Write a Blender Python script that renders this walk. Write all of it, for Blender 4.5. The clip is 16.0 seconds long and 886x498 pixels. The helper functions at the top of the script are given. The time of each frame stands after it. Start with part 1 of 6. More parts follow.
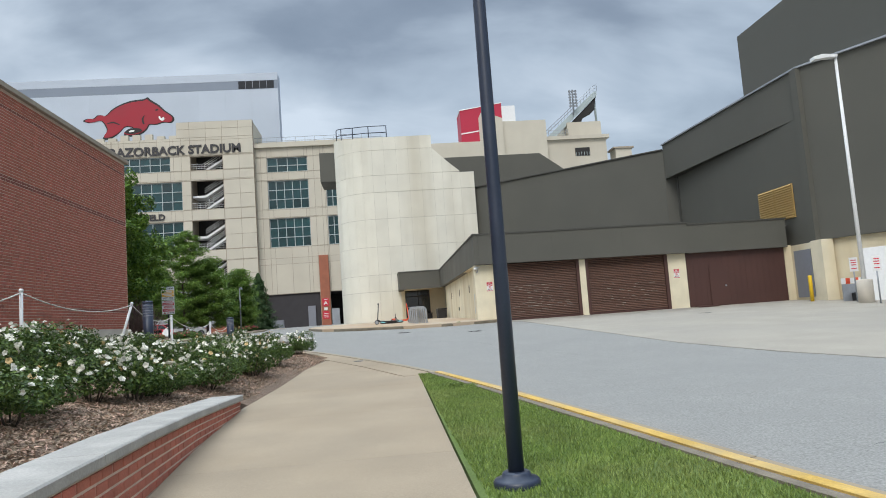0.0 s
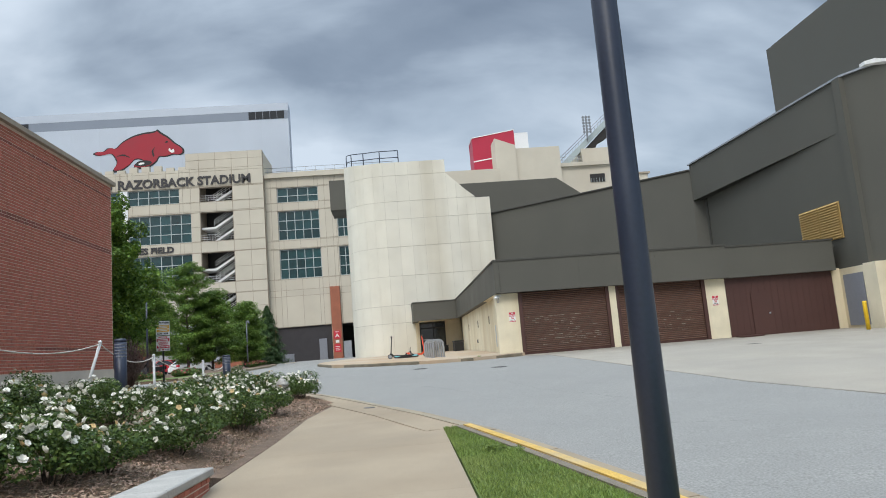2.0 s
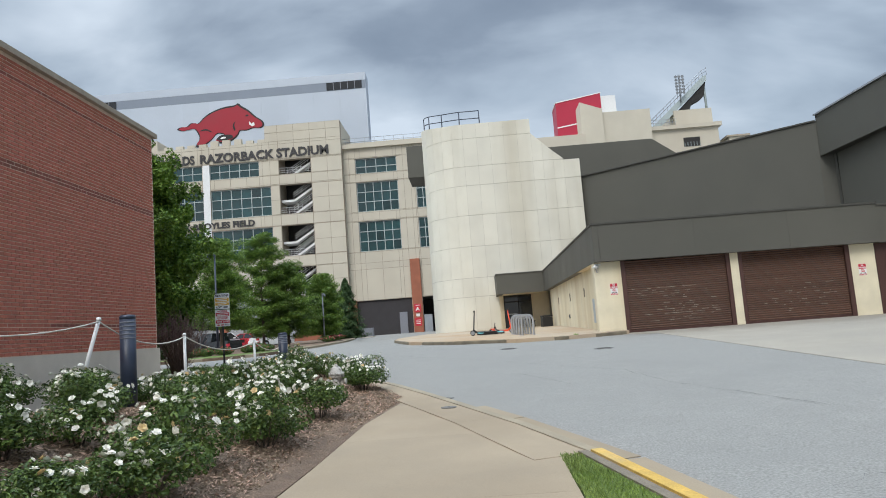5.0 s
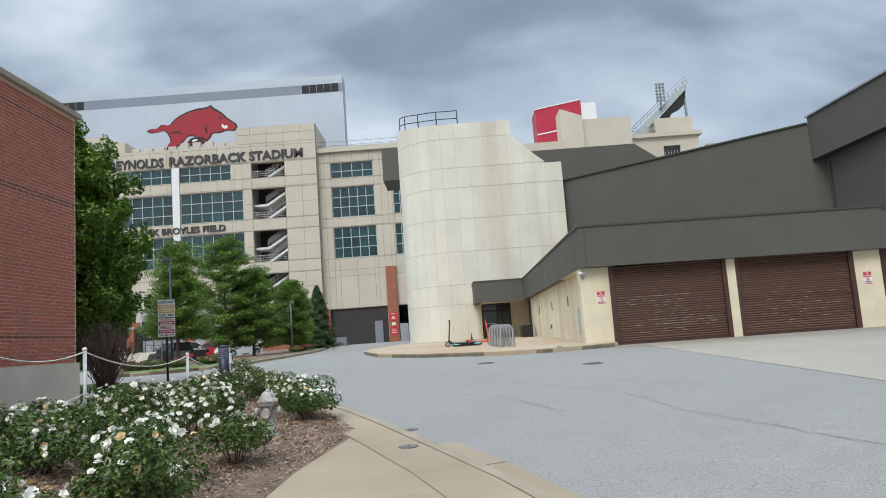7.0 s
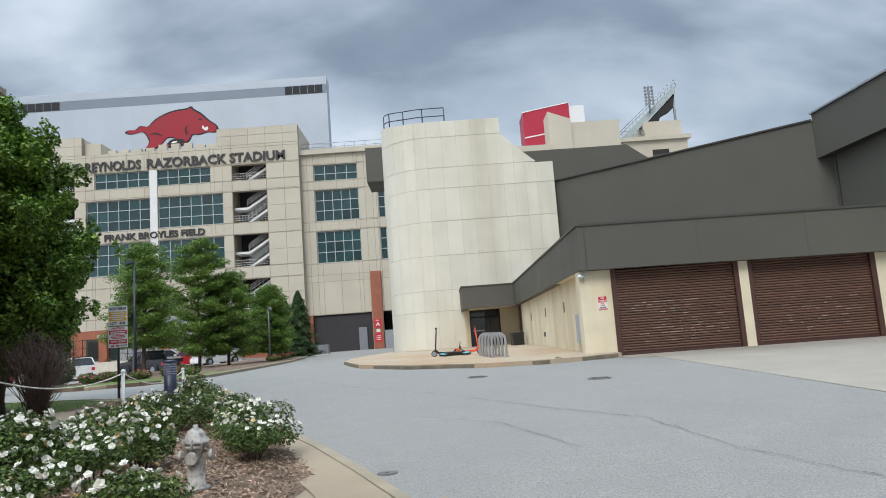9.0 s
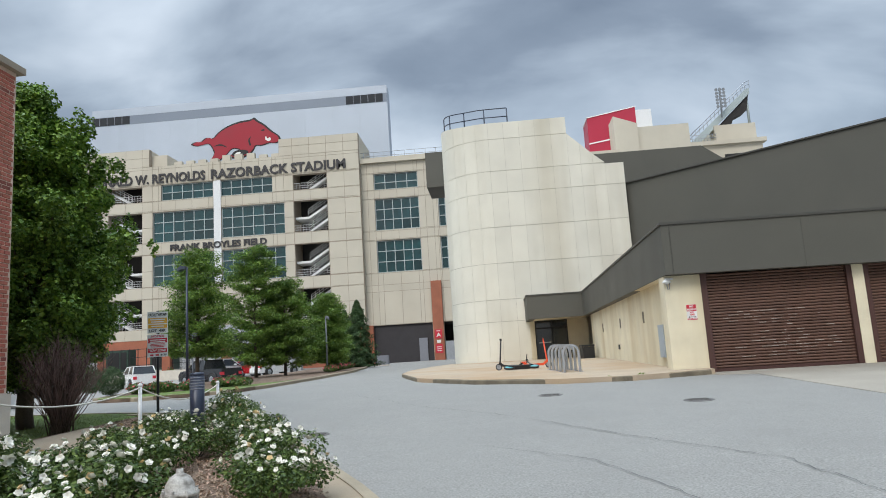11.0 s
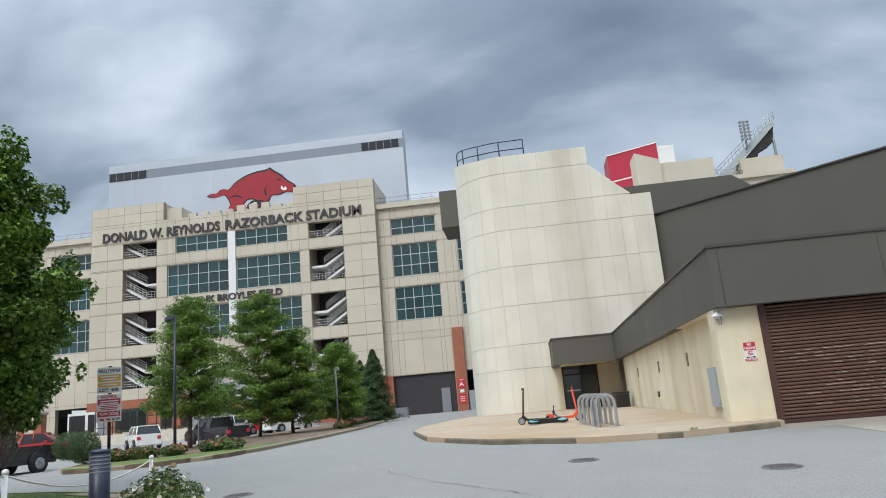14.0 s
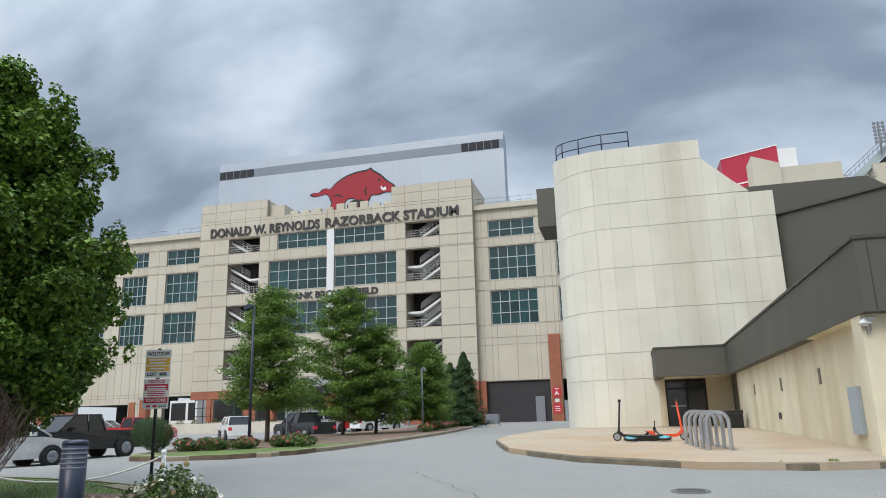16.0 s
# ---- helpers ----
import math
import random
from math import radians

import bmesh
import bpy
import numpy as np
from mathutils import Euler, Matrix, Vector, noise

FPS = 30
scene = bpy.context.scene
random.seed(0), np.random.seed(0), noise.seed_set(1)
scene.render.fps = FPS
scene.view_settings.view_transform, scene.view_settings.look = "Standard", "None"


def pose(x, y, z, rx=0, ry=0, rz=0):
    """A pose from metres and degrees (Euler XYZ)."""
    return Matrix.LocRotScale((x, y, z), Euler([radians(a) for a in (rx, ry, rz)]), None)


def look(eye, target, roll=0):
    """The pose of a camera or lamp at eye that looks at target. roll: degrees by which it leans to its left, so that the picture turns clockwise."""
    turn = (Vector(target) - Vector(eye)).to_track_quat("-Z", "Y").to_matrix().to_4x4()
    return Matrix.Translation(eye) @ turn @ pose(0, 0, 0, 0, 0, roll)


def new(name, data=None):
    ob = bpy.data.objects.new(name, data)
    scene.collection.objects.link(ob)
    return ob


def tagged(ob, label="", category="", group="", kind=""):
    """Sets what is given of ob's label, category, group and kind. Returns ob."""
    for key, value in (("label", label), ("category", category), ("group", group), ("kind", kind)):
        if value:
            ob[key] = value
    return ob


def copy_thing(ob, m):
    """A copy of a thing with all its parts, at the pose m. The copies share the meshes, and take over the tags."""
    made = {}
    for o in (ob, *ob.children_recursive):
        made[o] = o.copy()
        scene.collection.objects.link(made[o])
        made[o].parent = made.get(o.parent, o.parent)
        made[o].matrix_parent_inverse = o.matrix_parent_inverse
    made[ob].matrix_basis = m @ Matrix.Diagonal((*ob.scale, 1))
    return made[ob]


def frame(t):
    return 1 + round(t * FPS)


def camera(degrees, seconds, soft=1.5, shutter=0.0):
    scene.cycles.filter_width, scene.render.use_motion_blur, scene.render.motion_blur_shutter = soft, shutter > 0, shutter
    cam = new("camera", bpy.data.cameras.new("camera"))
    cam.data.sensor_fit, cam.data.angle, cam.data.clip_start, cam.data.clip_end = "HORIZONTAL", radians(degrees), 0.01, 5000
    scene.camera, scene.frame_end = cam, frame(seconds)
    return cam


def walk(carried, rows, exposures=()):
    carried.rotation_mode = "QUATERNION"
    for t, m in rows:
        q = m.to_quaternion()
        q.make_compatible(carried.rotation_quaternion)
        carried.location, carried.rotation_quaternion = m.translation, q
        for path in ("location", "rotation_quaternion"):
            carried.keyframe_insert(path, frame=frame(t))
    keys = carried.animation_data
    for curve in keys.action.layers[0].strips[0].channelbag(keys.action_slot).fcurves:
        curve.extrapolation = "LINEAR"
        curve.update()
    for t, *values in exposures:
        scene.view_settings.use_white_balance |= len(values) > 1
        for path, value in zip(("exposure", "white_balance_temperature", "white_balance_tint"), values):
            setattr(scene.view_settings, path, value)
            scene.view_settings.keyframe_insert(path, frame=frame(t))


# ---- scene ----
# camera and walk
cam = camera(64.3, 16.0, soft=0.95)
PATH = [
    (0, (-0.014, 0.197, 1.315), (0.145, 1.881, 1.482), -4.1),
    (0.5, (-0.066, 0.869, 1.355), (0.079, 2.552, 1.543), -4.4),
    (1, (-0.074, 1.520, 1.412), (0.060, 3.200, 1.632), -4.7),
    (1.5, (-0.088, 2.156, 1.447), (0.044, 3.834, 1.686), -4.8),
    (2, (-0.041, 2.752, 1.468), (0.094, 4.429, 1.710), -4.7),
    (2.5, (-0.035, 3.404, 1.474), (0.078, 5.081, 1.725), -4.9),
    (3, (-0.057, 4.100, 1.509), (0.007, 5.779, 1.769), -4.9),
    (3.5, (-0.054, 4.724, 1.565), (-0.043, 6.405, 1.822), -4.5),
    (4, (-0.167, 5.355, 1.574), (-0.195, 7.038, 1.812), -4.5),
    (6.3, (-0.013, 8.110, 1.692), (-0.087, 9.800, 1.858), -4.2),
    (6.5, (-0.007, 8.360, 1.694), (-0.060, 10.050, 1.872), -4.0),
    (7, (0.012, 8.967, 1.700), (0.002, 10.653, 1.911), -4.1),
    (7.5, (0.033, 9.493, 1.761), (0.051, 11.178, 1.983), -4.2),
    (8, (0.017, 10.084, 1.790), (0.053, 11.770, 2.009), -4.0),
    (10.3, (-0.103, 12.635, 1.855), (-0.145, 14.317, 2.093), -4.4),
    (10.5, (-0.123, 12.844, 1.849), (-0.187, 14.526, 2.091), -4.2),
    (11, (-0.171, 13.395, 1.858), (-0.290, 15.071, 2.117), -3.6),
    (11.5, (-0.207, 14.026, 1.913), (-0.340, 15.697, 2.195), -3.6),
    (12, (-0.202, 14.579, 1.928), (-0.308, 16.248, 2.237), -3.9),
    (12.5, (-0.146, 15.099, 1.952), (-0.190, 16.766, 2.282), -4.6),
    (13, (-0.115, 15.570, 1.933), (-0.124, 17.235, 2.283), -5.2),
    (13.5, (-0.064, 15.993, 1.981), (-0.110, 17.650, 2.356), -5.7),
    (14, (0.023, 16.453, 1.986), (-0.141, 18.104, 2.362), -5.0),
    (14.5, (0.107, 16.963, 1.922), (-0.173, 18.607, 2.250), -3.2),
    (15, (0.195, 17.530, 1.942), (-0.190, 19.153, 2.267), -1.6),
    (15.5, (0.162, 18.091, 1.946), (-0.252, 19.695, 2.324), -0.6),
    (16, (0.114, 18.655, 1.956), (-0.286, 20.257, 2.359), -1.5),
]
walk(cam, [(t, look(eye, target, roll)) for t, eye, target, roll in PATH])

# ---- world, sun ----
world = bpy.data.worlds.new("overcast_sky")
scene.world = world
world.use_nodes = True
WN, WL = world.node_tree.nodes, world.node_tree.links
WN.clear()
SUN_EL, SUN_AZ = radians(52), radians(200)


def wnode(kind, **inputs):
    n = WN.new(kind)
    for k, v in inputs.items():
        n.inputs[k.replace("_", " ")].default_value = v
    return n


sky = wnode("ShaderNodeTexSky")
sky.sky_type, sky.sun_disc, sky.sun_elevation, sky.sun_rotation = "NISHITA", False, SUN_EL, SUN_AZ
sky.air_density, sky.dust_density = 1.0, 4.0
tc = wnode("ShaderNodeTexCoord")
sep = wnode("ShaderNodeSeparateXYZ")
WL.new(tc.outputs["Generated"], sep.inputs[0])


def wmath(op, a, b=None, c=None, clamp=False):
    n = WN.new("ShaderNodeMath")
    n.operation, n.use_clamp = op, clamp
    for i, v in enumerate((a, b, c)):
        if v is None:
            continue
        if isinstance(v, (int, float)):
            n.inputs[i].default_value = v
        else:
            WL.new(v, n.inputs[i])
    return n.outputs[0]


# the cloud deck: direction flattened on to a layer overhead
up = wmath("ADD", wmath("MAXIMUM", sep.outputs[2], 0.0), 0.55)
flat = WN.new("ShaderNodeCombineXYZ")
WL.new(wmath("DIVIDE", sep.outputs[0], up), flat.inputs[0])
WL.new(wmath("DIVIDE", sep.outputs[1], up), flat.inputs[1])


def wnoise(scale, detail, rough, shift, distort=0.0):
    m = WN.new("ShaderNodeMapping")
    m.inputs["Location"].default_value = shift
    m.inputs["Scale"].default_value = (0.75, 1.45, 1.0)
    WL.new(flat.outputs[0], m.inputs[0])
    n = WN.new("ShaderNodeTexNoise")
    n.inputs["Scale"].default_value, n.inputs["Detail"].default_value = scale, detail
    n.inputs["Roughness"].default_value, n.inputs["Distortion"].default_value = rough, distort
    WL.new(m.outputs[0], n.inputs["Vector"])
    return n.outputs[0]


big = wnoise(1.7, 4.0, 0.52, (3.92, 1.7, 0.0), 0.5)
small = wnoise(5.0, 5.0, 0.55, (0.4, 5.2, 0.0), 0.3)
cover = wmath("ADD", wmath("MULTIPLY", big, 0.76), wmath("MULTIPLY", small, 0.24))
# thinner cloud towards the horizon
cover = wmath("SUBTRACT", cover, wmath("MULTIPLY", wmath("SUBTRACT", 1.0, wmath("DIVIDE", sep.outputs[2], 0.42), None, True), 0.13))
# the deck thickens towards the east
east = wmath("MINIMUM", wmath("MAXIMUM", wmath("ADD", wmath("MULTIPLY", sep.outputs[0], 1.5), 0.12), -0.7), 1.0)
cover = wmath("ADD", cover, wmath("MULTIPLY", east, 0.10))
ramp = WN.new("ShaderNodeValToRGB")
WL.new(cover, ramp.inputs[0])
el = ramp.color_ramp.elements
el[0].position, el[0].color = 0.33, (0.55, 0.61, 0.665, 1)
el[1].position, el[1].color = 0.66, (0.095, 0.118, 0.145, 1)
mid = el.new(0.44)
mid.color = (0.33, 0.385, 0.437, 1)
mid2 = el.new(0.53)
mid2.color = (0.180, 0.215, 0.254, 1)
# an overcast sky is brightest overhead
zen = wmath("POWER", wmath("MAXIMUM", sep.outputs[2], 0.0), 5.0)
lift = wmath("ADD", 1.0, wmath("MULTIPLY", zen, 13.0))
cloud_col = WN.new("ShaderNodeVectorMath")
cloud_col.operation = "SCALE"
WL.new(ramp.outputs[0], cloud_col.inputs[0])
WL.new(lift, cloud_col.inputs["Scale"])
bg_cloud = wnode("ShaderNodeBackground", Strength=1.0)
WL.new(cloud_col.outputs[0], bg_cloud.inputs[0])
bg_sky = wnode("ShaderNodeBackground", Strength=0.05)
WL.new(sky.outputs[0], bg_sky.inputs[0])
both = WN.new("ShaderNodeAddShader")
WL.new(bg_cloud.outputs[0], both.inputs[0])
WL.new(bg_sky.outputs[0], both.inputs[1])
wout = WN.new("ShaderNodeOutputWorld")
WL.new(both.outputs[0], wout.inputs[0])

sun_data = bpy.data.lights.new("sun", "SUN")
sun_data.energy, sun_data.angle, sun_data.color = 1.3, radians(25), (1.0, 0.965, 0.90)
sun = new("sun", sun_data)
sun.matrix_world = look((-14, -30, 45), (0, 20, 0))
scene.view_settings.exposure = 0.0


# ---- materials ----
def linear(c):
    return tuple((v / 12.92 if v <= 0.04045 else ((v + 0.055) / 1.055) ** 2.4) for v in c)


def mat(name, col, rough=0.8, metal=0.0, vary=0.12, scale=6.0, fine=60.0, bump=0.15, tint=None, stain=0.0, spec=0.4, rand=0.0,
        streak=False, island=0.0, distance=0.01, leafy=0.0, broad=1.0):
    """Base colour varied by a coarse and a fine noise, with relief; stain mixes in tint by a broad noise."""
    m = bpy.data.materials.new(name)
    m.use_nodes = True
    N, L = m.node_tree.nodes, m.node_tree.links
    b = N["Principled BSDF"]
    b.inputs["Roughness"].default_value, b.inputs["Metallic"].default_value = rough, metal
    b.inputs["Specular IOR Level"].default_value = spec
    co = N.new("ShaderNodeTexCoord")
    geo = N.new("ShaderNodeNewGeometry")
    src = geo.outputs["Position"]

    def nz(sc, det, squash=None):
        n = N.new("ShaderNodeTexNoise")
        n.inputs["Scale"].default_value, n.inputs["Detail"].default_value = sc, det
        if squash:
            mp = N.new("ShaderNodeMapping")
            mp.inputs["Scale"].default_value = squash
            L.new(src, mp.inputs[0])
            L.new(mp.outputs[0], n.inputs["Vector"])
        else:
            L.new(src, n.inputs["Vector"])
        return n.outputs[0]

    def mix(kind, fac, a, bb):
        n = N.new("ShaderNodeMix")
        n.data_type, n.blend_type = "RGBA", kind
        for sock, v in ((n.inputs[0], fac), (n.inputs[6], a), (n.inputs[7], bb)):
            if isinstance(v, tuple):
                sock.default_value = (*v, 1)
            elif isinstance(v, (int, float)):
                sock.default_value = v
            else:
                L.new(v, sock)
        return n.outputs[2]

    def rng(v, lo, hi, a=0.3, z=0.7):
        n = N.new("ShaderNodeMapRange")
        n.inputs[1].default_value, n.inputs[2].default_value = a, z
        n.inputs[3].default_value, n.inputs[4].default_value = lo, hi
        L.new(v, n.inputs[0])
        return n.outputs[0]

    coarse, grain = nz(scale, 4), nz(fine, 3)
    c = mix("MULTIPLY", 1.0, tuple(col), (1, 1, 1))
    for v, k in ((coarse, vary * broad), (grain, vary * 0.8)):
        g = N.new("ShaderNodeCombineColor")
        f = rng(v, 1 - k, 1 + k)
        for i in range(3):
            L.new(f, g.inputs[i])
        c = mix("MULTIPLY", 1.0, c, g.outputs[0])
    if tint:
        st = nz(scale * 0.35, 6, (1.6, 1.6, 0.16) if streak else None)
        c = mix("MIX", rng(st, 0.0, stain, 0.45, 0.72), c, tuple(tint))
    if rand:
        oi = N.new("ShaderNodeObjectInfo")
        hs = N.new("ShaderNodeHueSaturation")
        L.new(rng(oi.outputs["Random"], 1 - rand, 1 + rand, 0, 1), hs.inputs["Value"])
        L.new(c, hs.inputs["Color"])
        c = hs.outputs[0]
    if island:
        hs = N.new("ShaderNodeHueSaturation")
        L.new(rng(geo.outputs["Random Per Island"], 1 - island, 1 + island, 0, 1), hs.inputs["Value"])
        L.new(rng(geo.outputs["Random Per Island"], 0.5 + 0.04 * island, 0.5 - 0.04 * island, 0, 1), hs.inputs["Hue"])
        L.new(c, hs.inputs["Color"])
        c = hs.outputs[0]
    L.new(c, b.inputs["Base Color"])
    L.new(rng(coarse, max(0.02, rough - 0.08), min(1, rough + 0.08)), b.inputs["Roughness"])
    if leafy:
        tr, mx = N.new("ShaderNodeBsdfTranslucent"), N.new("ShaderNodeMixShader")
        mx.inputs[0].default_value = leafy
        L.new(c, tr.inputs[0])
        L.new(b.outputs[0], mx.inputs[1])
        L.new(tr.outputs[0], mx.inputs[2])
        L.new(mx.outputs[0], N["Material Output"].inputs[0])
    if bump:
        bn = N.new("ShaderNodeBump")
        bn.inputs["Strength"].default_value, bn.inputs["Distance"].default_value = bump, distance
        L.new(grain, bn.inputs["Height"])
        L.new(bn.outputs[0], b.inputs["Normal"])
    return m


M_ASPHALT = mat("asphalt", (0.262, 0.257, 0.240), 0.92, vary=0.34, scale=1.8, fine=44, bump=1.0, tint=(0.215, 0.212, 0.200), stain=0.35, spec=0.3, broad=0.14)
M_APRON = mat("apron_concrete", (0.33, 0.30, 0.25), 0.9, vary=0.10, scale=0.7, fine=40, bump=0.2, tint=(0.24, 0.23, 0.21), stain=0.4)
M_WALK = mat("sidewalk_concrete", (0.325, 0.262, 0.185), 0.9, vary=0.10, scale=1.1, fine=70, bump=0.2, tint=(0.235, 0.18, 0.12), stain=0.55, rand=0.04)
M_PLAZA = mat("plaza_concrete", (0.41, 0.33, 0.24), 0.9, vary=0.10, scale=0.8, fine=50, bump=0.15, tint=(0.37, 0.225, 0.105), stain=0.75)
M_KERB = mat("kerb_concrete", (0.315, 0.265, 0.19), 0.9, vary=0.12, scale=2, fine=60, bump=0.3, tint=(0.20, 0.165, 0.12), stain=0.45, rand=0.03)
M_IRONSTONE = mat("weathered_kerb_back", (0.20, 0.17, 0.13), 0.95, vary=0.2, scale=4, fine=60, bump=0.4)
M_YELLOW = mat("yellow_kerb_paint", (0.56, 0.36, 0.085), 0.75, vary=0.16, scale=4, fine=50, bump=0.25, tint=(0.42, 0.36, 0.26), stain=0.6)
M_SOIL = mat("mulch_soil", (0.20, 0.14, 0.10), 0.95, vary=0.3, scale=3, fine=45, bump=1.0, distance=0.04)
M_CHIP = mat("mulch_chip", (0.36, 0.265, 0.19), 0.9, vary=0.2, scale=6, fine=90, bump=0.2, island=0.55)
M_TURF = mat("turf", (0.10, 0.15, 0.032), 0.9, vary=0.25, scale=1.6, fine=40, bump=0.6, tint=(0.12, 0.16, 0.05), stain=0.5)
M_BLADE = mat("grass_blade", (0.165, 0.242, 0.054), 0.6, vary=0.2, scale=2.2, fine=30, bump=0, tint=(0.27, 0.29, 0.10), stain=0.55, island=0.35)
M_CONC = mat("precast_concrete", (0.70, 0.68, 0.59), 0.85, vary=0.05, scale=0.6, fine=30, bump=0.1, tint=(0.47, 0.42, 0.31), stain=0.62, rand=0.035, streak=True)
M_JOINT = mat("joint_shadow_sealant", (0.40, 0.375, 0.32), 0.9, vary=0.1, bump=0)
M_STAD = mat("stadium_precast", (0.555, 0.515, 0.425), 0.85, vary=0.04, scale=0.4, fine=20, bump=0.08, tint=(0.45, 0.385, 0.30), stain=0.35, rand=0.03, streak=True)
M_STADJ = mat("stadium_joint", (0.36, 0.31, 0.245), 0.9, vary=0.1, bump=0)
M_CREAM = mat("cream_stucco", (0.72, 0.655, 0.49), 0.9, vary=0.08, scale=1.2, fine=80, bump=0.3, tint=(0.52, 0.41, 0.23), stain=0.7, streak=True)
M_MOSSY = mat("mossy_kerb_face", (0.17, 0.145, 0.105), 0.95, vary=0.25, scale=3, fine=60, bump=0.4)
M_CABINET = mat("pale_blue_grey_paint", (0.36, 0.41, 0.45), 0.5, vary=0.05, bump=0.05)
# red brick darkened by colour to stand for shadow in the recessed rows
M_BANDBR = mat("recess_shade_brick", (0.235, 0.075, 0.055), 0.85, vary=0.14, scale=5, fine=60, bump=0.35, island=0.12)
M_DARK = mat("dark_olive_metal_panel", (0.092, 0.090, 0.076), 0.62, vary=0.05, scale=0.5, fine=25, bump=0.1, tint=(0.112, 0.108, 0.092), stain=0.5, spec=0.35)
M_DARK2 = mat("dark_metal_flashing", (0.062, 0.060, 0.052), 0.5, vary=0.08, bump=0.05)
M_ROLL = mat("brown_roll_up_slat", (0.125, 0.066, 0.047), 0.55, vary=0.10, scale=1.5, fine=30, bump=0.1, spec=0.4, rand=0.12)
M_ROLLW = mat("worn_pale_scrape", (0.36, 0.31, 0.27), 0.7, vary=0.2, bump=0.1)
M_BROWN = mat("brown_ribbed_metal", (0.072, 0.033, 0.027), 0.55, vary=0.08, scale=1.0, fine=25, bump=0.08)
M_GLASS = mat("tinted_teal_glass", (0.010, 0.048, 0.052), 0.04, vary=0.25, scale=0.18, fine=2.0, bump=0.0, spec=0.65, rand=0.35)
M_DGLASS = mat("dark_door_glass", (0.012, 0.014, 0.016), 0.05, vary=0.1, bump=0, spec=0.6)
M_MULL = mat("pale_aluminium_mullion", (0.40, 0.46, 0.46), 0.45, metal=0.2, vary=0.05, bump=0)
M_WHITE = mat("white_metal", (0.74, 0.75, 0.75), 0.5, vary=0.05, bump=0.05)
M_BOARD = mat("silver_white_cladding", (0.42, 0.47, 0.54), 0.42, metal=0.1, vary=0.04, scale=0.2, fine=8, bump=0.03, rand=0.03)
M_BAND = mat("grey_cladding_band", (0.20, 0.235, 0.29), 0.45, vary=0.05, scale=0.3, fine=8, bump=0.03)
M_EMB = mat("emblem_red", (0.30, 0.018, 0.032), 0.6, vary=0.06, scale=0.4, fine=8, bump=0)
M_RED = mat("red_painted_metal", (0.40, 0.020, 0.050), 0.5, vary=0.05, scale=0.3, fine=10, bump=0.05)
M_INK = mat("black_outline_paint", (0.02, 0.017, 0.018), 0.6, vary=0.1, bump=0)
M_LETTER = mat("dark_bronze_letter", (0.045, 0.043, 0.045), 0.5, vary=0.1, bump=0.0)
# near-black base colour: the shade of interiors and undersides is put into it
M_VOID = mat("shade_dark_surface", (0.035, 0.033, 0.032), 0.9, vary=0.2, bump=0)
M_MESH = mat("dark_mesh_screen", (0.045, 0.042, 0.045), 0.8, vary=0.15, scale=1, fine=40, bump=0.2)
M_BRICK = mat("red_brick", (0.46, 0.152, 0.105), 0.85, vary=0.14, scale=5, fine=60, bump=0.35, rand=0.10, island=0.10)
M_MORTAR = mat("mortar", (0.62, 0.48, 0.39), 0.95, vary=0.12, scale=6, fine=80, bump=0.3)
M_BRICKF = mat("far_brick", (0.34, 0.125, 0.075), 0.85, vary=0.12, scale=1.0, fine=25, bump=0.2)
M_CAP = mat("limestone_cap", (0.40, 0.385, 0.355), 0.85, vary=0.14, scale=3, fine=55, bump=0.35, tint=(0.21, 0.20, 0.18), stain=0.55, rand=0.05)
M_PLINTH = mat("pale_plinth_concrete", (0.62, 0.57, 0.49), 0.9, vary=0.08, scale=2, fine=50, bump=0.2, tint=(0.48, 0.43, 0.36), stain=0.4)
M_NAVY = mat("dark_navy_pole_paint", (0.027, 0.037, 0.064), 0.38, vary=0.1, scale=2, fine=60, bump=0.06, spec=0.5)
M_GALV = mat("galvanised_steel", (0.36, 0.38, 0.41), 0.45, metal=0.6, vary=0.10, scale=4, fine=40, bump=0.05)
M_GREY = mat("grey_paint", (0.22, 0.23, 0.26), 0.55, vary=0.06, bump=0.05)
M_BLACK = mat("black_plastic", (0.018, 0.018, 0.019), 0.5, vary=0.1, bump=0.05)
M_LEAF = mat("maple_leaf", (0.112, 0.205, 0.028), 0.5, vary=0.2, scale=0.8, fine=20, bump=0, island=0.5, spec=0.3, leafy=0.06)
M_LEAF2 = mat("oak_leaf", (0.135, 0.235, 0.042), 0.5, vary=0.2, scale=0.7, fine=20, bump=0, island=0.5, spec=0.35, leafy=0.18)
M_LEAF3 = mat("conifer_spray", (0.050, 0.10, 0.034), 0.6, vary=0.2, scale=0.8, fine=20, bump=0, island=0.5, leafy=0.18)
M_RLEAF = mat("rose_leaf", (0.070, 0.118, 0.027), 0.5, vary=0.2, scale=2, fine=30, bump=0, island=0.6, spec=0.25, leafy=0.05)
M_PETAL = mat("white_rose_petal", (0.80, 0.78, 0.70), 0.6, vary=0.06, scale=20, fine=90, bump=0.0, island=0.08)
M_FADED = mat("faded_rose_petal", (0.62, 0.47, 0.24), 0.7, vary=0.15, scale=20, fine=90, bump=0.0, island=0.2)
M_REDFL = mat("red_blossom", (0.40, 0.06, 0.06), 0.6, vary=0.2, bump=0, island=0.4)
M_BARK = mat("bark", (0.10, 0.078, 0.060), 0.95, vary=0.25, scale=5, fine=45, bump=0.8, distance=0.03)
M_TWIG = mat("bare_reddish_twig", (0.13, 0.085, 0.070), 0.9, vary=0.2, scale=5, fine=40, bump=0.2, island=0.3)
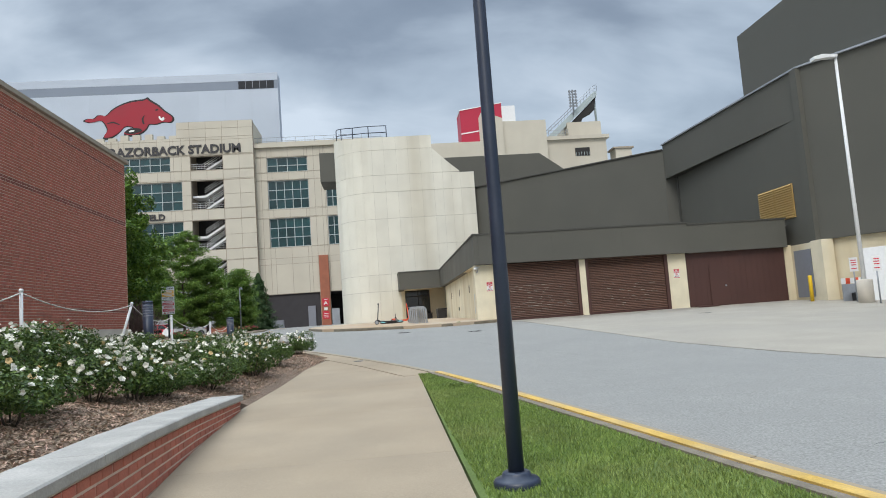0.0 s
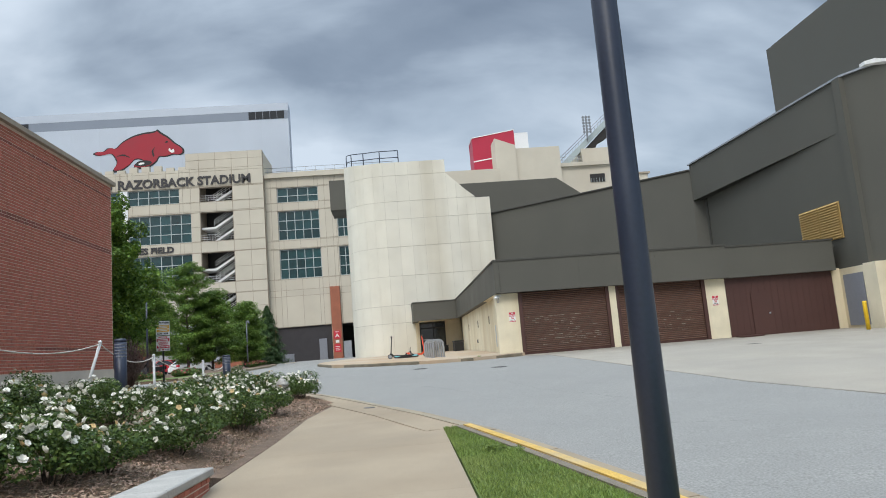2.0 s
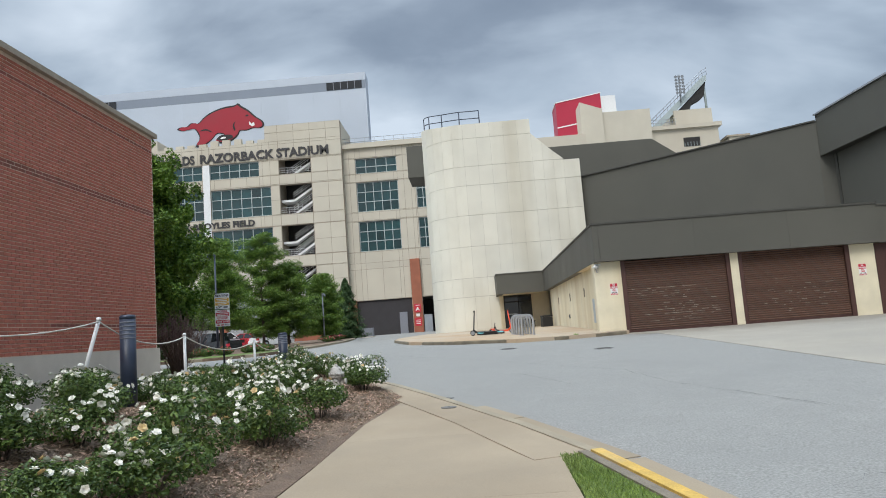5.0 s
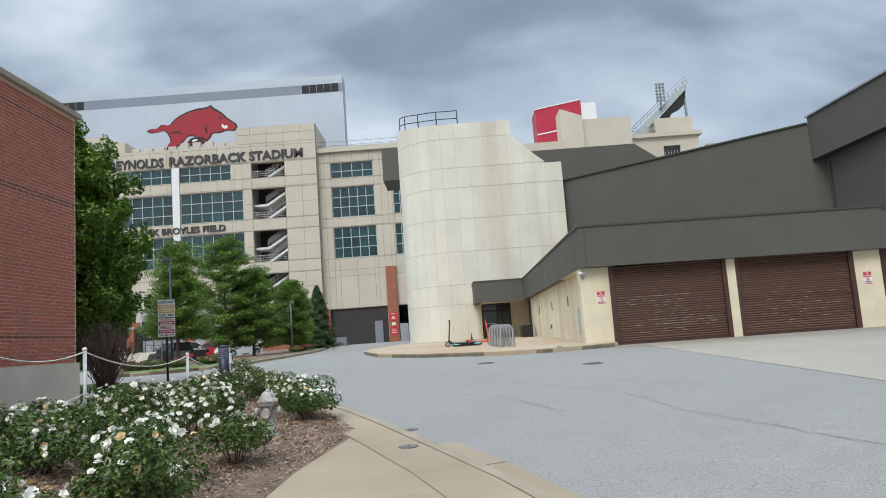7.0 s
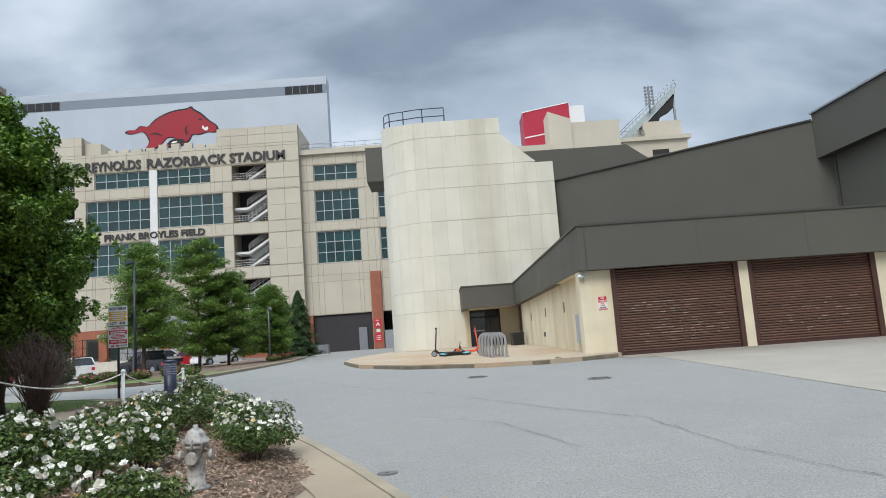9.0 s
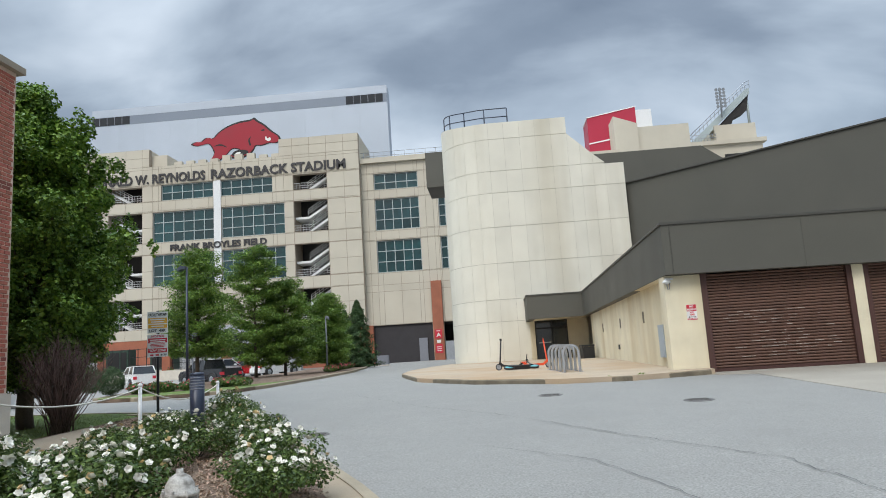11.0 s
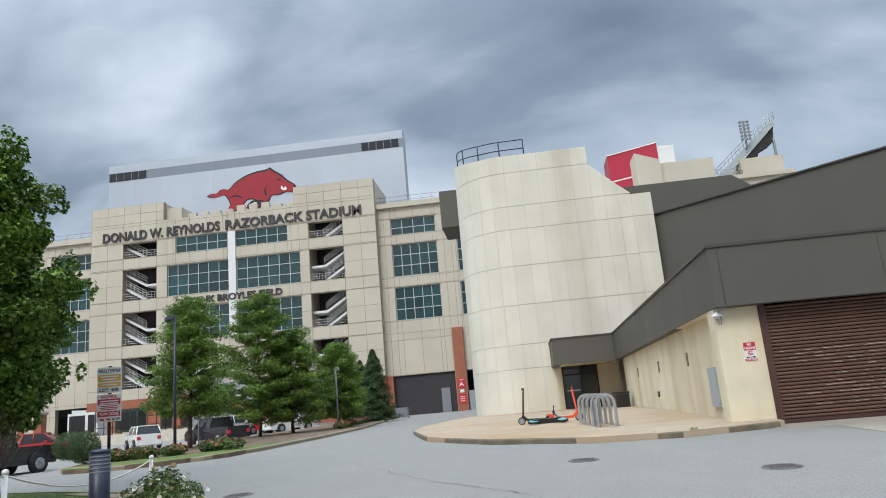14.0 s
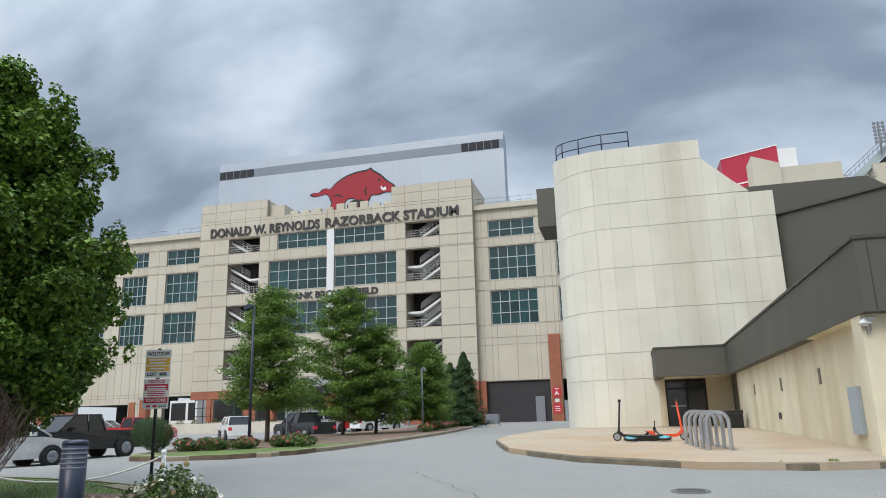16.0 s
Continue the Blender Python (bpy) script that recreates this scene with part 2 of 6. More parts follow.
M_ROPE = mat("white_rope", (0.66, 0.63, 0.56), 0.9, vary=0.1, bump=0.2)
M_LOUV = mat("tan_louvre", (0.42, 0.28, 0.10), 0.6, vary=0.1, bump=0.05)
M_TAR = mat("crack_tar", (0.06, 0.06, 0.062), 0.85, vary=0.2, bump=0.2)
M_IRON = mat("cast_iron", (0.14, 0.135, 0.13), 0.7, vary=0.2, scale=10, fine=60, bump=0.5, metal=0.3)
M_ORANGE = mat("orange_red_paint", (0.75, 0.085, 0.03), 0.45, vary=0.05, bump=0.02)
M_SILVERP = mat("chipped_white_paint", (0.44, 0.425, 0.39), 0.6, vary=0.12, scale=45, fine=90, bump=0.3, tint=(0.09, 0.075, 0.06), stain=0.95)
M_SIGNW = mat("white_sign_sheet", (0.74, 0.74, 0.73), 0.5, vary=0.04, bump=0)
M_SIGNR = mat("red_sign_sheet", (0.55, 0.03, 0.05), 0.5, vary=0.05, bump=0)
M_SIGNY = mat("amber_sign_sheet", (0.78, 0.42, 0.05), 0.5, vary=0.06, bump=0)
M_YPLAST = mat("yellow_bollard_paint", (0.72, 0.46, 0.02), 0.5, vary=0.08, bump=0.05)


# ---- mesh helpers ----
def bm_box(bm, x0, x1, y0, y1, z0, z1):
    vs = [bm.verts.new((x, y, z)) for x in (x0, x1) for y in (y0, y1) for z in (z0, z1)]
    for q in ((0, 1, 3, 2), (4, 6, 7, 5), (0, 4, 5, 1), (2, 3, 7, 6), (0, 2, 6, 4), (1, 5, 7, 3)):
        bm.faces.new([vs[i] for i in q])
    return vs


def bm_tube(bm, pts, radii, seg=10, cap=True):
    """A tube through the points, with a radius at each."""
    rings = []
    for i, p in enumerate(pts):
        p = Vector(p)
        a, b = Vector(pts[max(0, i - 1)]), Vector(pts[min(len(pts) - 1, i + 1)])
        d = (b - a).normalized()
        u = d.orthogonal().normalized() if abs(d.z) > 0.9 else d.cross(Vector((0, 0, 1))).normalized()
        if rings and u.dot(prev) < 0:
            u = -u
        prev = u
        v = d.cross(u)
        r = radii[i] if isinstance(radii, (list, tuple)) else radii
        rings.append([bm.verts.new(p + u * r * math.cos(k * 2 * math.pi / seg) + v * r * math.sin(k * 2 * math.pi / seg)) for k in range(seg)])
    for a, b in zip(rings, rings[1:]):
        for k in range(seg):
            f = bm.faces.new((a[k], a[(k + 1) % seg], b[(k + 1) % seg], b[k]))
            f.smooth = True
    if cap:
        bm.faces.new(rings[0][::-1])
        bm.faces.new(rings[-1])


def bm_lathe(bm, prof, seg=16, at=(0, 0, 0)):
    """A turned shape from (radius, height) pairs, bottom to top."""
    rings = [[bm.verts.new((at[0] + r * math.cos(k * 2 * math.pi / seg), at[1] + r * math.sin(k * 2 * math.pi / seg), at[2] + z)) for k in range(seg)] for r, z in prof]
    for a, b in zip(rings, rings[1:]):
        for k in range(seg):
            f = bm.faces.new((a[k], a[(k + 1) % seg], b[(k + 1) % seg], b[k]))
            f.smooth = True
    bm.faces.new(rings[0][::-1])
    bm.faces.new(rings[-1])


def bm_prism(bm, pts, axis, a0, a1):
    """A polygon in the plane across axis, drawn out from a0 to a1."""
    def at(p, a):
        return {"x": (a, p[0], p[1]), "y": (p[0], a, p[1]), "z": (p[0], p[1], a)}[axis]
    lo, hi = [bm.verts.new(at(p, a0)) for p in pts], [bm.verts.new(at(p, a1)) for p in pts]
    n = len(pts)
    bm.faces.new(lo)
    bm.faces.new(hi[::-1])
    for i in range(n):
        bm.faces.new((lo[i], hi[i], hi[(i + 1) % n], lo[(i + 1) % n]))


def finish(bm, bevel=0.0):
    if bevel:
        es = [e for e in bm.edges if len(e.link_faces) == 2 and e.calc_face_angle(0) > 0.6]
        bmesh.ops.bevel(bm, geom=es, offset=bevel, segments=2, affect="EDGES", profile=0.6)
    bmesh.ops.recalc_face_normals(bm, faces=bm.faces[:])
    me = bpy.data.meshes.new("mesh")
    bm.to_mesh(me)
    bm.free()
    return me


def part(name, bm, material, parent=None, label="", bevel=0.0):
    me = finish(bm, bevel) if isinstance(bm, bmesh.types.BMesh) else bm
    if not me.materials:
        me.materials.append(material)
    ob = new(name, me)
    ob.parent = parent
    return tagged(ob, label)


def boxes(*list_of):
    bm = bmesh.new()
    for b in list_of:
        bm_box(bm, *b)
    return bm


def box(name, material, parent, *b, label="", bevel=0.0):
    return part(name, boxes(b), material, parent, label, bevel)


def tube(name, material, parent, pts, radii, seg=10, label=""):
    bm = bmesh.new()
    bm_tube(bm, pts, radii, seg)
    return part(name, bm, material, parent, label)


def lathe(name, material, parent, prof, seg=16, at=(0, 0, 0), label=""):
    bm = bmesh.new()
    bm_lathe(bm, prof, seg, at)
    return part(name, bm, material, parent, label)


def thing(name, label, category, m=None, group="", kind=""):
    ob = new(name)
    ob.empty_display_size = 0.2
    if m is not None:
        ob.matrix_basis = m
    return tagged(ob, label, category, group, kind)


def structure(name, bm, material, label, category):
    return tagged(part(name, bm, material), label, category, kind="structure")


def raw_mesh(name, verts, faces, material):
    me = bpy.data.meshes.new(name)
    me.from_pydata(verts, [], faces)
    me.materials.append(material)
    return me


# ---- ground ----
RISE = ((-60, -0.7), (0, -0.10), (5.3, -0.03), (14.2, 0.17), (33.8, 0.99), (45, 1.18), (56.5, 1.28), (105, 1.62), (4000, 1.62))


def ground_z(y):
    return float(np.interp(y, [a for a, _ in RISE], [b for _, b in RISE]))


def smooth(a, b, v):
    t = min(1, max(0, (v - a) / (b - a)))
    return t * t * (3 - 2 * t)


def bed_z(x, y):
    """The planting bed banks up from the wall towards the brick building."""
    bank = 0.10 + 0.55 * smooth(-2.2, -5.4, x) * (1 - smooth(14.0, 20.5, y)) + 0.12 * smooth(-2.1, -3.0, x) * (1 - smooth(9, 13, y))
    bank += 0.13 * smooth(-3.4, -5.2, x) * smooth(7.0, 9.5, y) * (1 - smooth(12.5, 16.5, y))
    bank += 0.30 * (1 - smooth(4.5, 11.0, y)) * (1 - 0.6 * smooth(-2.6, -5.0, x))
    rim = float(np.interp(y, [11, 11.4, 16.6, 19.2, 21.7, 23.6, 26.1, 28.0], [-1.2, -2.3, -1.80, -1.35, -2.3, -3.2, -4.5, -5.6]))
    return ground_z(y) + 0.105 + (bank + 0.02) * smooth(0.0, 0.8, rim - x)


def drape(bm, pts, height, drop=0.3, step=1.0, xstep=0.0):
    """A polygon laid on the ground, cut into strips so that it follows it, with a skirt downwards."""
    vs = [bm.verts.new((x, y, 0)) for x, y in pts]
    bm.faces.new(vs)
    ys = [p[1] for p in pts]
    y = math.ceil(min(ys) / step) * step
    while y < max(ys):
        bmesh.ops.bisect_plane(bm, geom=bm.verts[:] + bm.edges[:] + bm.faces[:], plane_co=(0, y, 0), plane_no=(0, 1, 0))
        y += step
    if xstep:
        xs = [p[0] for p in pts]
        x = math.ceil(min(xs) / xstep) * xstep
        while x < max(xs):
            bmesh.ops.bisect_plane(bm, geom=bm.verts[:] + bm.edges[:] + bm.faces[:], plane_co=(x, 0, 0), plane_no=(1, 0, 0))
            x += xstep
    rim = [e for e in bm.edges if len(e.link_faces) == 1]
    made = bmesh.ops.extrude_edge_only(bm, edges=rim)
    low = {v for v in made["geom"] if isinstance(v, bmesh.types.BMVert)}
    for v in bm.verts:
        v.co.z = height(v.co.x, v.co.y) - (drop if v in low else 0)
    for f in bm.faces:
        f.smooth = False


def over(h):
    return lambda x, y: ground_z(y) + h


def lot_drop(x, y):
    """The parking lot west of the tree island lies lower than the road."""
    return 0.45 * smooth(-15.0, -20.5, x) * (1 - smooth(66, 84, y)) * smooth(33, 38, y)


def lot_z(x, y):
    return ground_z(y) - lot_drop(x, y)


ys = sorted(set([-1500, -300, -60, -45, -30, -15] + [-6 + 2.5 * i for i in range(40)] + [5.3, 14.2, 33.8, 45, 56.5, 97, 105, 160, 400, 1500, 3500]))
xs = [-3000, -400, -120, -80, -60, -50, -40] + [-32 + 2.0 * i for i in range(12)] + [-5, 0, 10, 30, 80, 400, 3000]
gv = [(x, y, lot_z(x, y)) for y in ys for x in xs]
nx = len(xs)
gf = [(j * nx + i, j * nx + i + 1, (j + 1) * nx + i + 1, (j + 1) * nx + i) for j in range(len(ys) - 1) for i in range(nx - 1)]
tagged(part("ground", raw_mesh("ground", gv, gf, M_ASPHALT), None), "worn light grey asphalt road sloping gently up", "road", kind="structure")

KERB = [(4.3, -6.0), (3.75, -1.5), (3.3, 1.8), (2.86, 4.4), (2.35, 7.4), (1.74, 10.8), (1.1, 14.0)]
KERB2 = [(1.1, 14.0), (0.4, 16.1), (-0.45, 18.15), (-1.4, 20.5), (-2.6, 22.9), (-3.75, 25.3), (-4.75, 27.2), (-6.1, 28.9), (-9.0, 30.7), (-12.5, 31.8), (-24, 33.2)]


def offset(line, d):
    out = []
    for i, p in enumerate(line):
        a, b = line[max(0, i - 1)], line[min(len(line) - 1, i + 1)]
        t = Vector((b[0] - a[0], b[1] - a[1])).normalized()
        out.append((p[0] - t.y * d, p[1] + t.x * d))
    return out


def ribbon(name, line, d0, d1, h, material, label, category, parent=None, cuts=1.5):
    bm = bmesh.new()
    drape(bm, offset(line, d0) + offset(line, d1)[::-1], over(h), 0.3, 1.0)
    return tagged(part(name, bm, material, parent), label, category, kind="structure" if parent is None else "")


def resample(line, step):
    pts = [Vector((*p, 0)) for p in line]
    out, carry = [tuple(pts[0][:2])], 0.0
    for a, b in zip(pts, pts[1:]):
        length = (b - a).length
        s = step - carry
        while s <= length:
            q = a.lerp(b, s / length)
            out.append((q.x, q.y))
            s += step
        carry = (carry + length) % step
    out.append(tuple(pts[-1][:2]))
    return out


def kerb_stones(thing_ob, line, width, h, material, step):
    """Kerb lengths laid end to end, with a joint between them."""
    pts = resample(line, step)
    for a, b in zip(pts, pts[1:]):
        d = Vector((b[0] - a[0], b[1] - a[1], 0))
        if d.length < 0.15:
            continue
        t = d.normalized()
        n = Vector((-t.y, t.x, 0))
        A, B = Vector((*a, 0)) + t * 0.003, Vector((*b, 0)) - t * 0.003
        prof = ((0.0, -0.25), (0.0, h - 0.03), (0.03, h), (width, h), (width, -0.25))
        bm = bmesh.new()
        rings = [[bm.verts.new((*(P + n * u)[:2], ground_z(P.y) + z)) for u, z in prof] for P in (A, B)]
        for i in range(4):
            bm.faces.new((rings[0][i], rings[1][i], rings[1][i + 1], rings[0][i + 1]))
        bm.faces.new(rings[0])
        bm.faces.new(rings[1][::-1])
        part("kerb_stone", bm, material, thing_ob)


kerb_y = thing("kerb_painted", "concrete kerb with a yellow painted edge along the lawn", "kerb", kind="structure")
kerb_stones(kerb_y, KERB, 0.15, 0.15, M_YELLOW, 1.9)
kerb_stones(kerb_y, offset(KERB, 0.152), 0.13, 0.145, M_IRONSTONE, 1.9)
kerb_c = thing("kerb_plain", "bare tan concrete kerb round the rose bed", "kerb", kind="structure")
kerb_stones(kerb_c, KERB2, 0.16, 0.13, M_KERB, 1.9)
kerb_stones(kerb_c, offset(KERB2[5:9], 0.161), 0.42, 0.122, M_WALK, 2.2)
kerb_stones(kerb_c, offset(KERB2[:5], 0.161), 0.62, 0.122, M_WALK, 2.6)
gutter = thing("gutter", "tan concrete gutter strip at the foot of the kerb", "pavement", kind="structure")
for line in (KERB, KERB2[:3]):
    pts_g = resample(line, 3.0)
    for a, b in zip(pts_g, pts_g[1:]):
        if (Vector(a) - Vector(b)).length < 0.3:
            continue
        bm = bmesh.new()
        q = [Vector(a).lerp(Vector(b), f)[:] for f in (0.004, 0.33, 0.66, 0.996)]
        drape(bm, offset(q, -0.42) + offset(q, -0.004)[::-1], over(0.010), 0.1, 1.0)
        part("gutter_slab", bm, M_WALK, gutter)

WALK_L = [(-1.60, -8), (-1.66, 1), (-1.83, 4.5), (-1.89, 5.92), (-2.03, 8.06), (-2.12, 10.8), (-1.76, 16.6), (-1.33, 19.2)]
WALK_R = [(0.55, -8), (0.56, 5.2), (0.58, 7.6), (0.64, 13.9)]
K2IN = offset(KERB2, 0.162)
sidewalk = thing("sidewalk", "tan broom-finished concrete sidewalk", "pavement", kind="structure")
edges_y = [-8, -5, -2, 0.9, 3.8, 6.7, 9.6, 12.5, 15.4, 18.2, 22.6]


def walk_l(y):
    return float(np.interp(y, [p[1] for p in WALK_L], [p[0] for p in WALK_L]))


def walk_r(y):
    if y <= 13.6:
        return float(np.interp(y, [p[1] for p in WALK_R], [p[0] for p in WALK_R]))
    return float(np.interp(y, [p[1] for p in K2IN[:6]], [p[0] for p in K2IN[:6]]))


for a, b in zip(edges_y, edges_y[1:]):
    n = 8
    row = [a + 0.0015 + (b - a - 0.003) * i / n for i in range(n + 1)]
    if a > 18:
        left = [(-1.33, 18.21), (-1.33, 19.2), (-2.28, 21.7), (-2.6, 22.5)]
    else:
        left = [(walk_l(y), y) for y in row]
    right = [(walk_r(y), y) for y in row]
    bm = bmesh.new()
    drape(bm, right + left[::-1], over(0.12), 0.2, 0.5)
    part("slab", bm, M_WALK, sidewalk)
bm = bmesh.new()
drape(bm, offset(KERB2[:5], 0.165) + [(-2.62, 22.5), (-2.30, 21.7), (-1.35, 19.2), (-1.78, 16.6), (-1.98, 13.2), (0.62, 13.2)], over(0.116), 0.2, 1.0)
part("concrete_bedding", bm, M_WALK, sidewalk)
LAWN = [(0.60, -8), (0.58, 5.2), (0.60, 7.6), (0.66, 13.7), (0.92, 13.9)] + offset(KERB, 0.284)[:-1][::-1]
bm = bmesh.new()
drape(bm, LAWN, over(0.125), 0.2, 1.0)
structure("lawn", bm, M_TURF, "short green lawn strip beside the sidewalk", "lawn")

# planting bed and the ground up to the brick building
K2BED = offset(KERB2, 0.59)
BED = [(-2.08, -2), (-2.2, 5.0), (-2.38, 8.06), (-2.38, 10.78), (-2.16, 10.84), (-1.80, 16.6), (-1.35, 19.2), (-2.30, 21.7)] + [p for p in K2BED[5:8]] + [(-8.2, 28.6), (-8.6, 25.5), (-8.6, -2)]
bm = bmesh.new()
drape(bm, BED, bed_z, 0.5, 0.6, 0.6)
structure("planting_bed", bm, M_SOIL, "dark mulched planting bed banking up to the building", "soil")
VERGE = K2BED[7:8] + K2IN[8:] + [(-24, 25.0), (-8.65, 25.0), (-8.65, 25.6), (-8.25, 28.65)]
bm = bmesh.new()
drape(bm, VERGE, over(0.115), 0.3, 1.0)
structure("verge", bm, M_TURF, "grass verge behind the kerb corner", "lawn")
bm = bmesh.new()
drape(bm, [(-4.75, 25.1), (-5.35, 26.2), (-8.2, 26.7), (-8.33, 24.85), (-8.33, 23.6), (-6.0, 24.0)], lambda x, y: bed_z(x, y) + 0.03, 0.3, 0.6, 0.6)
structure("side_path", bm, M_WALK, "short tan concrete path to the brick building", "pavement")

# concrete apron before the garage doors, with a straight edge to the asphalt
bm = bmesh.new()
drape(bm, [(5.3, 33.2), (6.45, 32.6), (6.85, 26.3), (7.35, 17.4), (8.3, 12.6), (9.5, 6.0), (40, 6.0), (40, 33.8), (5.3, 33.8)], over(0.012), 0.05, 1.0)
structure("apron", bm, M_APRON, "pale stained concrete apron before the garage doors", "pavement")

# raised plaza by the entrance
PLAZA_EDGE = [(5.6, 33.25), (3.4, 32.7), (1.34, 33.0), (-1.07, 34.9), (-3.1, 38.2), (-4.4, 43.4), (-4.6, 47.5), (-4.2, 53.0), (-3.4, 58.0)]
bm = bmesh.new()
drape(bm, offset(PLAZA_EDGE, -0.052) + [(8.3, 58.0), (8.3, 34.2), (5.6, 34.2)], over(0.14), 0.3, 1.0)
structure("plaza", bm, M_PLAZA, "tan stained concrete plaza before the entrance", "pavement")
kerb_p = thing("kerb_plaza", "low mossy dark concrete kerb rounding the plaza", "kerb", kind="structure")
kerb_stones(kerb_p, PLAZA_EDGE[::-1], 0.05, 0.139, M_MOSSY, 2.4)

# planted island and the far parking lot edge
ISLAND = [(-16.2, 44.0), (-15.2, 40.5), (-14.9, 38.2), (-14.2, 37.0), (-12.9, 36.7), (-10.9, 37.2), (-9.5, 38.9), (-8.95, 45.8), (-9.4, 56.6), (-11.0, 70), (-13.2, 84), (-16.6, 101)]
kerb_i = thing("kerb_island", "tan concrete kerb of the tree island", "kerb", kind="structure")
kerb_stones(kerb_i, ISLAND, 0.16, 0.14, M_KERB, 3.0)
bm = bmesh.new()
drape(bm, offset(ISLAND, 0.162) + [(-20.5, 101), (-17, 70), (-16.4, 48)], over(0.12), 0.3, 2.0)
structure("island_bed", bm, M_SOIL, "mulched tree island between road and parking lot", "soil")
bm = bmesh.new()
drape(bm, offset(ISLAND, 0.18)[2:8] + [(-9.6, 44), (-11.5, 40.5), (-13.6, 39.0)], over(0.135), 0.1, 2.0)
structure("island_lawn", bm, M_TURF, "strip of lawn along the island kerb", "lawn")


# ---- the large structure ----
def cells(a, b, cuts):
    c = sorted({a, b} | {v for v in cuts if a < v < b})
    return list(zip(c, c[1:]))


def panel_wall(parent, y, x0, x1, z0, z1, holes, xcuts, zcuts, panel_mat, joint_mat, thick=0.5, gap=0.02, proud=0.03):
    """A wall facing -y with openings through it, faced with panels that stand proud of a recessed joint.
    Shared mesh data for panels of the same size."""
    hx = [v for h in holes for v in h[:2]]
    hz = [v for h in holes for v in h[2:]]
    bm = bmesh.new()
    for a, b in cells(x0, x1, hx):
        for c, d in cells(z0, z1, hz):
            mx, mz = (a + b) / 2, (c + d) / 2
            if not any(h[0] < mx < h[1] and h[2] < mz < h[3] for h in holes):
                bm_box(bm, a, b, y + proud, y + thick, c, d)
    bmesh.ops.remove_doubles(bm, verts=bm.verts[:], dist=0.0005)
    part("wall_core", bm, joint_mat, parent)
    shared = {}
    for a, b in cells(x0, x1, list(xcuts) + hx):
        for c, d in cells(z0, z1, list(zcuts) + hz):
            mx, mz = (a + b) / 2, (c + d) / 2
            if b - a < 0.08 or d - c < 0.08 or any(h[0] < mx < h[1] and h[2] < mz < h[3] for h in holes):
                continue
            key = (round(b - a, 3), round(d - c, 3))
            if key not in shared:
                w, t = key[0] / 2 - gap, key[1] / 2 - gap
                p = boxes((-w, w, -proud, proud + 0.01, -t, t))
                shared[key] = finish(p)
                shared[key].materials.append(panel_mat)
            ob = new("panel", shared[key])
            ob.parent, ob.location = parent, (mx, y + proud, mz)


def window(parent, x0, x1, y, z0, z1, nx, rows, depth=0.35):
    """A curtain-wall window: frame bars and single panes. rows: heights between the transoms, as shares."""
    w = thing("window", "", "", None)
    w.parent = parent
    zs = [z0]
    for r in rows:
        zs.append(zs[-1] + (z1 - z0) * r)
    f = 0.05
    bm = bmesh.new()
    for i in range(nx + 1):
        x = x0 + (x1 - x0) * i / nx
        x = min(max(x, x0 + f), x1 - f)
        bm_box(bm, x - f, x + f, y + depth - 0.12, y + depth + 0.05, z0, z1)
    for z in zs:
        z = min(max(z, z0 + f), z1 - f)
        bm_box(bm, x0, x1, y + depth - 0.11, y + depth + 0.04, z - f, z + f)
    part("window_frame", bm, M_MULL, w)
    me = {}
    for j in range(len(rows)):
        key = round(zs[j + 1] - zs[j], 3)
        if key not in me:
            dx = (x1 - x0) / nx / 2
            me[key] = finish(boxes((-dx, dx, -0.01, 0.01, -key / 2, key / 2)))
            me[key].materials.append(M_GLASS)
        for i in range(nx):
            ob = new("pane", me[key])
            ob.parent, ob.location = w, (x0 + (x1 - x0) * (i + 0.5) / nx, y + depth, (zs[j] + zs[j + 1]) / 2)
            ob.rotation_euler = (random.uniform(-0.012, 0.012), 0, random.uniform(-0.012, 0.012))


# stadium
FY = 104.6
TOWER_X = -17.3
stadium = thing("stadium_building", "tan precast concrete stadium facade with teal windows", "stadium")
FL = (27.6, 25.5), (23.95, 19.7), (18.05, 13.65), (12.0, 8.05)
holes_main = []
for a, b in ((-26.4, -21.8), (-52.4, -47.6)):
    for t, s in FL:
        holes_main.append((a, b, s, t))
wins_main = []
for a, b, n in ((-44.9, -37.6, 5), (-36.55, -29.3, 5)):
    wins_main.append((a, b, 25.5, 27.7, n, (0.5, 0.5)))
for z0, z1 in ((19.7, 23.9), (13.7, 18.0)):
    for a, b in ((-46.1, -37.5), (-36.45, -27.7)):
        wins_main.append((a, b, z0, z1, 6, (0.32, 0.34, 0.34)))
holes_main += [w[:4] for w in wins_main]
zc = [6.6, 8.0, 10.0, 12.1, 13.6, 15.8, 18.1, 19.6, 21.8, 24.1, 25.4, 27.8, 30.0]
xc = [-57 + 2.35 * i for i in range(18)]
panel_wall(stadium, FY, -57.05, TOWER_X, 6.6, 30.4, holes_main, xc, zc, M_STAD, M_STADJ, 0.8, 0.03, 0.03)
for a, b, top in ((-57.05, -46.6, 32.95), (-28.3, TOWER_X, 32.8)):
    panel_wall(stadium, FY, a, b, 30.4, top, [], xc, [31.7], M_STAD, M_STADJ, 0.8, 0.03, 0.03)
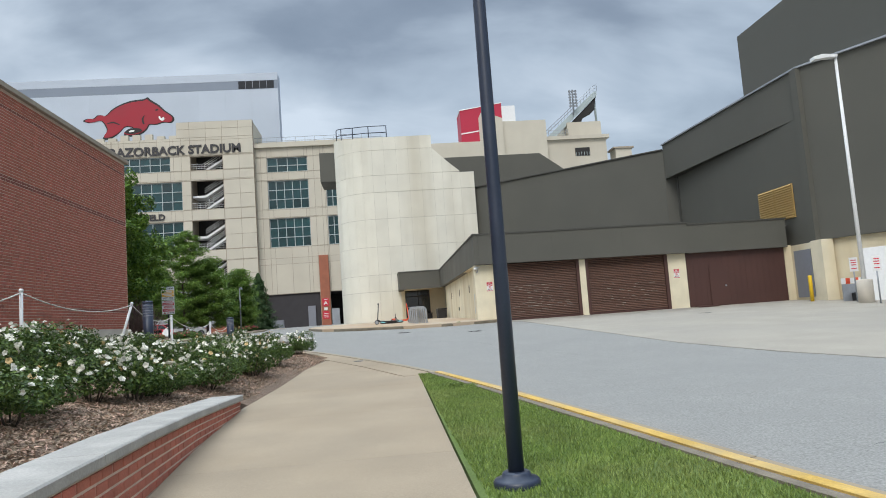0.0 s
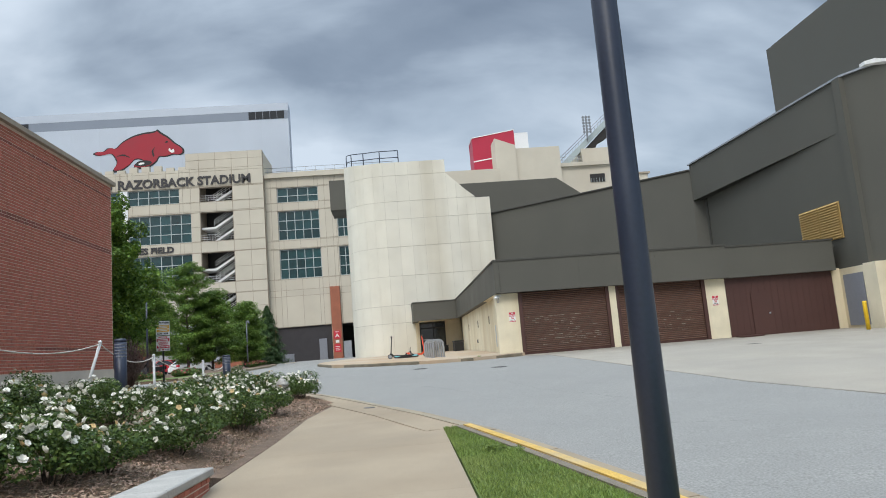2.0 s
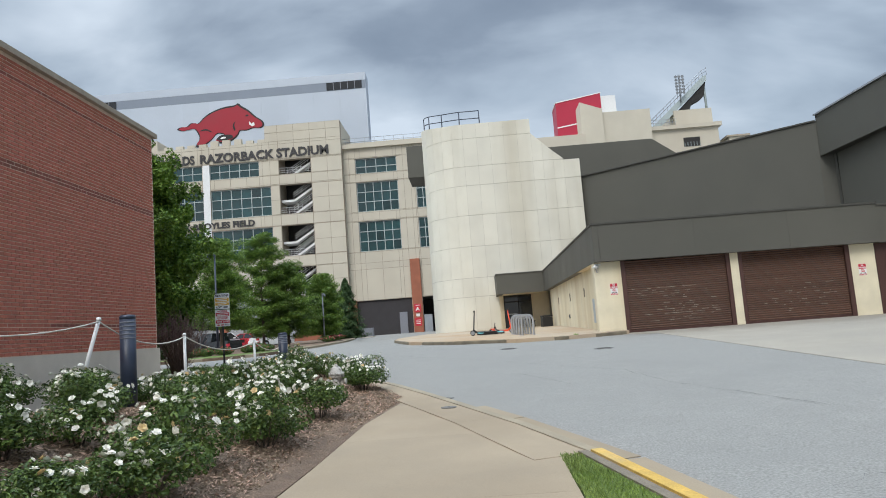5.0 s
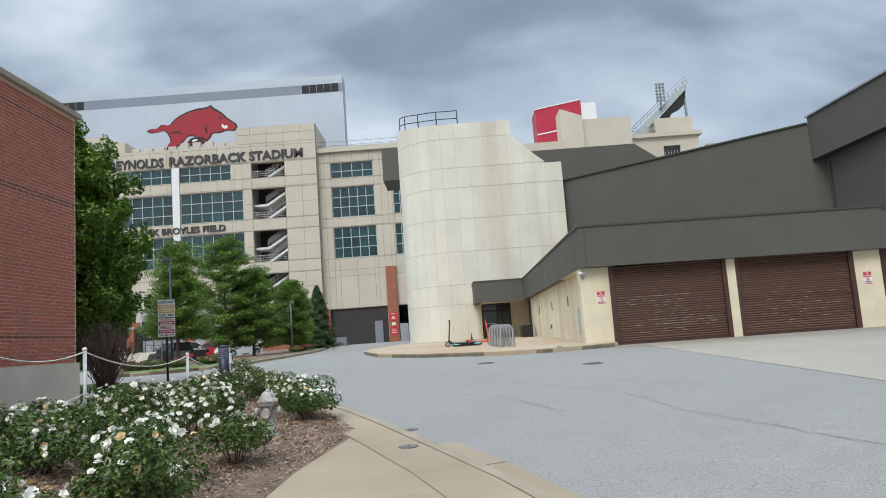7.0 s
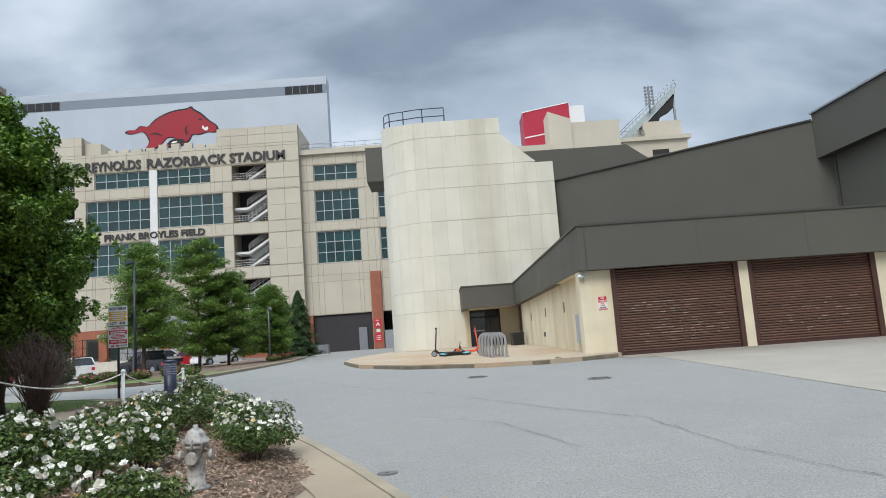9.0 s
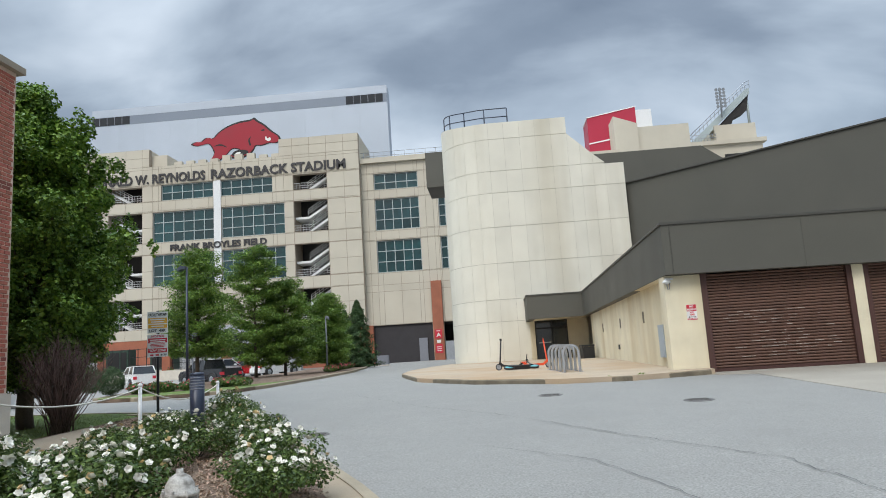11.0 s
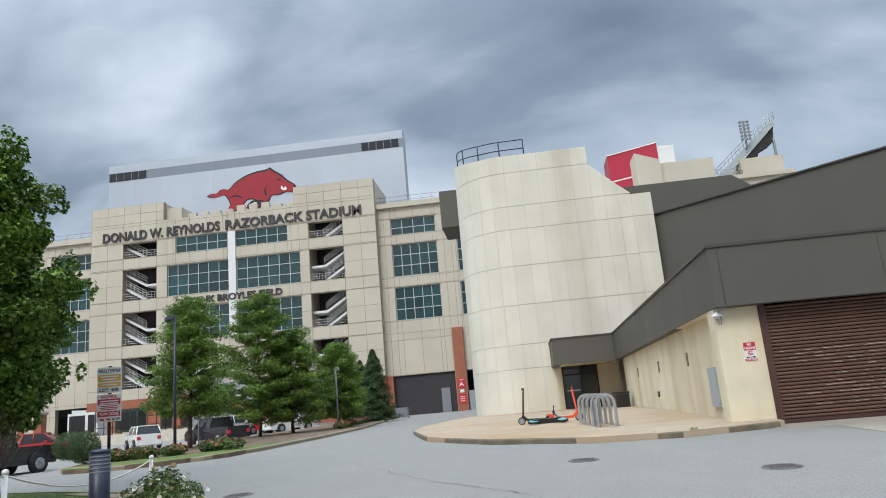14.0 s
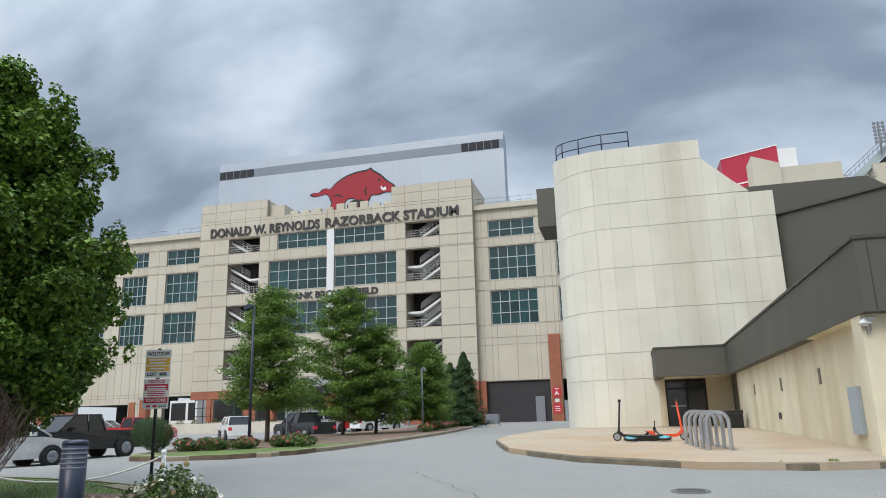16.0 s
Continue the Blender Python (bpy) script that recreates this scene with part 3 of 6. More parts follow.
# rounded tower shoulders and side returns
for name, b in (("tower_block", (-57.05, -46.6, FY + 0.8, FY + 7, 30.0, 32.9)), ("tower_block", (-28.3, TOWER_X - 0.02, FY + 0.8, FY + 9, 30.0, 32.75)),
                ("roof_slab", (-57.0, TOWER_X - 0.05, FY + 0.8, FY + 14, 28.6, 29.2)), ("side_return", (TOWER_X - 0.6, TOWER_X, FY + 0.8, FY + 14, 6.6, 30.2)),
                ("side_return", (-57.05, -56.4, FY + 0.8, FY + 14, 6.6, 30.2)), ("corner_block", (-46.6, -44.4, FY + 0.8, FY + 6, 29.0, 32.2))):
    box(name, M_STAD, stadium, *b, bevel=0.05)
# stepped parapet in the middle
for i in range(9):
    x = -43.2 + i * 1.72
    box("merlon", M_STAD, stadium, x, x + 1.1, FY + 0.3, FY + 0.9, 30.4, 30.95 + (0.35 if 3 < i < 7 else 0))
box("brick_base", M_BRICKF, stadium, -57.05, TOWER_X, FY - 0.1, FY + 0.8, 1.5, 6.58, label="red brick base course")
box("white_pier", M_WHITE, stadium, -37.5, -36.5, FY - 0.06, FY + 0.3, 13.7, 27.7, label="white vertical pier between windows")
for w in wins_main:
    window(stadium, w[0], w[1], FY, w[2], w[3], w[4], w[5])
# stairs seen in the open stair wells
for a, b in ((-26.4, -21.8), (-52.4, -47.6)):
    # the back wall carries the gloom of the well in its colour
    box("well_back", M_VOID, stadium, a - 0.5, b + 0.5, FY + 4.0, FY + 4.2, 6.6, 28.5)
    box("well_side", M_STADJ, stadium, a - 0.5, a - 0.1, FY + 0.8, FY + 4.0, 6.6, 28.5)
    box("well_side", M_STADJ, stadium, b + 0.1, b + 0.5, FY + 0.8, FY + 4.0, 6.6, 28.5)
    for k, (t, s) in enumerate(FL):
        full = k > 0
        l_, r_ = (a, b) if a > -40 else (b, a)
        st = l_ + 0.38 * (r_ - l_)
        flights = [(st, s + 2.15, r_, s + 3.9), (st, s + 0.15, r_, s + 1.95)] if full else [(st, s + 0.15, r_, s + 1.9)]
        for z in ((s + 2.15, s + 0.15) if full else (s + 0.15,)):
            box("landing", M_WHITE, stadium, min(l_, st), max(l_, st), FY + 0.8, FY + 3.6, z - 0.3, z)
        for j, (xa, za, xb, zb) in enumerate(flights):
            y0 = FY + 0.9 + 0.02 * j
            bm = bmesh.new()
            bm_prism(bm, [(xa, za - 0.35), (xb, zb - 0.35), (xb, zb), (xa, za)], "y", y0, y0 + 1.2)
            fl = part("stair_flight", bm, M_WHITE, stadium)
            bm = bmesh.new()
            for h in (0.45, 0.75, 1.05):
                bm_tube(bm, [(xa, y0, za + h), (xb, y0, zb + h)], 0.03, 5)
            for i in range(6):
                f = i / 5
                bm_tube(bm, [(xa + (xb - xa) * f, y0, za + (zb - za) * f), (xa + (xb - xa) * f, y0, za + (zb - za) * f + 1.05)], 0.022, 4)
            part("stair_rail", bm, M_WHITE, stadium)
        bm = bmesh.new()
        for h in (0.3, 0.6, 0.95):
            bm_tube(bm, [(a, FY + 0.25, s + h), (b, FY + 0.25, s + h)], 0.025, 5)
        for i in range(13):
            x = a + (b - a) * i / 12
            bm_tube(bm, [(x, FY + 0.25, s), (x, FY + 0.25, s + 0.95)], 0.015, 4)
        part("landing_rail", bm, M_WHITE, stadium)

# wings, set back
WY = FY + 1.2
for x0, x1, cols in ((TOWER_X, 2.0, ((-15.6, -9.6), (-7.0, -2.5))), (-86.0, -57.05, ((-63.1, -57.3), (-70.3, -66.2), (-77.0, -72.9)))):
    ho = [(a, b, s, t) for a, b in cols for s, t in ((24.9, 27.12), (19.3, 23.6), (13.55, 17.88))]
    low = [(-16.5, -8.7, 1.0, 6.55), (-7.2, 0.5, 1.0, 6.55)] if x0 > -20 else [(-62.3, -57.3, 1.0, 6.2), (-76.6, -67.8, 1.0, 5.3)]
    panel_wall(stadium, WY, x0, x1, 1.0, 28.6, ho + low, [x0 + 2.4 * i for i in range(14)], [6.6, 11.0, 11.9, 13.45, 18.0, 19.15, 23.7, 24.8, 27.25], M_STAD, M_STADJ, 0.7, 0.03, 0.03)
    for a, b, s, t in ho:
        window(stadium, a, b, WY, s, t, 5 if t - s > 3 else 4, (0.34, 0.33, 0.33) if t - s > 3 else (0.45, 0.55))
    box("cornice", M_STAD, stadium, x0, x1, WY - 0.5, WY + 0.8, 28.6, 29.2, label="darker projecting cornice")
    box("attic", M_STAD, stadium, x0, x1, WY + 1.5, WY + 3, 28.8, 29.9)
    for a, b, s, t in low:
        # gateway back and ceiling coloured as dark as the shade inside
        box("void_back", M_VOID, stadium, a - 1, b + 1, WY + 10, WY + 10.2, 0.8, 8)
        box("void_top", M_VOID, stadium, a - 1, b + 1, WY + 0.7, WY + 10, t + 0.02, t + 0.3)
    bm = bmesh.new()
    for i in range(14):
        x = x0 + 0.4 + (x1 - x0 - 0.8) * i / 13
        bm_tube(bm, [(x, WY + 0.4, 29.2), (x, WY + 0.4, 30.3)], 0.04, 4)
    for h in (29.75, 30.3):
        bm_tube(bm, [(x0, WY + 0.4, h), (x1, WY + 0.4, h)], 0.04, 4)
    part("roof_rail", bm, M_GALV, stadium)
box("gate_screen", M_MESH, stadium, -16.5, -8.7, WY + 0.3, WY + 0.36, 1.6, 6.55, label="dark see-through mesh gate")
box("gate_door", M_GREY, stadium, -10.6, -9.5, WY + 0.05, WY + 0.2, 1.6, 4.6, label="pale grey louvred unit in the gateway")
box("brick_pilaster", M_BRICKF, stadium, -8.6, -7.25, WY - 0.6, WY + 0.1, 1.4, 11.95, label="red brick pilaster")
box("brick_base", M_BRICKF, stadium, -86.0, -76.62, WY - 0.1, WY + 0.02, 1.0, 5.5, label="red brick base course")
box("brick_jamb", M_BRICKF, stadium, -67.6, -66.6, WY - 0.12, WY + 0.02, 1.0, 5.6)
box("brick_jamb", M_BRICKF, stadium, -17.3, -16.5, WY - 0.5, WY + 0.4, 1.4, 6.6)
for z in (5.0, 3.1):
    box("gate_sign", M_SIGNR, stadium, -8.42, -7.48, WY - 0.66, WY - 0.6, z - 0.6, z + 0.55, label="red notice board with white mark")
box("small_notice", M_SIGNW, stadium, -8.2, -7.7, WY - 0.65, WY - 0.6, 3.82, 4.2, label="small white notice")
for z in (3.3, 3.05, 2.8):
    box("text_bar", M_SIGNW, stadium, -8.25, -7.65, WY - 0.68, WY - 0.662, z - 0.04, z + 0.04)
box("text_bar", M_SIGNW, stadium, -8.2, -7.7, WY - 0.68, WY - 0.662, 5.32, 5.4)
box("grey_unit", M_GALV, stadium, -7.1, -6.0, WY - 0.6, WY + 0.2, 1.5, 4.0)


def lettering(body, x0, x1, y, z, height, material, parent, name, serif=True):
    """Raised letters: real text curves turned into a mesh, fitted to a width and a height, with strokes thickened."""
    cu = bpy.data.curves.new("text", "FONT")
    cu.body, cu.size, cu.extrude, cu.offset, cu.resolution_u = body, 1.0, 0.035, 0.030, 3
    tmp = new("text", cu)
    me = bpy.data.meshes.new_from_object(tmp.evaluated_get(bpy.context.evaluated_depsgraph_get()))
    bpy.data.objects.remove(tmp)
    xs_ = [v.co.x for v in me.vertices]
    zs_ = [v.co.y for v in me.vertices]
    sx, sz = (x1 - x0) / (max(xs_) - min(xs_)), height / (max(zs_) - min(zs_))
    lo, bot = min(xs_), min(zs_)
    for v in me.vertices:
        v.co = Vector((x0 + (v.co.x - lo) * sx, y - v.co.z * 2.0, z + (v.co.y - bot) * sz))
    me.materials.clear()
    me.materials.append(material)
    return part(name, me, material, parent)


lettering("DONALD W. REYNOLDS", -55.3, -38.6, FY - 0.1, 27.95, 1.35, M_LETTER, stadium, "facade_lettering")
lettering("RAZORBACK STADIUM", -37.8, -19.1, FY - 0.1, 27.95, 1.35, M_LETTER, stadium, "facade_lettering")
lettering("A", -8.25, -7.65, WY - 0.67, 4.62, 0.48, M_SIGNW, stadium, "sign_letter")
lettering("FRANK BROYLES FIELD", -43.6, -30.2, FY - 0.1, 18.35, 0.92, M_LETTER, stadium, "facade_lettering")

# back of the big screen, with its red running-animal emblem as a plain shape
board = thing("scoreboard_tower", "huge silver-white clad back of a stadium video board", "scoreboard")
BX0, BX1 = -64.8, -15.3
for i in range(11):
    a, b = BX0 + (BX1 - BX0) * i / 11, BX0 + (BX1 - BX0) * (i + 1) / 11
    box("cladding_panel", M_BOARD, board, a + 0.004, b - 0.004, 121.0, 121.1, 29.0, 43.1)
box("upper_cladding", M_BOARD, board, BX0, BX1, 121.0, 121.1, 44.62, 45.95)
box("grey_band", M_BAND, board, BX0, BX1, 121.0, 121.06, 43.12, 44.6, label="blue-grey stripe")
box("frame_body", M_BOARD, board, BX0 + 0.05, BX1 - 0.05, 121.12, 124.0, 1.4, 45.9)
for a, b in ((BX0 + 0.1, -58.3), (-22.0, -16.0)):
    box("dark_louvre", M_DGLASS, board, a, b, 120.94, 120.99, 43.2, 44.55, label="dark glazed opening in the stripe")
    for i in range(1, 5):
        x = a + (b - a) * i / 5
        box("louvre_bar", M_GREY, board, x - 0.04, x + 0.04, 120.9, 120.945, 43.2, 44.55)


def emblem(name, pts, material, y, thick):
    for _ in range(2):
        pts = [(a[0] * (1 - f) + b[0] * f, a[1] * (1 - f) + b[1] * f) for a, b in zip(pts, pts[1:] + pts[:1]) for f in (0.22, 0.78)]
    cu = bpy.data.curves.new("emblem", "CURVE")
    cu.dimensions, cu.fill_mode, cu.extrude = "2D", "BOTH", thick / 2
    sp = cu.splines.new("POLY")
    sp.points.add(len(pts) - 1)
    for p, (u, v) in zip(sp.points, pts):
        p.co = (-47.8 + 14.75 * u, 35.9 + 6.1 * v, 0, 1)
    sp.use_cyclic_u = True
    tmp = new("emblem", cu)
    me = bpy.data.meshes.new_from_object(tmp.evaluated_get(bpy.context.evaluated_depsgraph_get()))
    bpy.data.objects.remove(tmp)
    for v in me.vertices:
        v.co = Vector((v.co.x, y + thick / 2 + v.co.z, v.co.y))
    me.materials.clear()
    me.materials.append(material)
    return part(name, me, material, board, "plain red animal-shaped emblem" if material is M_EMB else "")


SHAPE = [(0.0, 0.46), (0.05, 0.52), (0.12, 0.50), (0.16, 0.60), (0.21, 0.60), (0.25, 0.56), (0.32, 0.74), (0.43, 0.88), (0.55, 0.96), (0.68, 0.98), (0.71, 1.04), (0.75, 0.94), (0.83, 0.82),
         (0.90, 0.64), (0.985, 0.50), (1.0, 0.38), (0.96, 0.30), (0.88, 0.34), (0.80, 0.27), (0.72, 0.30), (0.70, 0.16), (0.62, 0.02), (0.50, -0.02), (0.42, 0.06), (0.58, 0.20),
         (0.46, 0.28), (0.40, 0.10), (0.30, -0.06), (0.20, -0.06), (0.27, 0.16), (0.24, 0.34), (0.20, 0.46), (0.12, 0.42), (0.06, 0.40)]
cx, cy = 0.52, 0.47
emblem("emblem_outline", [(cx + (u - cx) * 1.03, cy + (v - cy) * 1.07) for u, v in SHAPE], M_INK, 120.93, 0.06)
emblem("emblem", [(cx + (u - cx) * 0.985, cy + (v - cy) * 0.965) for u, v in SHAPE], M_EMB, 120.88, 0.05)

emblem("emblem_mark", [(0.83, 0.44), (0.845, 0.53), (0.862, 0.43), (0.89, 0.49), (0.905, 0.40), (0.87, 0.36)], M_SIGNW, 120.84, 0.03)
emblem("emblem_mark", [(0.44, 0.06), (0.50, 0.20), (0.62, 0.19), (0.66, 0.10), (0.55, 0.02)], M_INK, 120.845, 0.03)
emblem("emblem_mark", [(0.49, 0.08), (0.52, 0.14), (0.57, 0.13), (0.55, 0.08)], M_SIGNW, 120.80, 0.03)
emblem("emblem_mark", [(0.24, 0.34), (0.33, 0.42), (0.40, 0.32), (0.41, 0.28), (0.33, 0.37)], M_INK, 120.845, 0.03)
emblem("emblem_mark", [(0.66, 0.28), (0.64, 0.45), (0.69, 0.58), (0.66, 0.45), (0.68, 0.30)], M_INK, 120.845, 0.03)
emblem("emblem_mark", [(0.79, 0.68), (0.82, 0.72), (0.84, 0.68), (0.81, 0.66)], M_INK, 120.845, 0.03)

# far concrete and red blocks at the other end of the stadium
far = thing("stadium_end_building", "tan concrete stadium end block with steps and rails", "stadium")
box("concrete_block", M_STAD, far, 31.6, 42.8, 123, 133, 1.4, 32.0, bevel=0.05)
box("upper_block", M_STAD, far, 36.0, 42.3, 123.6, 131, 32.6, 35.35)
box("eave", M_STAD, far, 31.4, 43.3, 122.4, 133, 31.95, 32.6)
box("side_block", M_STAD, far, 23.6, 31.5, 121.5, 130, 1.4, 35.5)
bm = bmesh.new()
bm_prism(bm, [(20.0, 1.4), (23.6, 1.4), (23.6, 36.0), (20.0, 37.4)], "y", 121.0, 130)
part("wing_wall", bm, M_STAD, far)
box("lower_block", M_STAD, far, 2.0, 20.0, 118, 130, 1.4, 31.2)
# dark sheet on the block face, painted as a shaded opening
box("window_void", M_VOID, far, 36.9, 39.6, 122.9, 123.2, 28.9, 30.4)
for i in range(6):
    box("window_bar", M_MULL, far, 37.0 + i * 0.5, 37.06 + i * 0.5, 122.85, 122.9, 28.9, 29.6)
box("small_shed", M_STAD, far, 44.4, 47.4, 123, 126, 1.4, 29.9)
box("shed_roof", M_STADJ, far, 44.0, 47.8, 122.7, 126.3, 29.9, 30.2)
bm = bmesh.new()
bm_prism(bm, [(31.9, 32.6), (33.4, 32.6), (42.2, 40.3), (42.2, 41.2), (41.6, 41.0)], "y", 124, 126)
part("grandstand_ramp", bm, M_MULL, far, "pale raked end of an upper grandstand")
# shade below the raked stand, painted as a near-black body
bm = bmesh.new()
bm_prism(bm, [(36.0, 34.6), (42.1, 40.2), (41.5, 37.6), (39.4, 36.6), (38.8, 35.2)], "y", 124.3, 127)
part("ramp_underside", bm, M_VOID, far)
tube("ramp_prop", M_MULL, far, [(42.0, 125, 40.2), (42.0, 125, 35.3)], 0.2, 6)
bm = bmesh.new()
for k in (0.6, 1.15):
    bm_tube(bm, [(31.9, 124, 32.7 + k), (41.6, 124, 41.0 + k), (42.3, 124, 41.2 + k)], 0.05, 5)
for i in range(16):
    f = i / 15
    bm_tube(bm, [(31.9 + 9.7 * f, 124, 32.7 + 8.3 * f), (31.9 + 9.7 * f, 124, 33.9 + 8.3 * f)], 0.04, 4)
bm_tube(bm, [(42.3, 124, 41.2), (42.3, 124, 42.6)], 0.04, 4)
part("ramp_rail", bm, M_GALV, far)
bm = bmesh.new()
for i in range(10):
    bm_tube(bm, [(31.7 + 0.45 * i, 122.6, 32.6), (31.7 + 0.45 * i, 122.6, 33.7)], 0.035, 4)
for h in (33.15, 33.7):
    bm_tube(bm, [(31.6, 122.6, h), (36.0, 122.6, h)], 0.04, 4)
part("balcony_rail", bm, M_GALV, far)
red = thing("press_tower", "red metal clad tower with a white side", "tower")
bm = bmesh.new()
bm_prism(bm, [(24.0, 123.2), (24.0, 128), (16.9, 132), (16.9, 127)], "z", 1.4, 39.4)
part("red_cladding", bm, M_RED, red)
box("white_side", M_WHITE, red, 24.02, 26.5, 123.3, 128, 1.4, 38.9, label="white clad side")
bm = bmesh.new()
bm_prism(bm, [(23.98, 123.19), (23.98, 123.1), (16.88, 126.9), (16.88, 127.0)], "z", 34.9, 35.1)
part("white_stripe", bm, M_WHITE, red, "thin white stripe across the cladding")
bm = bmesh.new()
bm_prism(bm, [(24.1, 123.1), (24.1, 128), (16.8, 132), (16.8, 126.9)], "z", 39.4, 39.55)
part("coping", bm, M_WHITE, red)
for i in range(2):
    box("camera_box", M_WHITE, red, 22.4 + i * 0.9, 22.9 + i * 0.9, 122.6, 123.6, 35.4 + 0.1 * i, 35.9 + 0.1 * i, bevel=0.05)
lights = thing("floodlight_mast", "bank of stadium floodlights on a mast", "floodlight")
tube("mast", M_GALV, lights, [(37.3, 123.3, 36.5), (37.4, 123.3, 41.4)], 0.12, 6)
for r in range(6):
    for c in range(3):
        bm = bmesh.new()
        bm_tube(bm, [(36.75 + c * 0.55, 123.3, 38.3 + r * 0.55), (36.75 + c * 0.55, 122.8, 38.15 + r * 0.55)], [0.12, 0.26], 8)
        part("lamp_head", bm, M_GALV, lights)

# precast drum wall by the entrance
drum = thing("drum_stair_tower", "weathered pale precast concrete tower with rounded corner", "tower")
DR, DCX, DCY, DY = 3.15, 0.05, 59.65, 56.5
ROWS_Z = [1.2, 3.8, 5.14, 7.38, 9.63, 11.8, 13.2, 15.27, 16.35]


def drum_point(s, inset=0.0):
    """A point along the face: s < 0 runs round the corner, s > 0 along the flat wall."""
    if s >= 0:
        return DCX + s, DY + inset
    a = -s / DR
    return DCX - (DR - inset) * math.sin(a), DCY - (DR - inset) * math.cos(a)


def drum_top(s):
    x = DCX + s
    if x < 4.95:
        return 16.35 + (0.45 * smooth(-1.0, -5.0, s))
    if x < 7.14:
        return 15.27 + (13.14 - 15.27) * (x - 4.95) / (7.14 - 4.95)
    return 13.14


S_END = 8.27 - DCX
arc = DR * math.radians(150)
cols = [-arc + arc * i / 10 for i in range(10)] + [0.98 * i for i in range(6)] + [5.63, 6.36, 7.09, S_END]
segs = []
for sa, sb in zip(cols, cols[1:]):
    for za, zb in zip(ROWS_Z, ROWS_Z[1:]):
        ta, tb = drum_top(sa + 0.01), drum_top(sb - 0.01)
        if za >= max(ta, tb) - 0.02:
            continue
        top_row = zb >= min(ta, tb) - 1e-6 or zb == ROWS_Z[-1]
        n = 5 if sa < 0 else 1
        bm = bmesh.new()
        fr, bk = [], []
        for k in range(n + 1):
            s = sa + 0.005 + (sb - sa - 0.010) * k / n
            zt = min(zb, drum_top(s)) if zb != ROWS_Z[-1] else drum_top(s)
            if zt > za + 0.03:
                zt -= 0.012
            zt = max(zt, za + 0.02)
            fx, fy = drum_point(s, 0.0)
            gx, gy = drum_point(s, 0.045)
            fr.append((bm.verts.new((fx, fy, za + 0.012)), bm.verts.new((fx, fy, zt))))
            bk.append((bm.verts.new((gx, gy, za + 0.012)), bm.verts.new((gx, gy, zt))))
        for k in range(n):
            for q in ((fr[k][0], fr[k + 1][0], fr[k + 1][1], fr[k][1]), (fr[k][1], fr[k + 1][1], bk[k + 1][1], bk[k][1]), (bk[k][0], bk[k + 1][0], fr[k + 1][0], fr[k][0])):
                bm.faces.new(q).smooth = False
        for q in ((fr[0][0], fr[0][1], bk[0][1], bk[0][0]), (fr[n][1], fr[n][0], bk[n][0], bk[n][1])):
            bm.faces.new(q)
        part("panel", bm, M_CONC, drum)
bm = bmesh.new()
prof = [drum_point(-arc + (arc + S_END) * i / 60, 0.03) for i in range(61)]
lo = [bm.verts.new((x, y, 1.0)) for x, y in prof]
hi = [bm.verts.new((x, y, drum_top(-arc + (arc + S_END) * i / 60) - 0.03)) for i, (x, y) in enumerate(prof)]
hib = [bm.verts.new((x + 0.0, y + 0.35, v.co.z)) for (x, y), v in zip(prof, hi)]
for i in range(60):
    bm.faces.new((lo[i], lo[i + 1], hi[i + 1], hi[i]))
    bm.faces.new((hi[i], hi[i + 1], hib[i + 1], hib[i]))
part("core", bm, M_JOINT, drum)
box("rear_block", M_CONC, drum, -0.5, 8.2, 59.2, 66.0, 1.0, 13.0)
box("end_return", M_CONC, drum, 7.85, 8.25, 56.55, 59.2, 1.0, 13.1)
bm = bmesh.new()
rail_pts = [drum_point(-4.6 + 5.9 * i / 12, 0.25) for i in range(13)]
for h in (0.45, 1.0):
    bm_tube(bm, [(x, y, drum_top(-4.6 + 5.9 * i / 12) + h) for i, (x, y) in enumerate(rail_pts)], 0.035, 6)
for i in range(0, 13, 3):
    x, y = rail_pts[i]
    z = drum_top(-4.6 + 5.9 * i / 12)
    bm_tube(bm, [(x, y, z - 0.2), (x, y, z + 1.0)], 0.04, 6)
part("roof_rail", bm, M_NAVY, drum, "dark curved pipe railing")

# dark metal clad hall behind the garage
hall = thing("metal_clad_hall", "large dark olive metal clad hall with angular roofline", "building")
bm = bmesh.new()
bm_prism(bm, [(8.3, 56.9), (20.06, 46.6), (20.9, 46.3), (20.9, 75), (8.3, 75)], "z", 1.0, 11.82)
part("north_wall", bm, M_DARK, hall)
box("upper_volume", M_DARK, hall, 5.2, 17.2, 70, 90, 1, 17.5)
bm = bmesh.new()
bm_prism(bm, [(17.2, 1), (24, 1), (24, 12.5), (17.2, 17.5)], "y", 70.0, 90)
part("roof_slope", bm, M_DARK, hall)
box("dark_box", M_DARK, hall, -4.85, -2.5, 66, 70, 14.85, 17.6, label="dark clad box beside the tower")
box("link_block", M_DARK, hall, -2.5, 8.0, 66.1, 70, 10, 15.5)
box("west_wall", M_DARK, hall, 20.75, 24.0, 31.95, 47.0, 1.0, 9.9)
box("door_surround", M_CREAM, hall, 20.66, 20.745, 31.98, 33.78, 0.9, 3.70)
box("grey_service_door_panel", M_GREY, hall, 20.62, 20.66, 32.15, 33.5, 1.1, 3.40, label="grey flush steel door")
bm = bmesh.new()
bm_prism(bm, [(20.1, 46.55), (20.78, 31.75), (24.0, 31.75), (24.0, 47.0)], "z", 9.8, 12.15)
part("fascia_band", bm, M_DARK, hall, "deep overhanging metal fascia")
bm = bmesh.new()
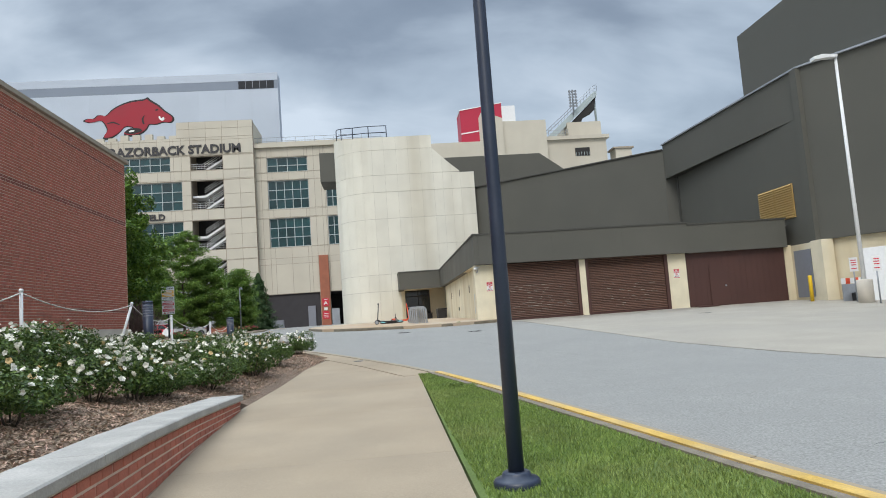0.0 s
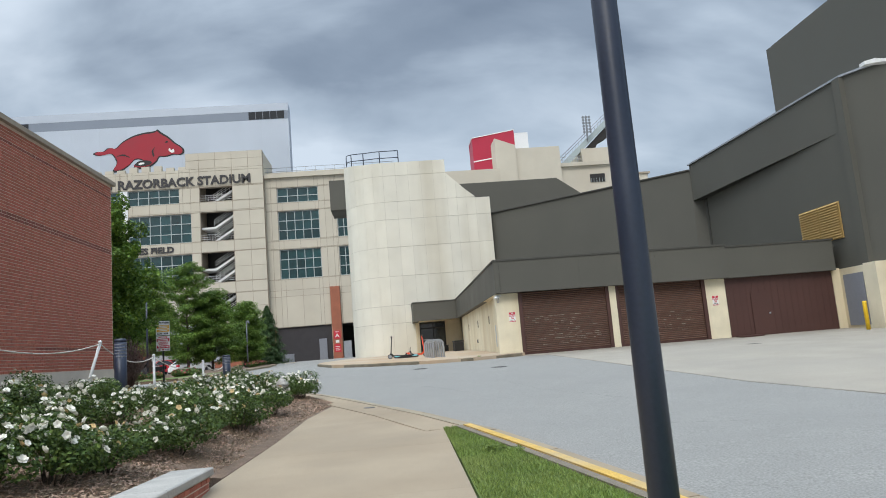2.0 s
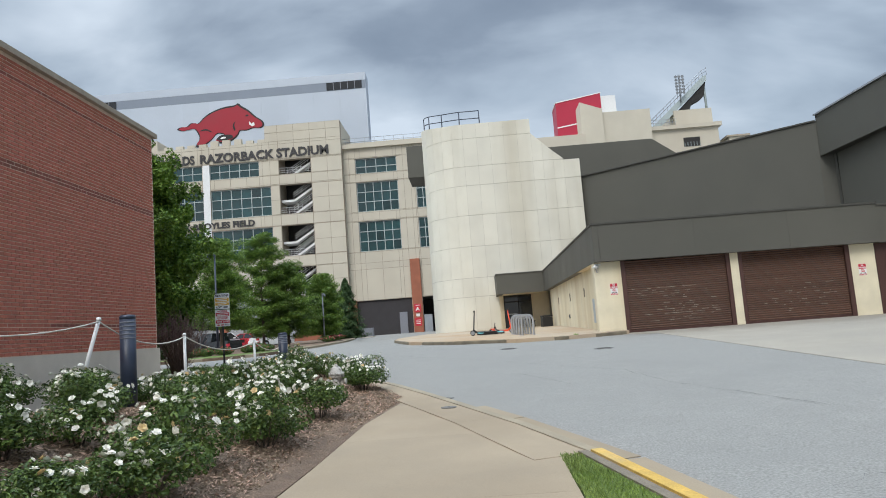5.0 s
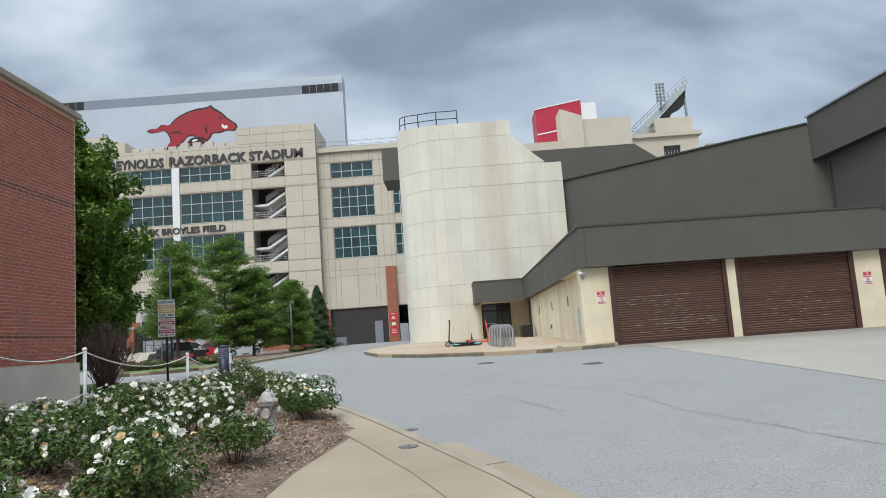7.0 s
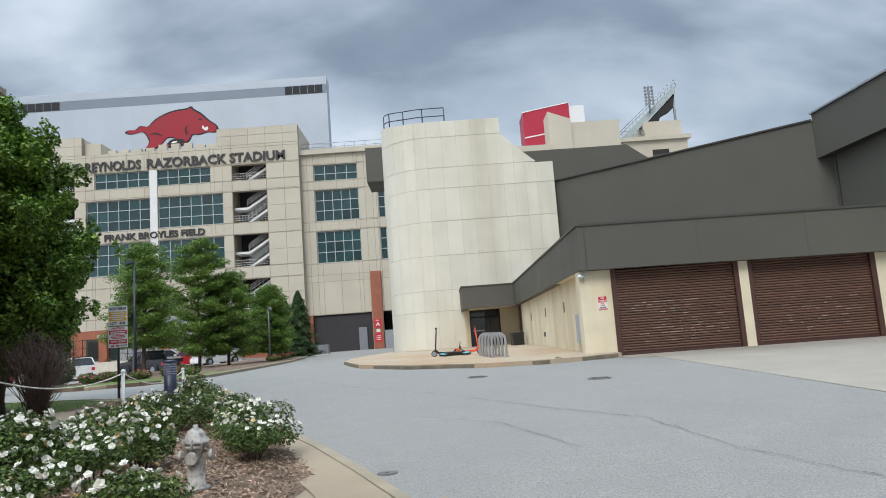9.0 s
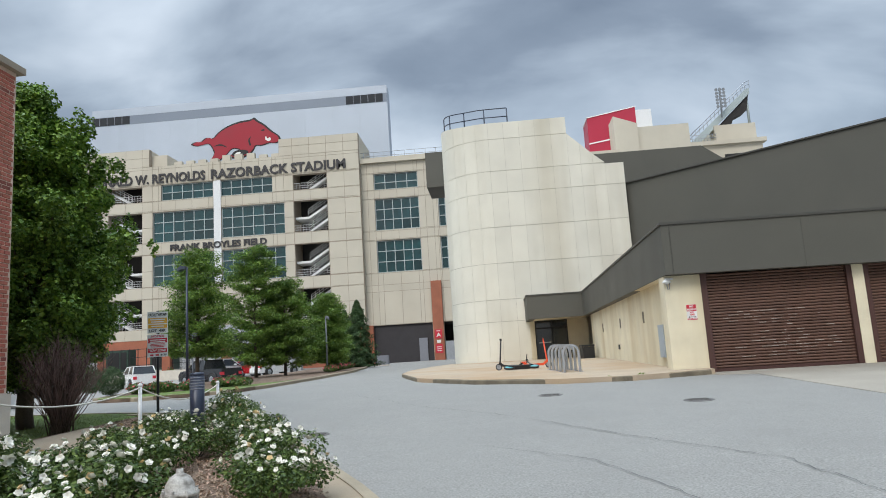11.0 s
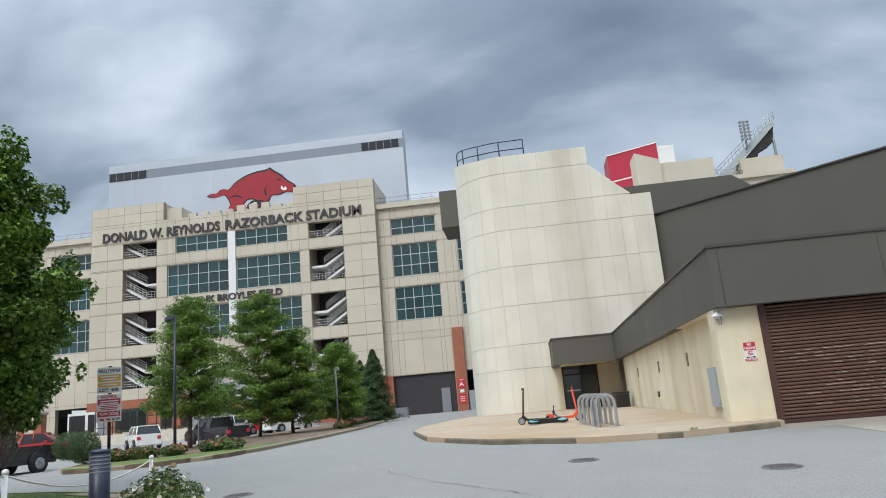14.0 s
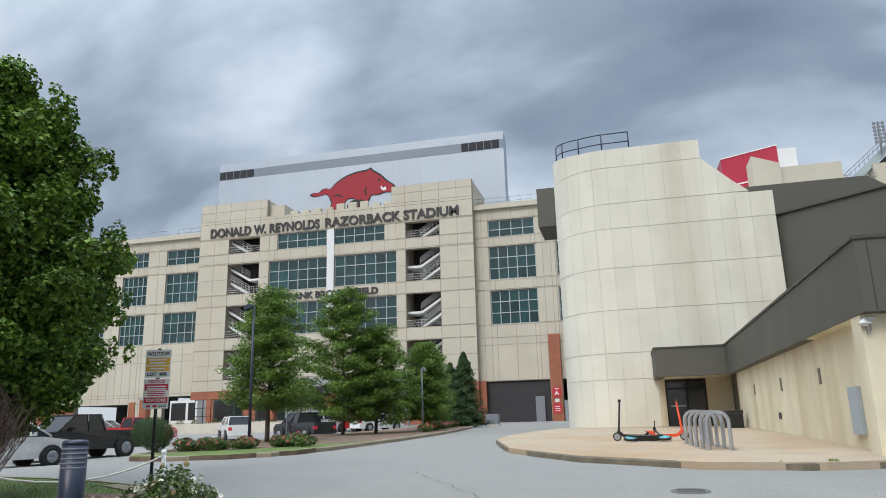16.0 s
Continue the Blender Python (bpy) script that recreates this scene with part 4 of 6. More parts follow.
bm_prism(bm, [(20.0, 46.6), (20.68, 31.65), (22.6, 28.0), (24.3, 27.5), (24.3, 47.2)], "z", 12.15, 12.24)
part("coping", bm, M_GALV, hall, "thin pale metal coping")
bm = bmesh.new()
bm_prism(bm, [(8.2, 56.8), (20.03, 46.5), (20.4, 47.1), (8.5, 57.3)], "z", 11.82, 11.9)
part("coping", bm, M_DARK2, hall)
bm = bmesh.new()
bm_prism(bm, [(20.80, 31.7), (22.75, 28.1), (34, 28.1), (34, 47.0), (24.02, 47.0), (24.02, 31.9)], "z", 3.75, 12.15)
part("south_block", bm, M_DARK, hall)
bm = bmesh.new()
bm_prism(bm, [(20.95, 31.9), (22.9, 28.35), (34, 28.35), (34, 31.9)], "z", 0.6, 3.75)
part("cream_base", bm, M_CREAM, hall, "cream rendered base wall")
box("corner_pilaster", M_DARK, hall, 20.62, 20.95, 31.6, 32.1, 3.75, 12.15)
box("cream_pier", M_CREAM, hall, 20.6, 21.2, 31.2, 32.0, 0.8, 3.75, bevel=0.02)
box("high_block", M_DARK, hall, 24.05, 45, 20, 42.4, 12.1, 18.1)
box("louvre_frame", M_LOUV, hall, 20.69, 20.74, 33.1, 36.25, 5.08, 6.78, label="tan metal louvre")
for i in range(14):
    z = 5.12 + i * 0.12
    for y0, y1 in ((33.15, 34.62), (34.72, 36.2)):
        bm = bmesh.new()
        bm_prism(bm, [(20.62, z), (20.70, z + 0.07), (20.70, z + 0.09), (20.62, z + 0.015)], "y", y0, y1)
        part("slat", bm, M_LOUV, hall)
box("seam", M_DARK2, hall, 20.70, 20.76, 46.0, 46.1, 4.8, 9.8)

# garage with roll-up doors
def settle_fascia(bm):
    """The fascia stands highest at its outer corner and falls a little towards the canopy."""
    for v in bm.verts:
        top = v.co.z > 5.0
        if v.co.y > 50:
            v.co.z -= 0.17 if top else 0.0
        elif v.co.x < 6:
            v.co.z += 0.035 if top else 0.08


garage = thing("garage_block", "low cream garage with dark metal fascia and brown doors", "garage")
GY = 33.8
for b in ((4.6, 5.62, GY, GY + 0.6, 0.6, 3.75), (9.75, 10.05, GY - 0.03, GY + 0.4, 0.6, 3.75), (14.2, 15.15, GY, GY + 0.6, 0.6, 3.75), (20.28, 20.66, GY - 0.05, GY + 0.5, 0.6, 3.75)):
    box("pier", M_CREAM, garage, *b, bevel=0.012)
bm = boxes((4.9, 5.15, GY + 0.6, 52.6, 0.8, 3.75))
part("side_wall", bm, M_CREAM, garage, "cream stucco side wall with stains")
box("header_soffit", M_CREAM, garage, 4.94, 8.2, 34.45, 53.0, 3.70, 3.74)
box("edge_soffit", M_CREAM, garage, 4.62, 4.93, 33.79, 53.0, 3.74, 3.775)
bm = bmesh.new()
bm_prism(bm, [(4.58, 33.4), (15.2, 33.4), (15.2, 33.75), (4.93, 33.75), (4.93, 53.35), (1.9, 53.35), (1.9, 56.45), (1.5, 56.45), (1.5, 53.0), (4.58, 53.0)], "z", 3.68, 5.13)
settle_fascia(bm)
part("fascia", bm, M_DARK, garage, "dark olive metal fascia")
bm = bmesh.new()
bm_prism(bm, [(4.54, 33.36), (15.24, 33.36), (15.24, 33.8), (4.97, 33.8), (4.97, 53.39), (1.94, 53.39), (1.94, 56.5), (1.46, 56.5), (1.46, 52.96), (4.54, 52.96)], "z", 5.13, 5.2)
settle_fascia(bm)
part("coping", bm, M_DARK2, garage)
box("fascia", M_DARK, garage, 15.22, 20.35, 33.5, 33.8, 3.66, 5.05)
box("coping", M_DARK2, garage, 15.24, 20.40, 33.46, 33.84, 5.05, 5.12)
box("roof", M_DARK2, garage, 4.93, 20.6, 33.76, 56.4, 4.75, 4.85)
box("canopy_roof", M_DARK2, garage, 1.9, 4.95, 53.3, 56.45, 4.75, 4.85)
box("canopy_soffit", M_CREAM, garage, 1.55, 4.9, 53.02, 56.45, 3.70, 3.74)
box("vertical_seam", M_DARK2, garage, 4.80, 4.815, 33.385, 33.4, 3.7, 5.13)
for x in (8.4, 11.9):
    box("vertical_seam", M_DARK2, garage, x, x + 0.006, 33.393, 33.4, 3.7, 5.13)
# roll-up doors, slat by slat
for x0, x1 in ((5.66, 9.72), (10.08, 14.17)):
    door = thing("roll_up_door", "", "", None)
    door.parent = garage
    box("door_frame", M_BROWN, door, x0 - 0.05, x0 + 0.12, GY - 0.01, GY + 0.2, 1.0, 3.8)
    box("door_frame", M_BROWN, door, x1 - 0.12, x1 + 0.05, GY - 0.01, GY + 0.2, 1.0, 3.8)
    bm = bmesh.new()
    w = (x1 - x0) / 2 - 0.12
    for u in range(1):
        ring = [(-w, 0.0), (w, 0.0)]
        prof_s = [(0.045, -0.040), (0.0, -0.026), (-0.009, 0.0), (0.0, 0.026), (0.045, 0.040)]
        va = [bm.verts.new((-w, p[0], p[1])) for p in prof_s]
        vb = [bm.verts.new((w, p[0], p[1])) for p in prof_s]
        for i in range(4):
            bm.faces.new((va[i], vb[i], vb[i + 1], va[i + 1]))
    slat_me = finish(bm)
    slat_me.materials.append(M_ROLL)
    n = 32
    for i in range(n):
        ob = new("slat", slat_me)
        ob.parent, ob.location = door, ((x0 + x1) / 2, GY + 0.10, 1.13 + i * 0.083)
    box("bottom_bar", M_BROWN, door, x0 + 0.1, x1 - 0.1, GY + 0.08, GY + 0.16, 1.0, 1.09)
    rng = random.Random(int(x0 * 10))
    bm = bmesh.new()
    for i in range(90 if x0 < 8 else 40):
        r = rng.choice(range(3, 19))
        x = rng.gauss((x0 + x1) / 2 - 0.1, 0.75)
        ln = rng.uniform(0.03, 0.28)
        if x0 + 0.2 < x and x + ln < x1 - 0.2:
            z = 1.13 + r * 0.083
            bm_box(bm, x, x + ln, GY + 0.087, GY + 0.094, z - rng.uniform(0.002, 0.012), z + rng.uniform(0.002, 0.01))
    tagged(part("paint_wear", bm, M_ROLLW, door), "pale scrapes in the paint", kind="stuff")
box("backing", M_VOID, garage, 5.6, 15.2, GY + 0.35, GY + 0.4, 1.0, 3.8)
# brown ribbed wall with a flush door
box("ribbed_wall", M_BROWN, garage, 15.16, 20.28, GY, GY + 0.2, 0.9, 3.68, label="dark brown ribbed metal wall")
rib = finish(boxes((-0.05, 0.05, -0.010, 0.0, 0.9, 3.68)))
rib.materials.append(M_BROWN)
for i in range(17):
    ob = new("rib", rib)
    ob.parent, ob.location = garage, (15.25 + 0.30 * i, GY - 0.001, 0)
fd = box("flush_door", M_BROWN, garage, 16.27, 17.17, GY - 0.055, GY - 0.031, 1.02, 2.95, label="brown steel door")
part("door_knob", boxes((17.02, 17.09, GY - 0.11, GY - 0.05, 1.93, 2.0)), M_GALV, fd, bevel=0.015)
# entrance under the canopy
box("entrance_wall", M_CREAM, garage, 3.95, 5.15, 56.2, 56.48, 1.2, 3.75)
bm = boxes((2.0, 2.08, 56.30, 56.46, 1.35, 3.75), (3.0, 3.06, 56.30, 56.46, 1.35, 3.75), (3.87, 3.95, 56.30, 56.46, 1.35, 3.75), (2.0, 3.95, 56.30, 56.46, 3.2, 3.28))
part("door_frame", bm, M_BLACK, garage)
part("door_glass", boxes((2.08, 3.87, 56.38, 56.42, 1.36, 3.75)), M_DGLASS, garage, "dark glass double door")
box("push_bar", M_GALV, garage, 2.2, 2.9, 56.24, 56.28, 2.35, 2.42)
box("door_jamb", M_CREAM, garage, 1.72, 2.0, 56.1, 56.48, 1.2, 3.75)
tube("drain_pipe", M_BROWN, garage, [(5.0, 52.4, 3.7), (5.0, 52.4, 1.3)], 0.10, 8)
for y in (38.6, 43.4, 48.4):
    box("wall_slot", M_IRONSTONE, garage, 4.88, 4.905, y - 0.10, y + 0.10, 2.62, 3.02)
box("wall_box", M_CABINET, garage, 4.82, 4.9, 35.5, 36.2, 1.45, 2.45, label="pale blue-grey electrical cabinet on the wall")
box("wall_vent", M_BLACK, garage, 4.87, 4.9, 44.0, 44.3, 1.75, 1.95)

# brick building beside the bed
bb = thing("brick_building", "red brick building with pale plinth and metal coping", "building")
bm = boxes((-22, -8.43, -6, 24.77, 0.0, 7.35))
part("wall_core", bm, M_MORTAR, bb)
box("plinth", M_PLINTH, bb, -22, -8.38, -6, 24.82, -0.3, 1.72, label="pale concrete plinth", bevel=0.01)
box("coping", M_STADJ, bb, -22.1, -8.32, -6, 24.88, 7.35, 7.47, bevel=0.01, label="thin metal coping")


# ---- things: near the walk ----
def light_pole():
    p = thing("street_lamp", "tall dark navy tapered steel lamp pole on the lawn", "lamp post", pose(0.88, 5.31, ground_z(5.31) + 0.09))
    tube("pole", M_NAVY, p, [(0, 0, 0.1), (0, 0, 2), (0, 0, 5), (0, 0, 9)], [0.058, 0.052, 0.044, 0.038], 20)
    lathe("base_cover", M_NAVY, p, [(0.17, 0), (0.17, 0.07), (0.155, 0.09), (0.11, 0.10), (0.10, 0.13), (0.088, 0.14)], 24)
    box("lamp_head", M_NAVY, p, -0.15, 0.15, -0.7, 0.1, 8.95, 9.1, bevel=0.03)


light_pole()


def bricks_on(parent, face, u0, u1, z0, z1, name="brick", pick=None, bands=(), material=None, size=(0.2, 0.0615), joint=0.0135):
    """Running-bond bricks on a face. face(u, z, out) gives the place. Those for which pick holds are parts, the rest one joined mesh."""
    material = material or M_BRICK
    L, H = size
    verts, faces, row, z = [], [], 0, z0
    dark_v, dark_f = [], []
    rng = random.Random(5)
    while z + H <= z1 + 0.001:
        u = u0 - (L + joint) / 2 * (row % 2)
        deep = -0.006 if any(a <= z <= b for a, b in bands) else 0.0
        while u < u1:
            a, b = max(u, u0), min(u + L, u1)
            if b - a > 0.03:
                o = deep + rng.uniform(-0.0015, 0.0015)
                quad = [(a, z), (b, z), (b, z + H), (a, z + H)]
                e = 0.004
                inner = [(a + e, z + e), (b - e, z + e), (b - e, z + H - e), (a + e, z + H - e)]
                vs = [face(p, q, -0.004) for p, q in quad] + [face(p, q, 0.006 + o) for p, q in inner]
                fs = [(4, 5, 6, 7), (0, 1, 5, 4), (1, 2, 6, 5), (2, 3, 7, 6), (3, 0, 4, 7)]
                if pick and pick((a + b) / 2, z):
                    part(name, raw_mesh(name, vs, fs, material), material, parent)
                else:
                    vv, ff = (dark_v, dark_f) if deep else (verts, faces)
                    k = len(vv)
                    vv += vs
                    ff += [tuple(i + k for i in f) for f in fs]
            u += L + joint
        z += H + joint
        row += 1
    # the recess is only shallow, so its shadow comes from the darker material
    if dark_v:
        tagged(part("band_bricks", raw_mesh("band_bricks", dark_v, dark_f, M_BANDBR), M_BANDBR, parent), "recessed brick bands with their shade painted in", kind="stuff")
    return tagged(part("bricks", raw_mesh("bricks", verts, faces, material), material, parent), kind="stuff")


# retaining wall
RW = [(-1.66, 1.0), (-1.74, 2.8), (-1.84, 4.5), (-1.90, 5.92), (-2.04, 8.06), (-2.10, 10.76)]
rw = thing("retaining_wall", "low red brick retaining wall with weathered stone cap", "wall", kind="structure")
rws = resample(RW, 0.1)
RWD = [0.0]
for a, b in zip(rws, rws[1:]):
    RWD.append(RWD[-1] + math.dist(a, b))


def rw_at(u, out):
    x, y = float(np.interp(u, RWD, [p[0] for p in rws])), float(np.interp(u, RWD, [p[1] for p in rws]))
    x2, y2 = float(np.interp(u + 0.05, RWD, [p[0] for p in rws])), float(np.interp(u + 0.05, RWD, [p[1] for p in rws]))
    t = Vector((x2 - x, y2 - y))
    t = t.normalized() if t.length > 1e-6 else Vector((-0.06, 1)).normalized()
    return x + t.y * out, y - t.x * out


def rw_top(u):
    """Underside of the cap: the wall steps down gently with the bank behind it."""
    y = float(np.interp(u, RWD, [p[1] for p in rws]))
    return float(np.interp(y, [1.0, 4.0, 6.0, 10.8], [0.56, 0.54, 0.52, 0.35]))


bm = bmesh.new()
us = [RWD[-1] * i / 60 for i in range(60)] + [RWD[-1] - 0.06]
rings = [[bm.verts.new((*rw_at(u, o), z)) for o, z in ((0, -0.4), (0, rw_top(u)), (-0.38, rw_top(u)), (-0.38, -0.4))] for u in us]
for a, b in zip(rings, rings[1:]):
    for i in range(3):
        bm.faces.new((a[i], b[i], b[i + 1], a[i + 1]))
bm.faces.new(rings[-1])
part("wall_core", bm, M_MORTAR, rw)
capcuts = [0.0, 1.9, 4.0, 6.1, 8.1, RWD[-1]]
for a, b in zip(capcuts, capcuts[1:]):
    bm = bmesh.new()
    n = 8
    rr = []
    for i in range(n + 1):
        u = a + 0.004 + (b - a - 0.008) * i / n
        rr.append([bm.verts.new((*rw_at(min(u, RWD[-1] - 0.06) if b < RWD[-1] else min(u, RWD[-1] - 0.001), o), rw_top(u) + z)) for o, z in ((0.035, 0.002), (0.04, 0.012), (0.04, 0.07), (0.028, 0.082), (-0.40, 0.082), (-0.41, 0.07), (-0.41, 0.002))])
    for p, q in zip(rr, rr[1:]):
        for i in range(6):
            bm.faces.new((p[i], q[i], q[i + 1], p[i + 1]))
    bm.faces.new(rr[0])
    bm.faces.new(rr[-1][::-1])
    part("cap_stone", bm, M_CAP, rw)
bricks_on(rw, lambda u, z, o: (*rw_at(u, o), -0.13 + (z + 0.13) * (rw_top(u) + 0.125) / 0.60), 0.3, RWD[-1] - 0.06, -0.13, 0.47, pick=lambda u, z: u > 4.0)


# rope fence, bollards, hydrant, sign
def rope_post(x, y, top, lean=0.0, leany=0.0):
    z = bed_z(x, y) if y < 26 else ground_z(y) + 0.12
    p = thing("rope_post", "white painted post holding a slack rope", "post", pose(x, y, z), group="rope fence posts")
    h = top - z
    tube("shaft", M_WHITE, p, [(-lean * h, -leany, -0.1), (0, 0, h - 0.04)], [0.028, 0.028], 10)
    lathe("knob", M_WHITE, p, [(0.03, 0), (0.036, 0.015), (0.034, 0.04), (0.015, 0.055)], 10, (0, 0, h - 0.05))
    return (x, y, top - 0.06)


posts = [rope_post(-5.6, 11.8, 2.25), rope_post(-5.55, 16.6, 2.18, 0.32), rope_post(-5.58, 19.68, 1.93), rope_post(-5.5, 23.6, 1.76), rope_post(-5.6, 26.74, 1.69)]
for i, (a, b) in enumerate(zip([(-5.7, 8.0, 2.0)] + posts[:4], posts[:5])):
    sag = 0.22
    pts = [Vector(a).lerp(Vector(b), k / 12) - Vector((0, 0, sag * 4 * (k / 12) * (1 - k / 12))) for k in range(13)]
    r = thing("rope", "slack off-white rope strung between posts", "rope", group="fence ropes")
    tube("strand", M_ROPE, r, pts, 0.011, 6)
    if i > 1:
        r = thing("rope", "lower slack off-white rope strung between posts", "rope", group="fence ropes")
        tube("strand", M_ROPE, r, [p - Vector((0, 0, 0.62)) for p in pts], 0.009, 6)

def bollard(x, y, z, h):
    p = thing("bollard_light", "dark navy louvred bollard light", "bollard", pose(x, y, z), group="bollard lights")
    lathe("shaft", M_NAVY, p, [(0.115, -0.15), (0.115, h * 0.955)], 24)
    for i in range(5):
        zz = h * 0.745 + i * h * 0.042
        lathe("louvre", M_GREY, p, [(0.114, zz), (0.1185, zz + 0.003), (0.1185, zz + 0.013), (0.114, zz + 0.017)], 24)
    lathe("cap", M_NAVY, p, [(0.117, h * 0.957), (0.117, h * 0.98), (0.10, h * 0.997), (0.03, h * 1.003)], 24)


bollard(-5.35, 17.05, bed_z(-5.35, 17.05), 2.21 - bed_z(-5.35, 17.05))
bollard(-5.07, 24.6, bed_z(-5.07, 24.6), 1.87 - bed_z(-5.07, 24.6))


def hydrant(x, y):
    z = bed_z(x, y)
    s = (1.19 - z) / 0.78
    p = thing("fire_hydrant", "weathered silver-grey fire hydrant among the roses", "hydrant", pose(x, y, z) @ Matrix.Diagonal((s, s, s, 1)))
    lathe("barrel", M_SILVERP, p, [(0.16, 0), (0.16, 0.04), (0.11, 0.05), (0.11, 0.50), (0.15, 0.51), (0.15, 0.55), (0.12, 0.56)], 20)
    lathe("bonnet", M_SILVERP, p, [(0.165, 0.56), (0.165, 0.59), (0.135, 0.60), (0.125, 0.66), (0.09, 0.72), (0.04, 0.75), (0.03, 0.76), (0.03, 0.79)], 20)
    for i in range(8):
        a = i * math.pi / 4
        lathe("bolt", M_SILVERP, p, [(0.016, 0.50), (0.016, 0.62)], 6, (0.152 * math.cos(a), 0.152 * math.sin(a), 0))
    for d in (-1, 1):
        tube("side_nozzle", M_SILVERP, p, [(d * 0.08, 0, 0.42), (d * 0.17, 0, 0.42), (d * 0.171, 0, 0.42), (d * 0.21, 0, 0.42)], [0.05, 0.05, 0.065, 0.06], 12)
    tube("front_nozzle", M_SILVERP, p, [(0, -0.08, 0.40), (0, -0.16, 0.40), (0, -0.161, 0.40), (0, -0.2, 0.40)], [0.06, 0.06, 0.08, 0.075], 14)


hydrant(-2.49, 18.4)


def text_on(parent, body, x0, x1, y, z, height, material):
    ob = lettering(body, x0, x1, y, z, height, material, parent, "lettering")
    for v in ob.data.vertices:
        v.co.y = y + (v.co.y - y) * 0.02
    return ob


def lot_sign():
    p = thing("parking_sign", "two stacked parking notices on a black post", "sign", pose(-8.95, 31.1, ground_z(31.1) + 0.1, 0, 0, 16))
    tube("post", M_BLACK, p, [(0, 0.03, -0.2), (0, 0.03, 2.55)], 0.035, 8)
    box("permit_plate", M_SIGNW, p, -0.25, 0.25, -0.012, 0.0, 1.97, 2.52, label="white and amber permit notice", bevel=0.004)
    for z0, z1 in ((2.22, 2.36), (2.10, 2.19)):
        box("amber_bar", M_SIGNY, p, -0.23, 0.23, -0.016, -0.0125, z0, z1)
    text_on(p, "FACULTY/STAFF", -0.22, 0.22, -0.015, 2.405, 0.075, M_INK)
    text_on(p, "LOT  45R", -0.20, 0.20, -0.015, 2.0, 0.07, M_INK)
    box("tow_plate", M_SIGNW, p, -0.25, 0.25, -0.012, 0.0, 1.36, 1.94, label="white and red tow notice", bevel=0.004)
    box("red_bar", M_SIGNR, p, -0.23, 0.23, -0.016, -0.0125, 1.72, 1.84)
    box("red_bar", M_SIGNR, p, -0.23, 0.23, -0.016, -0.0125, 1.47, 1.58)
    text_on(p, "NOTICE", -0.16, 0.16, -0.015, 1.862, 0.06, M_SIGNR)
    text_on(p, "TOW ZONE", -0.20, 0.20, -0.019, 1.495, 0.062, M_SIGNW)
    for z in (1.795, 1.745):
        box("text_bar", M_SIGNW, p, -0.19, 0.19, -0.019, -0.0165, z - 0.013, z + 0.013)
    for z, w in ((2.32, 0.18), (2.26, 0.16), (2.145, 0.15)):
        box("text_bar", M_SIGNW, p, -w, w, -0.019, -0.0165, z - 0.014, z + 0.014)
    for z, w in ((1.69, 0.17), (1.655, 0.19), (1.62, 0.16)):
        box("text_bar", M_SIGNR, p, -w, w, -0.016, -0.0125, z - 0.009, z + 0.009)
    for x in (-0.18, -0.05):
        box("small_mark", M_SIGNR, p, x, x + 0.08, -0.016, -0.0125, 1.39, 1.43)
    text_on(p, "$125", 0.07, 0.22, -0.015, 1.385, 0.05, M_INK)


lot_sign()


def wall_sign(x, z, y):
    p = thing("no_parking_sign", "small red and white no parking plate on a pier", "sign", pose(x, y, z), group="no parking plates")
    box("plate", M_SIGNW, p, -0.14, 0.14, -0.006, 0.0, -0.22, 0.22, bevel=0.002)
    box("red_bar", M_SIGNR, p, -0.135, 0.135, -0.010, -0.0065, 0.03, 0.215)
    box("red_bar", M_SIGNR, p, -0.135, 0.135, -0.010, -0.0065, -0.215, -0.16)
    text_on(p, "NO", -0.05, 0.05, -0.014, 0.135, 0.06, M_SIGNW)
    text_on(p, "PARKING", -0.12, 0.12, -0.014, 0.05, 0.06, M_SIGNW)
    text_on(p, "ANY", -0.06, 0.06, -0.009, -0.03, 0.05, M_SIGNR)
    text_on(p, "TIME", -0.07, 0.07, -0.009, -0.09, 0.05, M_SIGNR)
    text_on(p, "TOW ZONE", -0.12, 0.12, -0.014, -0.203, 0.035, M_SIGNW)
    bm = bmesh.new()
    bm_prism(bm, [(-0.11, -0.13), (-0.07, -0.105), (-0.07, -0.122), (0.07, -0.122), (0.07, -0.105), (0.11, -0.13), (0.07, -0.155), (0.07, -0.138), (-0.07, -0.138), (-0.07, -0.155)], "y", -0.010, -0.0065)
    part("arrow", bm, M_INK, p)


wall_sign(5.28, 2.69, GY - 0.002)
wall_sign(14.62, 2.71, GY - 0.002)


def wall_lamp():
    p = thing("wall_lamp", "white domed wall lamp with hanging conduit on the pier", "lamp", pose(4.66, 33.72, 3.56) @ Matrix.Scale(0.62, 4))
    lathe("shade", M_WHITE, p, [(0.20, 0.0), (0.20, 0.03), (0.14, 0.10), (0.07, 0.16), (0.05, 0.20)], 18)
    lathe("globe", M_SIGNW, p, [(0.04, -0.07), (0.09, -0.05), (0.10, 0.0)], 14)
    box("arm", M_WHITE, p, 0.0, 0.30, 0.0, 0.07, 0.13, 0.20, bevel=0.01)
    tube("conduit", M_GREY, p, [(0.12, 0.04, 0.12), (0.13, 0.0, -0.15), (0.09, 0.0, -0.30), (0.03, 0.02, -0.30), (0.0, 0.05, -0.05)], 0.018, 6)


wall_lamp()


